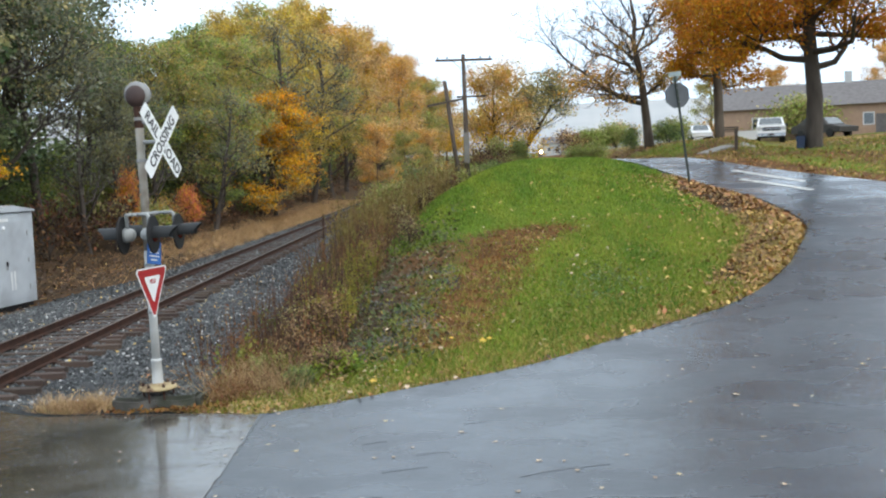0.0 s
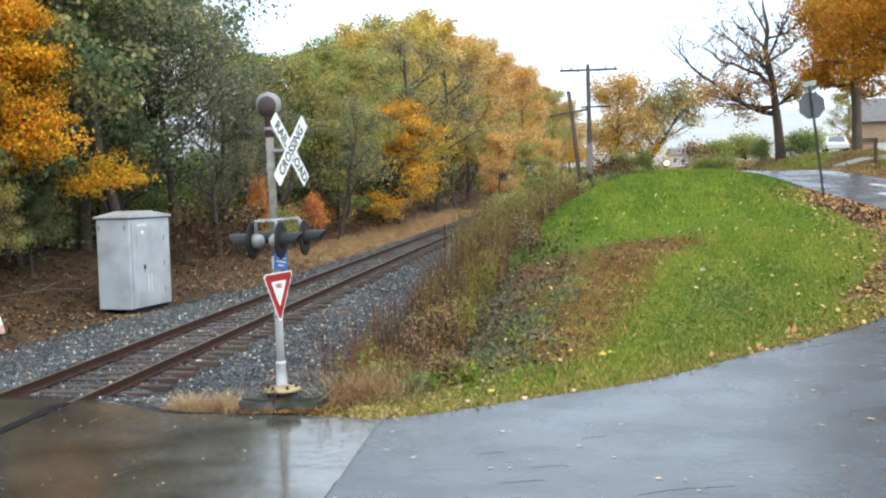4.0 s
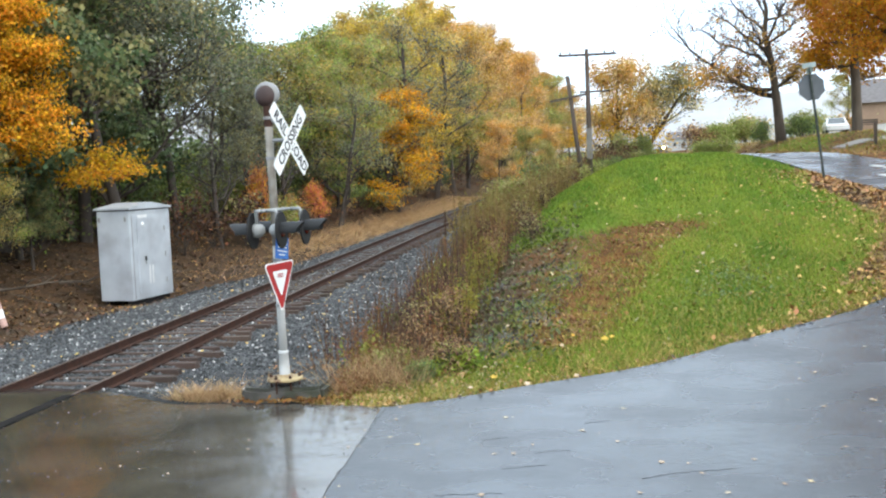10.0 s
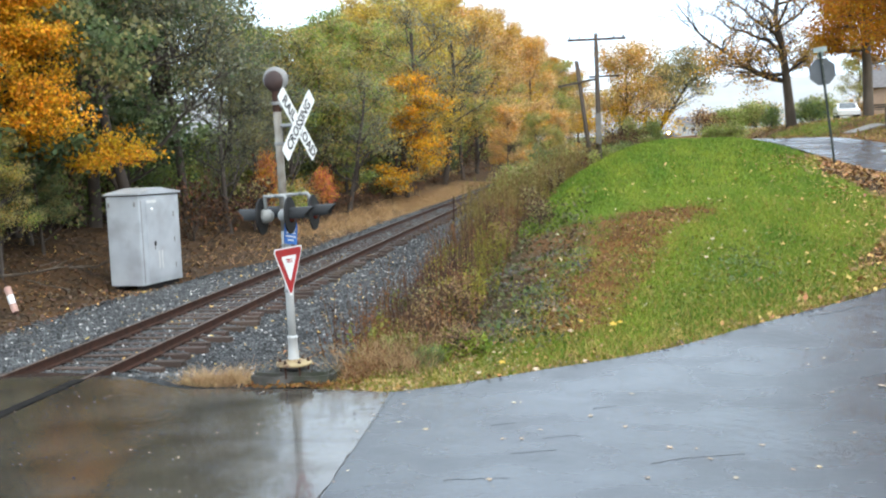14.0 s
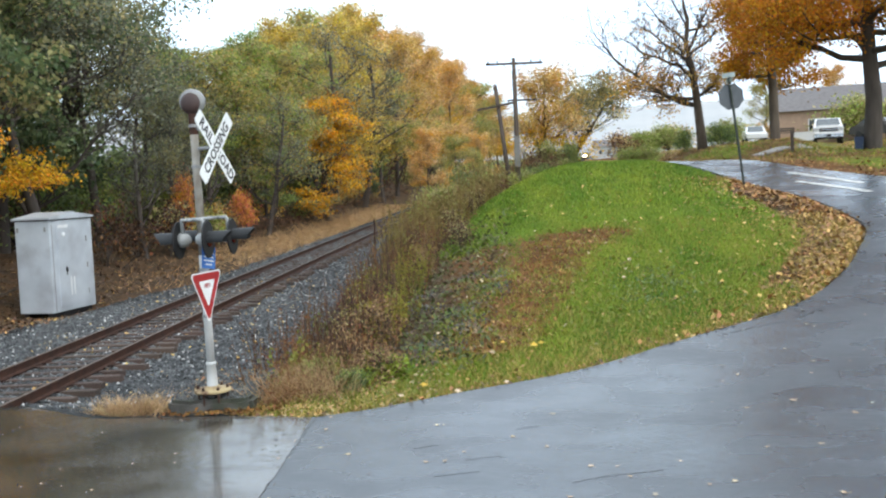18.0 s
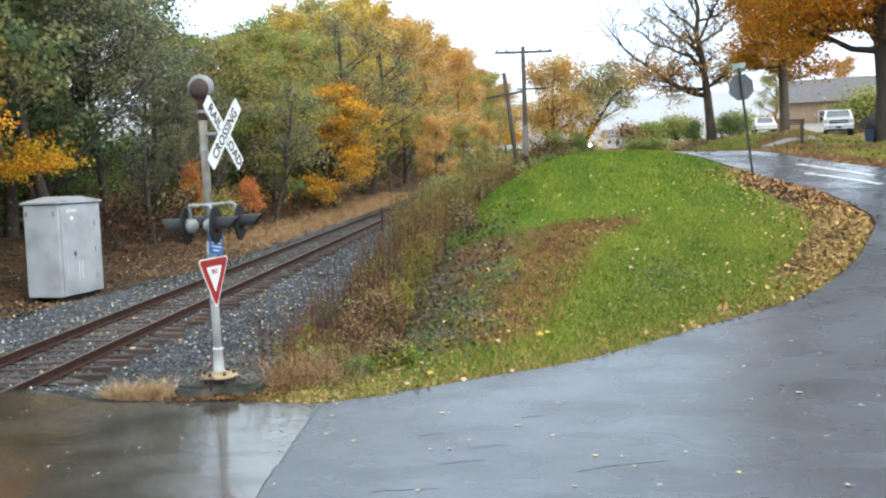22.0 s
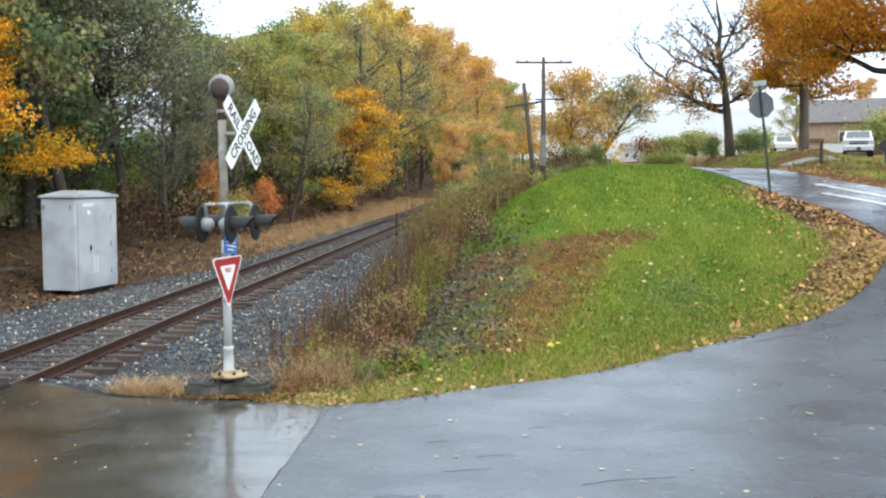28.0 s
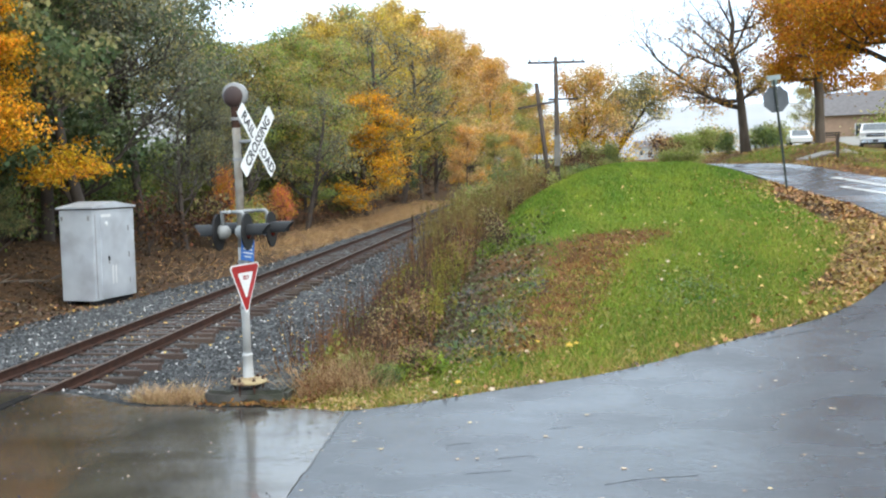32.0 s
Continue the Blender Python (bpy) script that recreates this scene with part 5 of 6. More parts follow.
    s = q.uniform(s0, s1, n)[:, None]
    C = P + np.array([0, 0, 1.0]) * (lift + np.abs(d1[:, 2:]) * s * 0.5)
    return np.stack([C - d1 * s * 0.5, C + d2 * s * 0.38, C + d1 * s * 0.5, C - d2 * s * 0.38], 1)


def stems(seed, P, h0, h1, w, leaf, per, lean=0.2):
    """Dry stalks with small leaves and seed heads along them."""
    q = rng(seed)
    n = len(P)
    h = q.uniform(h0, h1, n)[:, None] * (0.55 + 0.6 * clumpy(P[:, 0], P[:, 1], 0.75, 1.2) + 0.25 * clumpy(P[:, 0], P[:, 1], 2.3, 0.4))[:, None]
    up = np.stack([q.normal(0, lean, n), q.normal(0, lean, n), np.ones(n)], 1) * h
    a = q.uniform(0, 2 * math.pi, n)
    side = np.stack([np.cos(a), np.sin(a), np.zeros(n)], 1) * w
    st = np.stack([P - side, P + side, P + up + side * 0.4, P + up - side * 0.4], 1)
    L = np.repeat(P, per, 0) + np.repeat(up, per, 0) * q.uniform(0.3, 1.02, (n * per, 1))
    L = L + q.normal(0, 0.05, L.shape)
    d1 = q.normal(0, 1, L.shape)
    d1 /= np.linalg.norm(d1, axis=1)[:, None]
    d2 = np.cross(d1, q.normal(0, 1, L.shape))
    d2 /= np.linalg.norm(d2, axis=1)[:, None]
    sz = q.uniform(0.5, 1.3, (len(L), 1)) * leaf
    return np.concatenate([st, np.stack([L - d1 * sz, L + d2 * sz * 0.5, L + d1 * sz, L - d2 * sz * 0.5], 1)])


def stuff(name, V, mat, label, category):
    return tagged(new(name, quads(name, V, M[mat])), label, category, kind="stuff")


def off_road(x, y):
    return (x < inner_x(y) - 0.03) & (y > np.interp(x, [-5, -3, -1.8], [13.5, 12.9, 12.47]))


def u_of(x, y):
    return x - track_x(y)


near = scatter(1, 230000, -3, 10, 12.4, 26, lambda x, y: grass_mask(x, y) * off_road(x, y) * (1 - 0.75 * np.exp(-np.clip(edge_dist(x, y), 0, 9) / 0.55)) * (1 - 0.55 * ss(y, 18, 26)))
far = scatter(2, 60000, -1, 10, 26, 48, lambda x, y: grass_mask(x, y) * off_road(x, y))
verge = scatter(3, 24000, 11, 26, 24, 52, lambda x, y: grass_mask(x, y) * (x > outer_x(y) + 0.2) * (0.35 + 0.3 * np.sin(x * 1.3 + y * 0.7)))
dry_verge = scatter(87, 30000, 11, 34, 24, 80, lambda x, y: (x > outer_x(y) + 0.2) * (0.5 + 0.4 * np.sin(x * 0.9 - y * 0.6)))
stuff("dry_grass", blades(88, dry_verge, 0.05, 0.11, 0.02), "grass_dry", "dry yellowing grass on the far verge", "grass")
stuff("grass", np.concatenate([blades(4, near, 0.03, 0.085, 0.0075, 0.5), blades(5, far, 0.05, 0.10, 0.018), blades(6, verge, 0.05, 0.11, 0.02)]), "grass", "short green lawn grass on the mound and verges", "grass")
dry = scatter(7, 110000, -3, 9.5, 12.4, 24, lambda x, y: off_road(x, y) * (0.6 * np.exp(-np.clip(edge_dist(x, y), 0, 9) / 0.3) + 0.6 * np.exp(-np.clip(edge_dist(x, y), 0, 9) / 1.2) + 0.05 * grass_mask(x, y) + 0.08 * np.exp(-((x - 0.9 - 0.31 * (y - 15.9)) / 1.5) ** 2) * ss(y, 14, 15) * (1 - ss(y, 20, 24))))
stuff("dry_grass", blades(8, dry, 0.04, 0.12, 0.009, 0.6), "grass_dry", "yellowing grass along the road edge", "grass")
tuft = scatter(9, 4200, -5.25, -3.9, 12.95, 13.8, lambda x, y: (y > np.interp(x, [-5.2, -4.6, -3.9], [13.55, 13.2, 12.95])) * np.exp(-(((x + 4.5) / 0.5) ** 2 + ((y - 13.45) / 0.22) ** 2)))
stuff("straw_grass", blades(10, tuft, 0.05, 0.25, 0.006, 0.95), "straw_pale", "dry straw-coloured grass tuft by the pavement", "grass")


bank = scatter(45, 90000, -16, 0, 32, 110, lambda x, y: ss(-u_of(x, y), 2.0, 2.9) * (1 - ss(-u_of(x, y), 5.2, 7.4)) * (0.12 + 0.88 * ss(y, 38, 54)) * (0.35 + 0.65 * np.abs(np.sin(x * 1.9 + np.sin(y * 0.7)))))
stuff("straw_grass", blades(46, bank, 0.08, 0.30, 0.012, 1.4), "litter_straw", "flattened straw-coloured dry grass beside the track", "grass")


def weed_zone(x, y):
    u = slope_u(x, y)
    top = 7.0 + 0.10 * np.clip(y - 16, 0, 14) + 0.16 * np.clip(y - 30, 0, 30)
    u0 = 4.3 + 0.5 * ss(y, 18, 28)
    return ss(u, u0, u0 + 0.8) * (1 - ss(u, top - 1.2, top)) * ss(y, 13.6, 15.0) * (0.55 + 0.45 * np.sin(x * 2.1 + 1.3 * np.sin(y * 0.8)) ** 2)


def clumpy(x, y, f=1.0, ph=0.0):
    return ss(np.sin(x * 2.3 * f + ph + 1.7 * np.sin(y * 1.1 * f)) * np.sin(y * 1.9 * f + ph + x), -0.35, 0.6)


wz = scatter(11, 11000, -4.5, 4, 13.6, 30, lambda x, y: weed_zone(x, y) * (0.05 + 0.95 * clumpy(x, y) ** 2))
stuff("brown_weeds", stems(12, wz, 0.4, 1.1, 0.008, 0.028, 5, 0.12), "weed_brown", "tall dead brown weeds on the track slope", "weeds")
wzr = scatter(51, 9000, -4.5, 2, 14.0, 30, lambda x, y: weed_zone(x, y) * clumpy(x, y, 0.8, 2.2) ** 2 * (1 - 0.6 * ss(slope_u(x, y), 6.0, 7.5)))
stuff("rusty_weeds", stems(52, wzr, 0.4, 1.3, 0.009, 0.034, 6, 0.17), "weed_rust", "rust-brown upright weed stalks on the track slope", "weeds")
wzo = scatter(53, 19000, -4.2, 3, 14.0, 34, lambda x, y: weed_zone(x, y) * clumpy(x, y, 0.4, 4.0) ** 3 * ss(slope_u(x, y), 4.6, 5.4))
stuff("olive_weeds", stems(54, wzo, 0.35, 1.1, 0.008, 0.036, 12, 0.14), "weed_olive", "yellow-olive upright weeds among dead stalks", "weeds")
wzb = scatter(41, 11000, -4.4, 2, 14.6, 34, lambda x, y: ss(slope_u(x, y), 4.4 + 0.4 * ss(y, 18, 28), 5.2 + 0.4 * ss(y, 18, 28)) * (1 - ss(slope_u(x, y), 6.0, 7.0)) * clumpy(x, y, 0.45, 1.0) ** 2 * (0.4 + 0.6 * ss(y, 16, 20)))
stuff("dark_weeds", stems(42, wzb, 0.5, 1.35, 0.009, 0.03, 7, 0.09), "weed_dark", "dark seed-headed weed stalks beside the ballast", "weeds")
wz2 = scatter(13, 8000, -3.5, 6, 30, 62, lambda x, y: weed_zone(x, y) * (0.3 + 0.7 * clumpy(x, y, 0.6)))
stuff("brown_weeds", stems(14, wz2, 0.8, 1.9, 0.014, 0.055, 9, 0.13), "weed_mix", "tall brown and olive weeds along the slope", "weeds")
wz3 = scatter(15, 1500, -4.2, 3, 13.2, 24, lambda x, y: weed_zone(x, y) * ss(np.sin(x * 1.7 + 0.6) * np.sin(y * 0.9 + 0.4), 0.0, 0.5))
stuff("green_weeds", stems(16, wz3, 0.25, 0.8, 0.007, 0.05, 14, 0.25), "weed_green", "green and yellowing weeds among dead stalks", "weeds")
wz4 = scatter(17, 3000, -3.7, 0.3, 13.2, 16.6, lambda x, y: ss(slope_u(x, y), 4.9, 5.4) * (1 - ss(slope_u(x, y), 5.8, 6.8)) * off_road(x, y) * (0.3 + 0.7 * clumpy(x, y, 1.6)))
stuff("straw_weeds", stems(18, wz4, 0.12, 0.55, 0.006, 0.028, 4, 0.5), "weed_rust", "low rust-coloured dead weeds near the pavement", "weeds")


def low_zone(x, y):
    """The trampled strip between the tall weeds and the lawn."""
    u, t = slope_u(x, y), 6.6 + 0.10 * np.clip(y - 16, 0, 14)
    return ss(u, t - 0.6, t + 0.2) * (1 - ss(u, t + 1.3, t + 2.2)) * ss(y, 14.2, 15.4) * (1 - ss(y, 24, 32))


lz = scatter(55, 10000, -2.5, 5, 14, 32, lambda x, y: low_zone(x, y) * (0.25 + 0.75 * clumpy(x, y, 1.3, 0.7)))
stuff("broadleaf_weeds", flakes(56, lz, 0.04, 0.12, 0.55, 0.06), "weed_low", "low broad-leaved green weeds below the lawn", "weeds")
wz5 = scatter(61, 12000, -3.6, 0.4, 13.3, 17.5, lambda x, y: ss(slope_u(x, y), 4.9, 5.3) * (1 - ss(slope_u(x, y), 5.9, 6.6)) * off_road(x, y) * (0.25 + 0.75 * clumpy(x, y, 1.3, 3.0)))
stuff("straw_weeds", blades(62, wz5, 0.12, 0.5, 0.006, 0.7), "straw_pale", "pale straw-coloured dead grass near the pavement", "weeds")
lz2 = scatter(57, 10000, -2.5, 6, 14, 32, lambda x, y: low_zone(x, y) * (1 - 0.7 * clumpy(x, y, 1.3, 0.7)))
stuff("fallen_leaves", flakes(58, lz2, 0.04, 0.11, 0.45, 0.03), "litter_grey", "grey-brown matted leaves below the lawn", "leaves")
clover = scatter(19, 26000, -2.6, 7.0, 12.7, 24.5, lambda x, y: off_road(x, y) * np.clip(0.9 * np.exp(-(((x + 1.1) / 0.9) ** 2 + ((y - 13.6) / 0.7) ** 2)) + 0.3 * np.exp(-(((x - 0.1) / 0.8) ** 2 + ((y - 18.4) / 2.6) ** 2)) + 0.8 * np.exp(-(((x - 2.9) / 1.1) ** 2 + ((y - 16.8) / 0.9) ** 2)) + 0.5 * np.exp(-(((x - 4.0) / 1.6) ** 2 + ((y - 18.6) / 1.6) ** 2)), 0, 1))
stuff("broadleaf_weeds", flakes(20, clover, 0.03, 0.07, 0.5, 0.04), "weed_green", "low broad-leaved green weeds in the grass", "weeds")

leafy = scatter(101, 2600, -1.9, -0.3, 13.9, 15.9, lambda x, y: np.exp(-(((x + 1.05) / 0.28) ** 2 + ((y - 14.8) / 0.35) ** 2)))
stuff("green_weeds", stems(102, leafy, 0.08, 0.34, 0.006, 0.05, 10, 0.3), "grass", "bright green leafy weed at the slope's foot", "weeds")
reedy = scatter(103, 1500, -2.0, -1.0, 13.6, 14.6, lambda x, y: np.exp(-(((x + 1.5) / 0.16) ** 2 + ((y - 14.0) / 0.16) ** 2)))
stuff("green_grass_tuft", blades(104, reedy, 0.15, 0.34, 0.008, 0.5), "leaf_green", "tuft of long grey-green grass by the pavement", "grass")
dark_clover = scatter(98, 6000, 2.4, 6.2, 16.4, 21.5, lambda x, y: np.exp(-(((x - 4.2) / 0.8) ** 2 + ((y - 18.6) / 1.2) ** 2)) * (0.3 + 0.7 * clumpy(x, y, 1.3, 0.2)))
stuff("broadleaf_weeds", flakes(99, dark_clover, 0.03, 0.075, 0.45, 0.05), "leaf_green", "dark green clover patch in the lawn", "weeds")

litter = [
    (21, 24000, -30, -9, 14.5, 42, lambda x, y: ss(-u_of(x, y), 3.6, 4.6) * (1 - ss(-u_of(x, y), 9, 12)), 0.05, 0.13, "litter_dark"),
    (86, 14000, -30, -7, 14.5, 46, lambda x, y: ss(-u_of(x, y), 2.6, 4.4) * (1 - ss(-u_of(x, y), 9, 12)) * clumpy(x, y, 0.9, 1.1), 0.04, 0.11, "litter_grey"),
    (71, 12000, -30, -9, 14.5, 42, lambda x, y: ss(-u_of(x, y), 3.6, 4.6) * (1 - ss(-u_of(x, y), 9, 12)) * clumpy(x, y, 0.5, 0.2), 0.05, 0.12, "litter"),
    (22, 5200, -26, -7, 14.5, 42, lambda x, y: ss(-u_of(x, y), 2.4, 5.0) * 0.22, 0.05, 0.12, "litter_bright"),
    (23, 16000, -18, 0, 34, 110, lambda x, y: ss(-u_of(x, y), 2.0, 2.8) * (1 - ss(-u_of(x, y), 6.0, 8.0)) * (0.3 + 0.7 * ss(y, 38, 50)), 0.05, 0.12, "litter_straw"),
    (24, 115000, 2, 11, 15, 31, lambda x, y: off_road(x, y) * np.exp(-np.clip(inner_x(y) - x, 0, 9) / 0.55) * (0.25 + 0.75 * ss(y, 16.5, 19)), 0.05, 0.13, "litter"),
    (25, 15000, 4, 11, 16, 31, lambda x, y: off_road(x, y) * np.exp(-np.clip(inner_x(y) - x, 0, 9) / 0.6) * 0.6, 0.05, 0.12, "litter_bright"),
    (26, 1100, -1, 10, 13, 34, lambda x, y: off_road(x, y) * grass_mask(x, y) * (0.25 + 0.75 * ss(x, 3, 8)), 0.05, 0.12, "litter_bright"),
    (59, 9000, 5, 10, 38, 47, lambda x, y: off_road(x, y) * ss(y + 0.6 * (x - 7), 40.5, 43), 0.07, 0.16, "litter"),
    (27, 42000, -1.5, 6, 13, 26, lambda x, y: off_road(x, y) * (1 - grass_mask(x, y)) * ss(x - 0.31 * (y - 15.9), -0.3, 0.3), 0.02, 0.06, "litter_rust"),
    (93, 5000, -1, 5, 14.5, 25, lambda x, y: off_road(x, y) * (1 - grass_mask(x, y)) * ss(x - 0.31 * (y - 15.9), -0.3, 0.3) * clumpy(x, y, 1.5, 0.4), 0.03, 0.09, "litter"),
    (95, 9000, -2, 4, 15, 24, lambda x, y: off_road(x, y) * ss(0.7 + 0.31 * (y - 15.9) - x, 0.4, 0.9) * ss(slope_u(x, y), 6.4, 7.2) * (1 - 0.8 * grass_mask(x, y)) * (0.3 + 0.7 * clumpy(x, y, 1.1, 2.7)), 0.02, 0.07, "litter_grey"),
    (94, 220, -1, 5, 14.5, 25, lambda x, y: off_road(x, y) * (1 - 0.6 * grass_mask(x, y)), 0.05, 0.11, "litter_pale"),
    (28, 2000, -3.4, 1.5, 12.5, 17, lambda x, y: off_road(x, y) * 0.6, 0.03, 0.09, "litter"),
    (91, 3000, -3.4, -0.8, 12.5, 14.6, lambda x, y: off_road(x, y) * 0.7, 0.02, 0.08, "litter_straw"),
    (92, 1600, -3.4, 0.0, 12.5, 15.5, lambda x, y: off_road(x, y) * 0.4, 0.03, 0.08, "litter_pale"),
    (63, 9000, -2.5, 9, 12.4, 21, lambda x, y: off_road(x, y) * np.exp(-np.clip(edge_dist(x, y), 0, 9) / 0.09), 0.03, 0.09, "litter_dark"),
    (47, 8000, -2.5, 8, 12.4, 19, lambda x, y: off_road(x, y) * np.exp(-np.clip(edge_dist(x, y), 0, 9) / 0.22), 0.03, 0.08, "litter"),
    (29, 34000, 10, 34, 22, 70, lambda x, y: (x > outer_x(y) + 0.1) * (0.3 + 0.7 * np.exp(-(x - outer_x(y)) / 1.2)), 0.07, 0.15, "litter"),
    (30, 420, -9.5, -4, 15.6, 34, lambda x, y: np.abs(u_of(x, y)) < 3, 0.04, 0.10, "litter_bright"),
]
for seed, n, x0, x1, y0, y1, keep, s0, s1, mname in litter:
    stuff("fallen_leaves", flakes(seed, scatter(seed, n, x0, x1, y0, y1, keep), s0, s1), mname, "fallen autumn leaves lying on the ground", "leaves")


def pebbles(seed, P, s0, s1):
    """Angular stones: squashed octahedra, turned at random."""
    q = rng(seed)
    n = len(P)
    base = np.array([(1, 0, 0), (-1, 0, 0), (0, 1, 0), (0, -1, 0), (0, 0, 1), (0, 0, -1)], float)
    V = base[None] * q.uniform(0.6, 1.2, (n, 6, 1)) * q.uniform(s0, s1, (n, 1, 1)) * np.array([1, 0.85, 0.7])
    A = q.normal(0, 1, (n, 3, 3))
    Q, _ = np.linalg.qr(A)
    V = np.einsum("nij,nkj->nki", Q, V) + P[:, None]
    F = np.array([(0, 2, 4), (2, 1, 4), (1, 3, 4), (3, 0, 4), (2, 0, 5), (1, 2, 5), (3, 1, 5), (0, 3, 5)])
    F = (F[None] + 6 * np.arange(n)[:, None, None]).reshape(-1)
    me = bpy.data.meshes.new("ballast")
    me.vertices.add(n * 6)
    me.vertices.foreach_set("co", V.reshape(-1).astype(np.float32))
    me.loops.add(len(F))
    me.loops.foreach_set("vertex_index", F.astype(np.int32))
    me.polygons.add(len(F) // 3)
    me.polygons.foreach_set("loop_start", np.arange(0, len(F), 3, dtype=np.int32))
    me.materials.append(M["stone"])
    me.update(calc_edges=True)
    return me


def star_leaves(name, seed, P, s0, s1, mat, label, tilt=0.06, lift=0.008):
    """Lobed leaves lying flat."""
    q = rng(seed)
    rad = [1.0, 0.42, 0.85, 0.40, 0.75, 0.30, 0.30, 0.75, 0.40, 0.85, 0.42]
    k = len(rad)
    v, f = [], []
    for i, c in enumerate(P):
        a0, s, tx, ty = q.uniform(0, 6.28), q.uniform(s0, s1) / 2, q.normal(0, tilt), q.normal(0, tilt)
        for j, rr in enumerate(rad):
            a = a0 + 2 * math.pi * j / k
            dx, dy = rr * s * math.cos(a) * 0.9, rr * s * math.sin(a)
            v.append((c[0] + dx, c[1] + dy, c[2] + lift + dx * tx + dy * ty))
        f.append(tuple(range(i * k, i * k + k)))
    return tagged(new(name, Geo().add(v, f).mesh(name, M[mat])), label, "leaves", kind="stuff")


on_road = scatter(33, 900, -5, 14, 8.8, 28, lambda x, y: (x > inner_x(y) + 0.05) * (0.25 + 0.75 * ss(x, 2, 8)))
on_road[:, 2] += 0.05
star_leaves("fallen_leaves", 34, on_road, 0.03, 0.13, "litter_pale", "scattered pale leaves stuck to the wet road")
specks = scatter(64, 1500, -1.7, 13, 8.6, 22, lambda x, y: (x > inner_x(y) + 0.03) * (0.15 + 0.85 * clumpy(x, y, 0.5, 1.7)))
specks[:, 2] += 0.05
star_leaves("road_debris", 65, specks, 0.012, 0.045, "litter_dark", "small dark leaf bits stuck to the wet road", 0.03, 0.006)
pave = scatter(72, 2600, -12, -1.8, 8.4, 15.4, lambda x, y: (y < np.interp(x, [-12, -8.2, -6.7, -4.8, -3.7, -1.8], [14.1, 14.8, 14.2, 12.95, 12.75, 12.35])) * (0.2 + 0.8 * clumpy(x, y, 0.8, 2.0)))
pave[:, 2] += 0.045
star_leaves("road_debris", 73, pave[::3], 0.015, 0.05, "litter_dark", "small dark leaf bits on the wet pavement", 0.05, 0.006)
star_leaves("road_debris", 74, pave[1::9], 0.02, 0.07, "litter_pale", "small pale leaves on the wet pavement", 0.05, 0.006)
grit = pebbles(75, pave[2::3] + np.array([0, 0, 0.004]), 0.006, 0.018)
tagged(new("loose_grit", grit), "loose grit scattered on the wet pavement", "gravel", kind="stuff")
edge_bits = scatter(66, 60000, -2.2, 10.3, 12.2, 24, lambda x, y: np.exp(-np.abs(edge_dist(x, y) + 0.02) / 0.05) * (0.3 + 0.7 * clumpy(x, y, 1.4, 0.3)))
edge_bits[:, 2] += 0.035
stuff("fallen_leaves", flakes(67, edge_bits[::2], 0.03, 0.09, 0.4, 0.03), "litter_dark", "dark wet leaves along the asphalt edge", "leaves")
stuff("fallen_leaves", flakes(68, edge_bits[1::3], 0.03, 0.08, 0.4, 0.035), "litter", "brown leaves along the asphalt edge", "leaves")
over = scatter(69, 30000, -2.0, 9.8, 12.3, 22, lambda x, y: np.exp(-np.abs(edge_dist(x, y) + 0.01) / 0.06) * clumpy(x, y, 2.2, 0.9))
over[:, 2] += 0.03
stuff("dry_grass", blades(70, over, 0.04, 0.11, 0.006, 0.9), "grass_dry", "dry grass hanging over the asphalt edge", "grass")


def maple_leaf(mat, label):
    """One lobed leaf, slightly cupped, with its stalk."""
    rad = (1.0, 0.45, 0.86, 0.42, 0.74, 0.30, 0.30, 0.74, 0.42, 0.86, 0.45)
    k = len(rad)
    v = [(0, 0, 0.0)] + [(0.5 * rr * math.sin(6.2832 * j / k), 0.5 * rr * math.cos(6.2832 * j / k), 0.10 * rr * rr + 0.05 * math.sin(2.6 * j)) for j, rr in enumerate(rad)]
    g = Geo().add(v, [(0, 1 + (j + 1) % k, 1 + j) for j in range(k)])
    g.tube([(0, -0.12, 0.02), (0.03, -0.4, 0.03), (0.1, -0.66, 0.06)], 0.018, 4)
    return tagged(new("maple_leaf", g.mesh("maple_leaf", M[mat])), label, "leaf", "single fallen leaves on road and lawn")


for mat, label, lift, spots in (
    ("litter_pale", "pale wet maple leaf stuck to the asphalt road", 0.056, ((-1.56, 12.33, 0.09), (-0.29, 10.17, 0.07), (-0.08, 10.17, 0.08), (0.13, 10.48, 0.06), (1.06, 10.53, 0.08), (1.43, 9.76, 0.10), (1.69, 9.71, 0.06), (1.76, 9.38, 0.08), (2.36, 9.79, 0.07), (4.02, 13.23, 0.09), (3.66, 11.71, 0.09), (4.32, 11.92, 0.15), (1.09, 8.85, 0.08), (3.39, 10.15, 0.07), (4.82, 11.28, 0.13), (3.58, 8.64, 0.10))),
    ("leaf_yellow", "bright yellow maple leaf lying on the lawn", 0.10, ((1.39, 15.3, 0.20), (1.52, 15.4, 0.14), (-0.35, 13.58, 0.17), (0.9, 15.6, 0.11))),
    ("litter_pale", "pale dry leaf lying at the lawn's edge", 0.08, ((0.7, 15.13, 0.13), (-0.15, 16.98, 0.13), (3.95, 20.4, 0.16), (3.59, 19.25, 0.14), (3.75, 19.8, 0.10), (0.82, 13.46, 0.12), (0.13, 13.17, 0.16), (-0.67, 13.15, 0.12))),
):
    first = None
    for i, (x, yy, size) in enumerate(spots):
        m = Matrix.Translation(on(x, yy, lift)) @ pose(0, 0, 0, 4 * math.sin(i * 3.1) + (22 if lift > 0.07 else 0), 4 * math.cos(i * 1.7), 0) @ pose(0, 0, 0, 0, 0, 77 * i) @ Matrix.Diagonal((size, size, size * 0.6, 1))
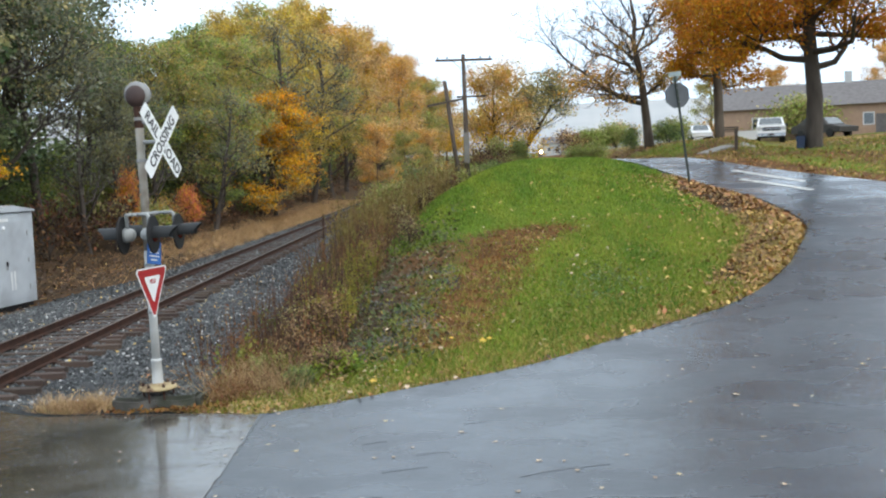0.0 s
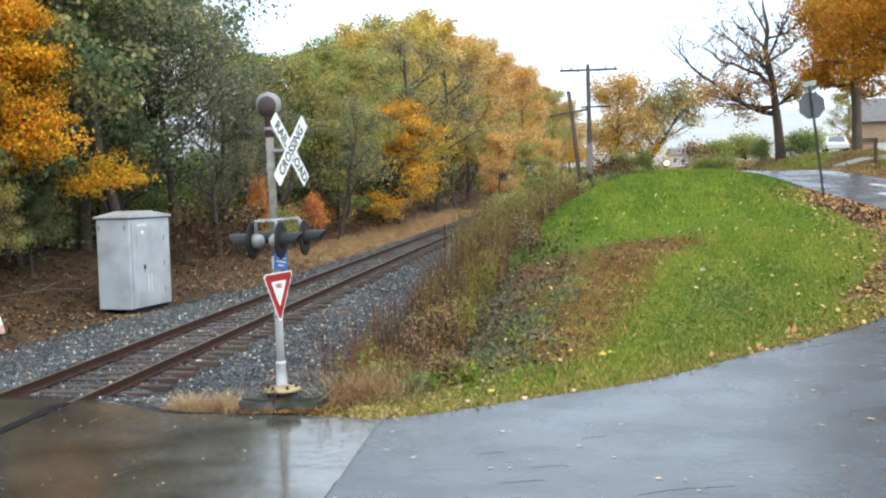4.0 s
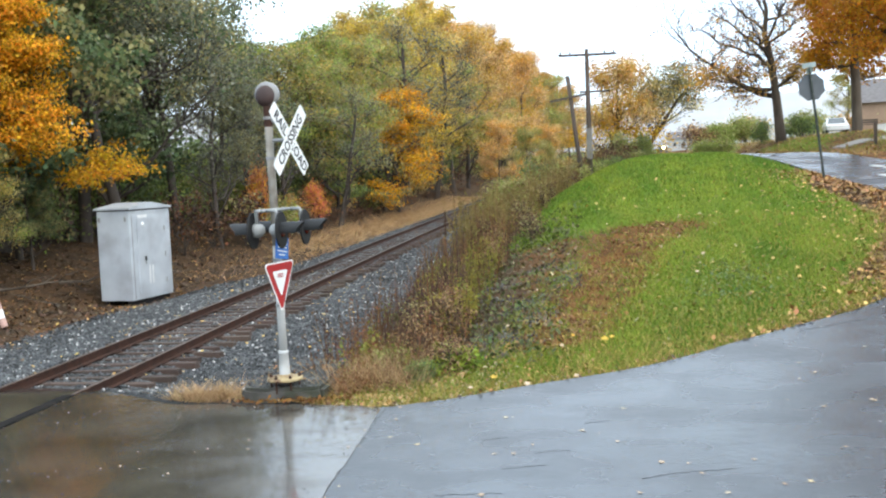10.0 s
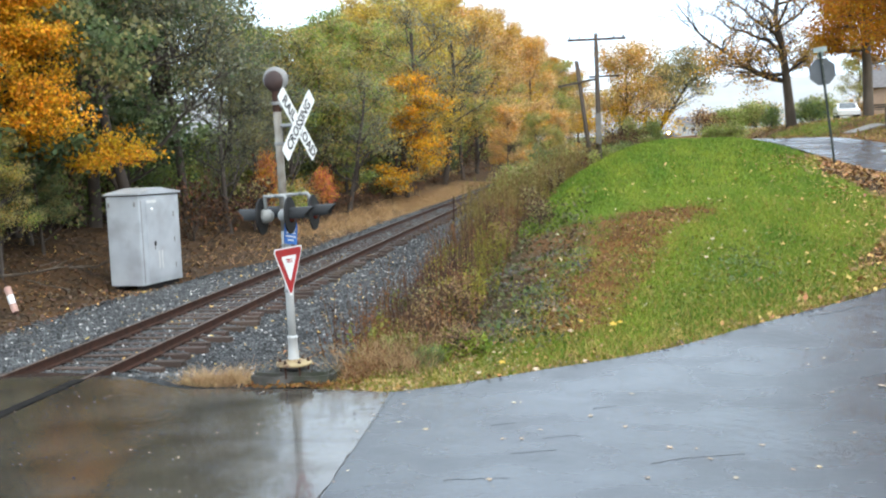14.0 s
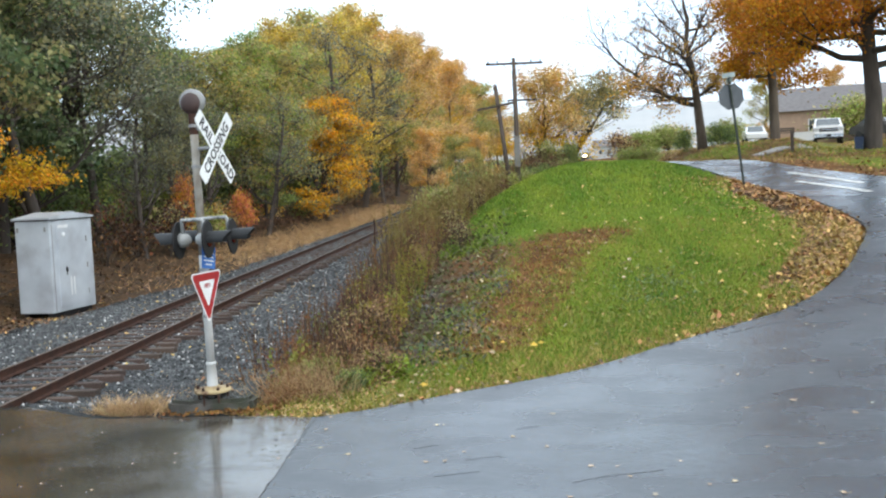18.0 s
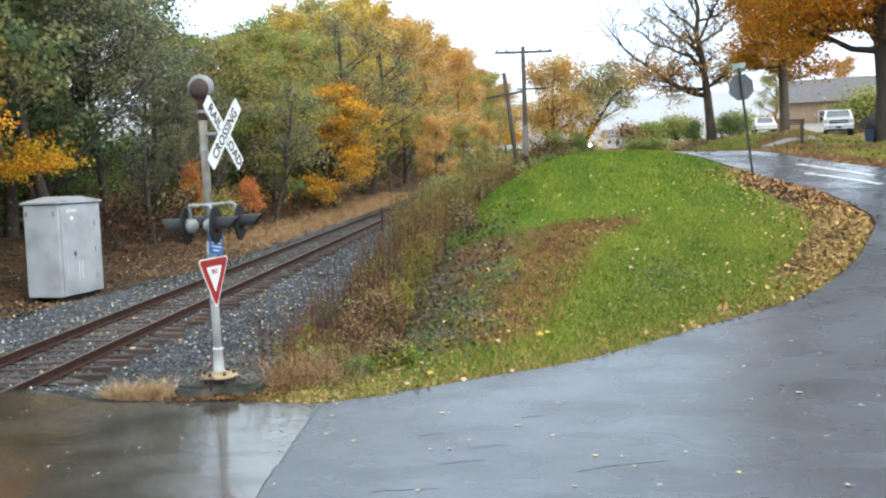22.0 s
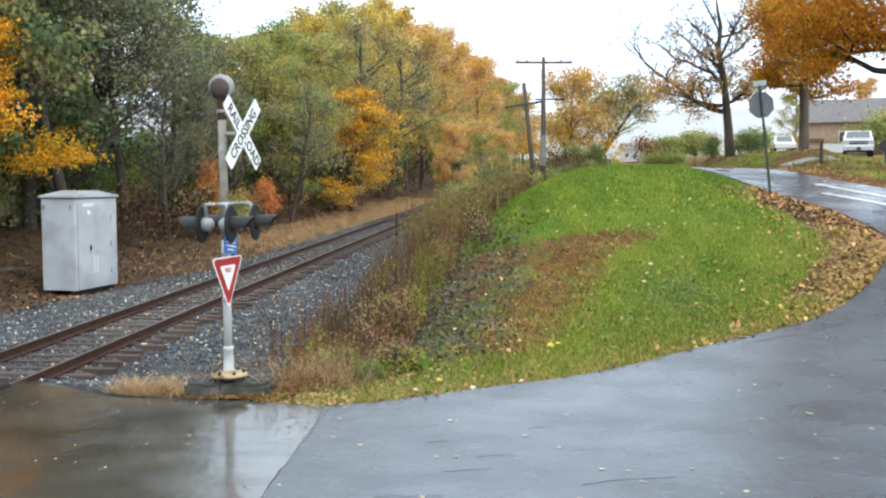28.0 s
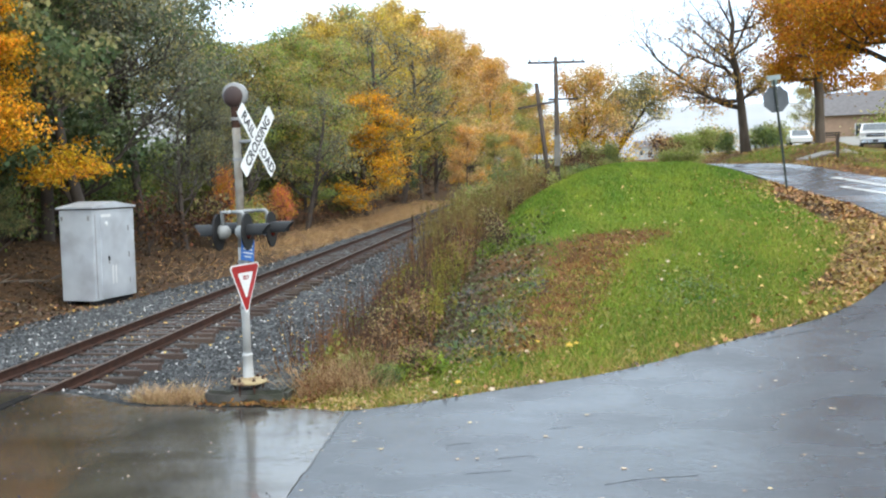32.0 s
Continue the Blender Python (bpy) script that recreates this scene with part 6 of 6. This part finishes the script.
        ob = copy_thing(first, pose(0, 0, 0)) if first else maple_leaf(mat, label)
        first = first or ob
        ob.matrix_basis = m
lawn = scatter(39, 480, -1, 10, 13, 30, lambda x, y: off_road(x, y) * grass_mask(x, y) * (0.3 + 0.7 * ss(x, 3, 8)))
star_leaves("fallen_leaves", 40, lawn, 0.08, 0.17, "litter_bright", "yellow maple leaves on the lawn", 0.35, 0.05)


def on_ballast(x, y):
    u = np.abs(u_of(x, y) - 0.25)
    at = np.array(TIES)
    k = np.clip(np.searchsorted(at, y), 1, len(at) - 1)
    on_tie = (np.minimum(np.abs(y - at[k - 1]), np.abs(y - at[k])) < 0.14) & (np.abs(u_of(x, y)) < 1.3)
    u = np.where(on_tie, np.where(np.sin(x * 37 + y * 23) > np.where(np.abs(u_of(x, y)) < 0.68, -0.15 - 0.9 * ss(y, 24, 38), 0.9), u, 9), u)
    wide = np.where(u_of(x, y) < 0, 1.7 * ss(y, 27, 36), 0.0)
    return (1 - ss(u, 3.9 - wide, 4.9 - wide)) * (1 - ss(slope_u(x, y), 4.3, 5.2)) * ss(y - np.interp(x, [-12, -8.2, -6.6, -5.5, -4.6, -3.9, -3], [14.5, 15.1, 14.55, 13.75, 13.5, 13.7, 14.6]), 0, 0.2)


b1 = scatter(35, 62000, -13, -2.2, 13.3, 30, on_ballast)
b2 = scatter(36, 24000, -13, 0.5, 30, 62, on_ballast)
fine = (b1[:, 0] > -5.4 + 0.35 * np.sin(b1[:, 1] * 3)) & (b1[:, 1] < 17.2 + 0.4 * np.sin(b1[:, 0] * 4))
tagged(new("ballast", pebbles(37, b1[~fine] + np.array([0, 0, 0.005]), 0.022, 0.05)), "grey crushed stone ballast round the track", "gravel", kind="stuff")
small = np.concatenate([b1[fine], scatter(89, 14000, -5.4, -2.6, 13.4, 17.2, on_ballast)])
tagged(new("fine_gravel", pebbles(90, small, 0.008, 0.024)), "compacted fine grey gravel round the signal mast", "gravel", kind="stuff")
chips = scatter(96, 9000, -1.2, 1.4, 15.2, 22, lambda x, y: off_road(x, y) * ss(0.7 + 0.31 * (y - 15.9) - x, 0.2, 0.7) * ss(slope_u(x, y), 6.7, 7.3) * clumpy(x, y, 1.4, 1.9))
tagged(new("stone_chips", pebbles(97, chips, 0.012, 0.04)), "dark stone chips among weeds at the slope's foot", "gravel", kind="stuff")
pale = scatter(43, 1700, -13, -2.2, 13.6, 40, on_ballast)
pale_mesh = pebbles(44, pale + np.array([0, 0, 0.02]), 0.02, 0.05)
pale_mesh.materials[0] = M["stone_pale"]
tagged(new("pale_stones", pale_mesh), "pale stones scattered in the ballast", "gravel", kind="stuff")
tagged(new("ballast", pebbles(38, b2 + np.array([0, 0, 0.005]), 0.04, 0.08)), "grey crushed stone ballast along the track", "gravel", kind="stuff")

# gravel and leaves that have gathered on the signal foundation
top = scatter(81, 2600, -3.86, -2.74, 13.12, 15.2, lambda x, y: 0.35 + 0.65 * ss(y, 13.5, 14.3))
top[:, 2] = 0.212
tagged(new("gravel", pebbles(82, top, 0.008, 0.026)), "dark gravel lying on the signal foundation", "gravel", kind="stuff")
stuff("fallen_leaves", flakes(83, top[::14], 0.03, 0.07, 0.3, 0.02), "litter", "brown leaves on the signal foundation", "leaves")
front = scatter(84, 700, -3.95, -2.3, 12.8, 13.15, lambda x, y: np.exp(-np.abs(y - 12.95) / 0.08))
front[:, 2] = gz(front[:, 0], front[:, 1]) + 0.05
stuff("fallen_leaves", flakes(85, front, 0.03, 0.08, 0.35, 0.01), "litter_rust", "brown leaves gathered at the foot of the foundation", "leaves")

# ---- crossing details and road markings ----
for side in (-1, 1):
    ys = np.arange(-12, 14.9 if side < 0 else 14.4, 0.6)
    xc = track_x(ys) + side * 0.7525 - (0.09 if side < 0 else 0.03)
    half = 0.03 if side < 0 else 0.085
    groove = strip(list(zip(xc - half, ys)), list(zip(xc + half, ys)), 1, 0.06, "flangeway_%d" % (1 if side < 0 else 2), M["groove"], 0.05)
    tagged(groove, "dark flangeway groove beside the rail in the pavement", "groove", kind="structure")


def marking(a, b, w, name="road_marking"):
    A, B = Vector((*a, 0)), Vector((*b, 0))
    n = (B - A).normalized().cross(Vector((0, 0, 1))) * w / 2
    left, right = [A + (B - A) * (k / 12) - n for k in range(13)], [A + (B - A) * (k / 12) + n for k in range(13)]
    ob = strip([(p.x, p.y) for p in left], [(p.x, p.y) for p in right], 2, 0.062, name, M["paint_line"], 0.02)
    return tagged(ob, "worn white line painted on wet asphalt", "road marking", kind="structure")


def crack(points, w, seed, mat="seam"):
    q = rng(seed)
    line = spline(points, 10)
    a, b = [], []
    for i, (x, y) in enumerate(line):
        x, y = x + q.normal(0, w), y + q.normal(0, w)
        dx, dy = line[min(i + 1, len(line) - 1)][0] - line[max(i - 1, 0)][0], line[min(i + 1, len(line) - 1)][1] - line[max(i - 1, 0)][1]
        k = math.hypot(dx, dy) or 1
        ww, j = w * q.uniform(0.2, 0.8), q.normal(0, w * 0.6)
        a.append((x - dy / k * (ww + j), y + dx / k * (ww + j)))
        b.append((x + dy / k * (ww - j), y - dx / k * (ww - j)))
    return tagged(strip(a, b, 1, 0.054, "road_crack", M[mat], 0.01), "dark crack in the wet road", "crack", kind="structure")


crack([(-1.76, 12.40), (-1.80, 11.4), (-1.86, 10.2), (-1.95, 8.2), (-2.0, 6.0)], 0.012, 1, "tar")
crack([(4.4, 15.3), (5.2, 15.6), (5.7, 15.75)], 0.010, 2, "tar")
crack([(5.9, 15.95), (6.4, 16.25)], 0.02, 3, "tar")
crack([(-0.43, 10.69), (-0.28, 10.76), (-0.14, 10.79)], 0.006, 4)
crack([(0.14, 10.17), (0.34, 10.23), (0.54, 10.26)], 0.0054, 5)
crack([(-0.21, 9.64), (0.05, 9.71), (0.28, 9.75)], 0.0048, 6)
crack([(1.16, 9.26), (1.54, 9.42), (2.13, 9.52)], 0.0054, 7)
crack([(0.77, 11.29), (0.9, 11.34), (1.04, 11.37)], 0.0054, 8)
crack([(-0.83, 8.87), (-0.45, 8.9), (-0.2, 8.91)], 0.006, 9)
marking((11.45, 31.6), (12.2, 27.9), 0.22)
marking((10.85, 29.3), (11.7, 26.2), 0.20)

# ---- small things beside the track ----


def stake():
    t = thing("marker_stake", Matrix.Translation(on(-3.0, 42.0)), "thin dark steel stake beside the track", "stake")
    part("rod", Geo().tube([(0, 0, -0.2), (0.03, 0, 1.75)], 0.03, 8), M["rail_rust"], t)


stake()


def guy_wire():
    foot, head = on(-12.6, 22.7), on(-16.9, 25.4, 9.0)
    t = thing("utility_pole", Matrix.Translation(on(-16.9, 25.4)), "weathered wooden utility pole at the woodland edge", "utility pole")
    part("pole", Geo().tube([(0, 0, -0.5), (0, 0, 9.6)], [0.16, 0.11], 12), M["pole_wood"], t, "", True)
    g = thing("guy_wire", Matrix.Translation(foot), "steel guy wire with a red and white guard at its foot", "guy wire")
    d = head - foot
    part("wire", Geo().tube([Vector((0, 0, -0.1)), d], 0.010, 6), M["black_metal"], g, "thin grey wire")
    for k in range(3):
        part("guard_band", Geo().tube([d * (0.004 + 0.02 * k), d * (0.004 + 0.02 * (k + 1))], 0.085, 10), M["white_sheet"] if k % 2 else M["guard_red"], g, "white band" if k % 2 else "faded red band")


M["guard_red"] = material("guard_red", (0.45, 0.25, 0.20), (0.42, 0.3, 0.26), 0.6, 4)
guy_wire()


def side_sign():
    t = thing("utility_box", Matrix.Translation(on(-15.75, 25.2)) @ pose(0, 0, 0, 0, 0, 25), "pale metal box on a white post at the woodland edge", "utility box")
    part("post", Geo().tube([(0, 0, -0.1), (0, 0, 0.9)], 0.05, 10), M["white_sheet"], t)
    b = part("box", Geo().box((0, 0, 1.15), (0.5, 0.22, 0.9), bevel=0.02), M["galv"], t)
    part("label_plate", Geo().box((0.05, -0.115, 1.25), (0.22, 0.008, 0.1)), M["sign_blue"], b)


side_sign()


def bin_and_post():
    t = thing("wheeled_bin", Matrix.Translation(on(16.75, 38.5)) @ pose(0, 0, 0, 0, 0, -20) @ Matrix.Diagonal((0.6, 0.6, 0.5, 1)), "small blue plastic bin beside a tree trunk", "bin")
    g = Geo().add([(sx * (0.24 + 0.05 * k), sy * (0.26 + 0.07 * k), 0.08 + 0.9 * k) for k in (0, 1) for sx, sy in ((-1, -1), (1, -1), (1, 1), (-1, 1))], [(3, 2, 1, 0), (4, 5, 6, 7), (0, 1, 5, 4), (1, 2, 6, 5), (2, 3, 7, 6), (3, 0, 4, 7)])
    part("bin_body", g, M["bin_blue"], t)
    part("lid", Geo().box((0, 0, 1.01), (0.62, 0.7, 0.06), bevel=0.02), M["bin_blue"], t)
    for sx in (-0.26, 0.26):
        part("wheel", Geo().lathe([(0.02, -0.025), (0.1, -0.025), (0.1, 0.025), (0.02, 0.025)], 14, pose(sx, 0.28, 0.1, 0, 90, 0)), M["tyre"], t)
    q = thing("wooden_post", Matrix.Translation(on(14.63, 40.0)), "short brown wooden post in the verge", "post")
    part("shaft", Geo().box((0, 0, 0.37), (0.11, 0.11, 1.1), bevel=0.015), M["pole_wood"], q)


M["bin_blue"] = material("bin_blue", (0.018, 0.035, 0.085), (0.012, 0.025, 0.06), 0.5, 4)
bin_and_post()


def fallen_branch(x, y, turn, length, seed):
    q = random.Random(seed)
    t = thing("fallen_branch", Matrix.Translation(on(x, y, 0.06)) @ pose(0, 0, 0, 0, 0, turn), "dead fallen branch lying on leaf litter", "branch")
    path = [(length * k / 5, q.gauss(0, 0.08), 0.03 + 0.06 * q.random() * k) for k in range(6)]
    part("limb", Geo().tube(path, [0.04, 0.036, 0.03, 0.026, 0.02, 0.012], 7), M["bark_pale"], t)
    for k in (2, 3, 4):
        x0, y0, z0 = path[k]
        part("twig", Geo().tube([(x0, y0, z0), (x0 + 0.35, y0 + q.choice((-1, 1)) * 0.3, z0 + 0.2), (x0 + 0.6, y0 + q.choice((-1, 1)) * 0.5, z0 + 0.28)], [0.016, 0.012, 0.005], 5), M["bark_pale"], t)


fallen_branch(-14.6, 25.6, 5, 2.4, 1)
fallen_branch(-12.8, 26.2, 165, 1.8, 2)
fallen_branch(-14.0, 28.5, 20, 2.0, 3)
fallen_branch(-12.6, 31.5, -30, 1.8, 4)

# ---- far off ----


def house(x, y, z, w, d, h, turn, wall, label):
    t = thing("house", Matrix.Translation((x, y, z)) @ pose(0, 0, 0, 0, 0, turn), label, "house")
    part("wall", Geo().box((0, 0, h / 2), (w, d, h)), M[wall], t)
    rf = Geo()
    a, b, e = w / 2 + 0.4, d / 2 + 0.4, h + d * 0.28
    rf.add([(-a, -b, h), (a, -b, h), (a, b, h), (-a, b, h), (-a, 0, e), (a, 0, e)], [(0, 1, 5, 4), (2, 3, 4, 5), (1, 2, 5), (3, 0, 4), (3, 2, 1, 0)])
    roof = part("roof", rf, M["roof"], t, "grey shingle roof")
    part("chimney", Geo().box((w * 0.2, 0, e + 0.3), (0.7, 0.7, 1.4)), M["house_wall"], roof)
    for k in range(3):
        wd = part("window", Geo().box((-w / 2 + w * (k + 0.7) / 3.4, -d / 2 - 0.02, h * 0.55), (1.0, 0.08, 1.2)), M["white_paint"], t)
        part("pane", Geo().box((-w / 2 + w * (k + 0.7) / 3.4, -d / 2 - 0.06, h * 0.55), (0.82, 0.03, 1.02)), M["car_glass"], wd)
    part("door", Geo().box((w * 0.36, -d / 2 - 0.03, 1.05), (1.0, 0.08, 2.1)), M["roof"], t)


house(42.5, 95, float(gz(42.5, 95)) - 0.2, 17, 9, 3.1, -24, "brick_tan", "tan brick house with white window trim behind trees")
house(46, 262, float(gz(46, 262)) - 0.2, 8, 7, 3.3, -8, "house_wall", "small pale house down the road")
house(60, 290, float(gz(60, 290)) - 0.2, 8, 7, 4.2, 12, "house_wall", "small pale house down the road")


def parked_car(x, y, turn, paint="white_paint", label="white car parked by a house", size=1.0):
    t = thing("car", Matrix.Translation(on(x, y)) @ pose(0, 0, 0, 0, 0, turn) @ Matrix.Diagonal((size, size, size, 1)), label, "car")
    prof = [(-2.2, 0.35), (-2.25, 0.7), (-1.1, 0.88), (-0.5, 1.42), (1.0, 1.45), (1.7, 0.95), (2.2, 0.9), (2.25, 0.4)]
    n = len(prof)
    v = [(sx * 0.85 * (0.84 if z > 1.2 else 1), y0, z) for sx in (-1, 1) for y0, z in prof]
    part("body", Geo().add(v, [tuple(range(n)), tuple(range(n, 2 * n))[::-1]] + [(i, n + i, n + (i + 1) % n, (i + 1) % n) for i in range(n)]), M[paint], t)
    for sx in (-1, 1):
        part("side_window", Geo().box((sx * 0.77, 0.25, 1.15), (0.06, 1.6, 0.32), bevel=0.02), M["car_glass"], t)
        for yy in (-1.35, 1.35):
            part("wheel", Geo().lathe([(0.05, -0.1), (0.3, -0.1), (0.32, 0), (0.3, 0.1), (0.05, 0.1)], 16, pose(sx * 0.78, yy, 0.32, 0, 90, 0)), M["tyre"], t)
    part("windscreen", Geo().add([(-0.68, -1.06, 0.92), (0.68, -1.06, 0.92), (0.6, -0.55, 1.38), (-0.6, -0.55, 1.38)], [(0, 1, 2, 3)], Matrix.Translation((0, -0.03, 0.02))), M["car_glass"], t)


parked_car(27.6, 84.5, -12)
parked_car(38.0, 101.0, -8)
parked_car(36.2, 78.6, 20, "pole_dark", "dark car parked behind a maple trunk", 1.2)


def bench():
    t = thing("garden_bench", Matrix.Translation(on(19.0, 53.2)) @ pose(0, 0, 0, 0, 0, -20) @ Matrix.Diagonal((0.75, 0.75, 0.75, 1)), "dark wooden bench on the grass by the drive", "bench")
    for k in range(3):
        part("slat", Geo().box((0, -0.15 + 0.15 * k, 0.45), (1.5, 0.12, 0.05), bevel=0.01), M["pole_dark"], t)
    for k in range(2):
        part("back_slat", Geo().box((0, 0.24, 0.62 + 0.16 * k), (1.5, 0.04, 0.11), bevel=0.01), M["pole_dark"], t)
    for sx in (-0.65, 0.65):
        for sy, h in ((-0.18, 0.43), (0.22, 0.85)):
            part("leg", Geo().box((sx, sy, h / 2), (0.07, 0.07, h), bevel=0.008), M["pole_dark"], t)


bench()


def storage_box():
    t = thing("storage_box", Matrix.Translation(on(20.6, 54.6)) @ pose(0, 0, 0, 0, 0, -14), "low white storage box on the grass by the drive", "box")
    part("body", Geo().box((0, 0, 0.22), (1.05, 0.5, 0.44), bevel=0.03), M["white_paint"], t)
    part("lid", Geo().box((0, 0, 0.47), (1.1, 0.55, 0.06), bevel=0.02), M["white_sheet"], t, "white lid")


storage_box()
slab = strip([(13.7, 40.9), (15.0, 41.4), (16.4, 42.3)], [(13.6, 42.0), (14.8, 42.4), (16.2, 43.3)], 4, 0.05, "path_slab", M["slab"], 0.12)
tagged(slab, "pale concrete slab in the grass verge", "slab", kind="structure")
for x, yy, k, hh in ((38, 112, "olive", 9), (46, 112, "tan", 9), (56, 106, "tan", 10), (52, 84, "gold", 9), (45, 78, "tan", 9), (60, 92, "olive", 11)):
    plant(k, x, yy, hh / TOP[k], r.uniform(0, 360))
for x, yy, k, sx, sz in ((11.6, 60, "lime", 1.0, (5.15 - float(gz(11.6, 60))) / 1.7), (12.9, 60.6, "lime", 1.1, (5.3 - float(gz(12.9, 60.6))) / 1.7), (6.0, 61, "grey_brush", 1.3, 1.7), (6.9, 62, "olive", 1.2, 1.8), (5.0, 60, "grey_brush", 1.3, 1.6), (4.2, 58, "brown", 1.2, 1.4), (5.6, 59, "brown", 1.1, 1.3), (7.9, 60.5, "olive", 0.72, 1.25), (7.2, 60.0, "brown", 0.8, 1.2), (8.1, 60.2, "green", 0.55, 1.35), (8.0, 64, "olive", 0.9, 1.2), (15.9, 84, "pink", 2.0, (7.5 - float(gz(15.9, 84))) / 1.7), (18.3, 85, "lime", 2.2, (7.4 - float(gz(18.3, 85))) / 1.7), (20.3, 85.5, "olive", 2.2, (7.9 - float(gz(20.3, 85.5))) / 1.7), (22.0, 92, "orange", 2.4, (8.2 - float(gz(22.0, 92))) / 1.7), (28, 95, "olive", 3.4, 1.5), (33, 99, "orange", 3.4, 1.4), (37, 97, "brown", 3.8, 2.8),
                         (39, 90, "olive", 4.0, 3.0), (27, 125, "olive", 4.0, 2.0)):
    bush(k, x, yy, sx, sz)
bush("olive", 8.38, 60.0, 0.3, 1.4)
bush("green", 14.7, 58.0, 0.7, (6.0 - float(gz(14.7, 58.0))) / 1.7)
bush("green", 16.9, 58.0, 1.0, (6.2 - float(gz(16.9, 58.0))) / 1.7)
bush("olive", 17.9, 59.5, 1.0, 1.2)


# Horizon backdrop; its mist lies in the surface colour, not in the air.
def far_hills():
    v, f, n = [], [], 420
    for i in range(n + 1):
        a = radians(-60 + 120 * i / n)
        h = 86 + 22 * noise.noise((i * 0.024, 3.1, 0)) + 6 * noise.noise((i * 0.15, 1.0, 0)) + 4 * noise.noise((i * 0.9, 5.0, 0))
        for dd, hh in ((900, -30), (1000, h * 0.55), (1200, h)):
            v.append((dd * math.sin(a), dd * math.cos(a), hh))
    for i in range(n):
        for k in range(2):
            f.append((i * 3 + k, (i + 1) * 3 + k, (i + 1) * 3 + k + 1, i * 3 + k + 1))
    tagged(new("backdrop", Geo().add(v, f).mesh("backdrop", M["hill"], True)), "wooded hills on the horizon, mist put into their pale colour", "hills", kind="structure")


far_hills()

# ---- the train far up the line ----


def loco_pose(y):
    return pose(float(track_x(y)), y, float(track_z(y)), 0, 0, -track_turn(y))


def locomotive():
    t = thing("locomotive", loco_pose(416), "dark diesel locomotive with bright headlights coming down the track", "locomotive")
    part("frame", Geo().box((0, 8, 1.25), (2.9, 18, 0.35), bevel=0.05), M["black_metal"], t)
    part("hood", Geo().box((0, 10.0, 2.7), (1.9, 13.0, 2.6), bevel=0.1), M["loco_paint"], t)
    cab = part("cab", Geo().box((0, 2.4, 2.85), (2.9, 2.4, 2.9), bevel=0.12), M["loco_paint"], t)
    for sx in (-0.85, 0.85):
        part("cab_window", Geo().box((sx, 1.18, 3.7), (0.8, 0.04, 0.6), bevel=0.02), M["car_glass"], cab)
    part("nose", Geo().box((0, 0.4, 2.2), (1.8, 2.0, 1.6), bevel=0.1), M["loco_paint"], t)
    part("pilot", Geo().box((0, -0.75, 0.75), (2.7, 0.2, 0.9), bevel=0.04), M["black_metal"], t)
    for yy in (1.8, 4.2, 12.5, 14.9):
        for sx in (-0.755, 0.755):
            part("wheel", Geo().lathe([(0.1, -0.06), (0.5, -0.06), (0.5, 0.06), (0.1, 0.06)], 20, pose(sx, yy, 0.5, 0, 90, 0)), M["rail_rust"], t)
    # Lamp disc is oversized, and the ring round it paints its glare.
    lamp = part("headlight", Geo().lathe([(0.02, 0), (0.46, 0.0), (0.40, 0.10), (0.02, 0.14)], 16, pose(0, 1.16, 4.12, 90, 0, 0)), M["headlight"], t, "bright warm headlight")
    part("headlight_rim", Geo().lathe([(0.48, 0.0), (0.9, 0.0), (0.85, 0.06), (0.48, 0.06)], 20, pose(0, 1.14, 4.12, 90, 0, 0)), M["headlight_rim"], lamp, "added glowing ring that stands in for the headlight's warm glare")
    for sx in (-0.95, 0.95):
        part("ditch_light", Geo().lathe([(0.02, 0), (0.12, 0.0), (0.10, 0.04), (0.02, 0.06)], 16, pose(sx, -0.9, 1.5, 90, 0, 0)), M["lamp_glass"], t, "unlit ditch light")
    return t


loco = locomotive()


def motions():
    walk(loco, [(0.0, loco_pose(416)), (3.0, loco_pose(416)), (8.0, loco_pose(414)), (12.0, loco_pose(402.5)), (18.0, loco_pose(397.5)), (22.0, loco_pose(389.5)), (24.5, loco_pose(385)), (26.5, loco_pose(380)), (28.0, loco_pose(377)), (29.0, loco_pose(371)), (30.0, loco_pose(362)), (32.0, loco_pose(350))])


motions()
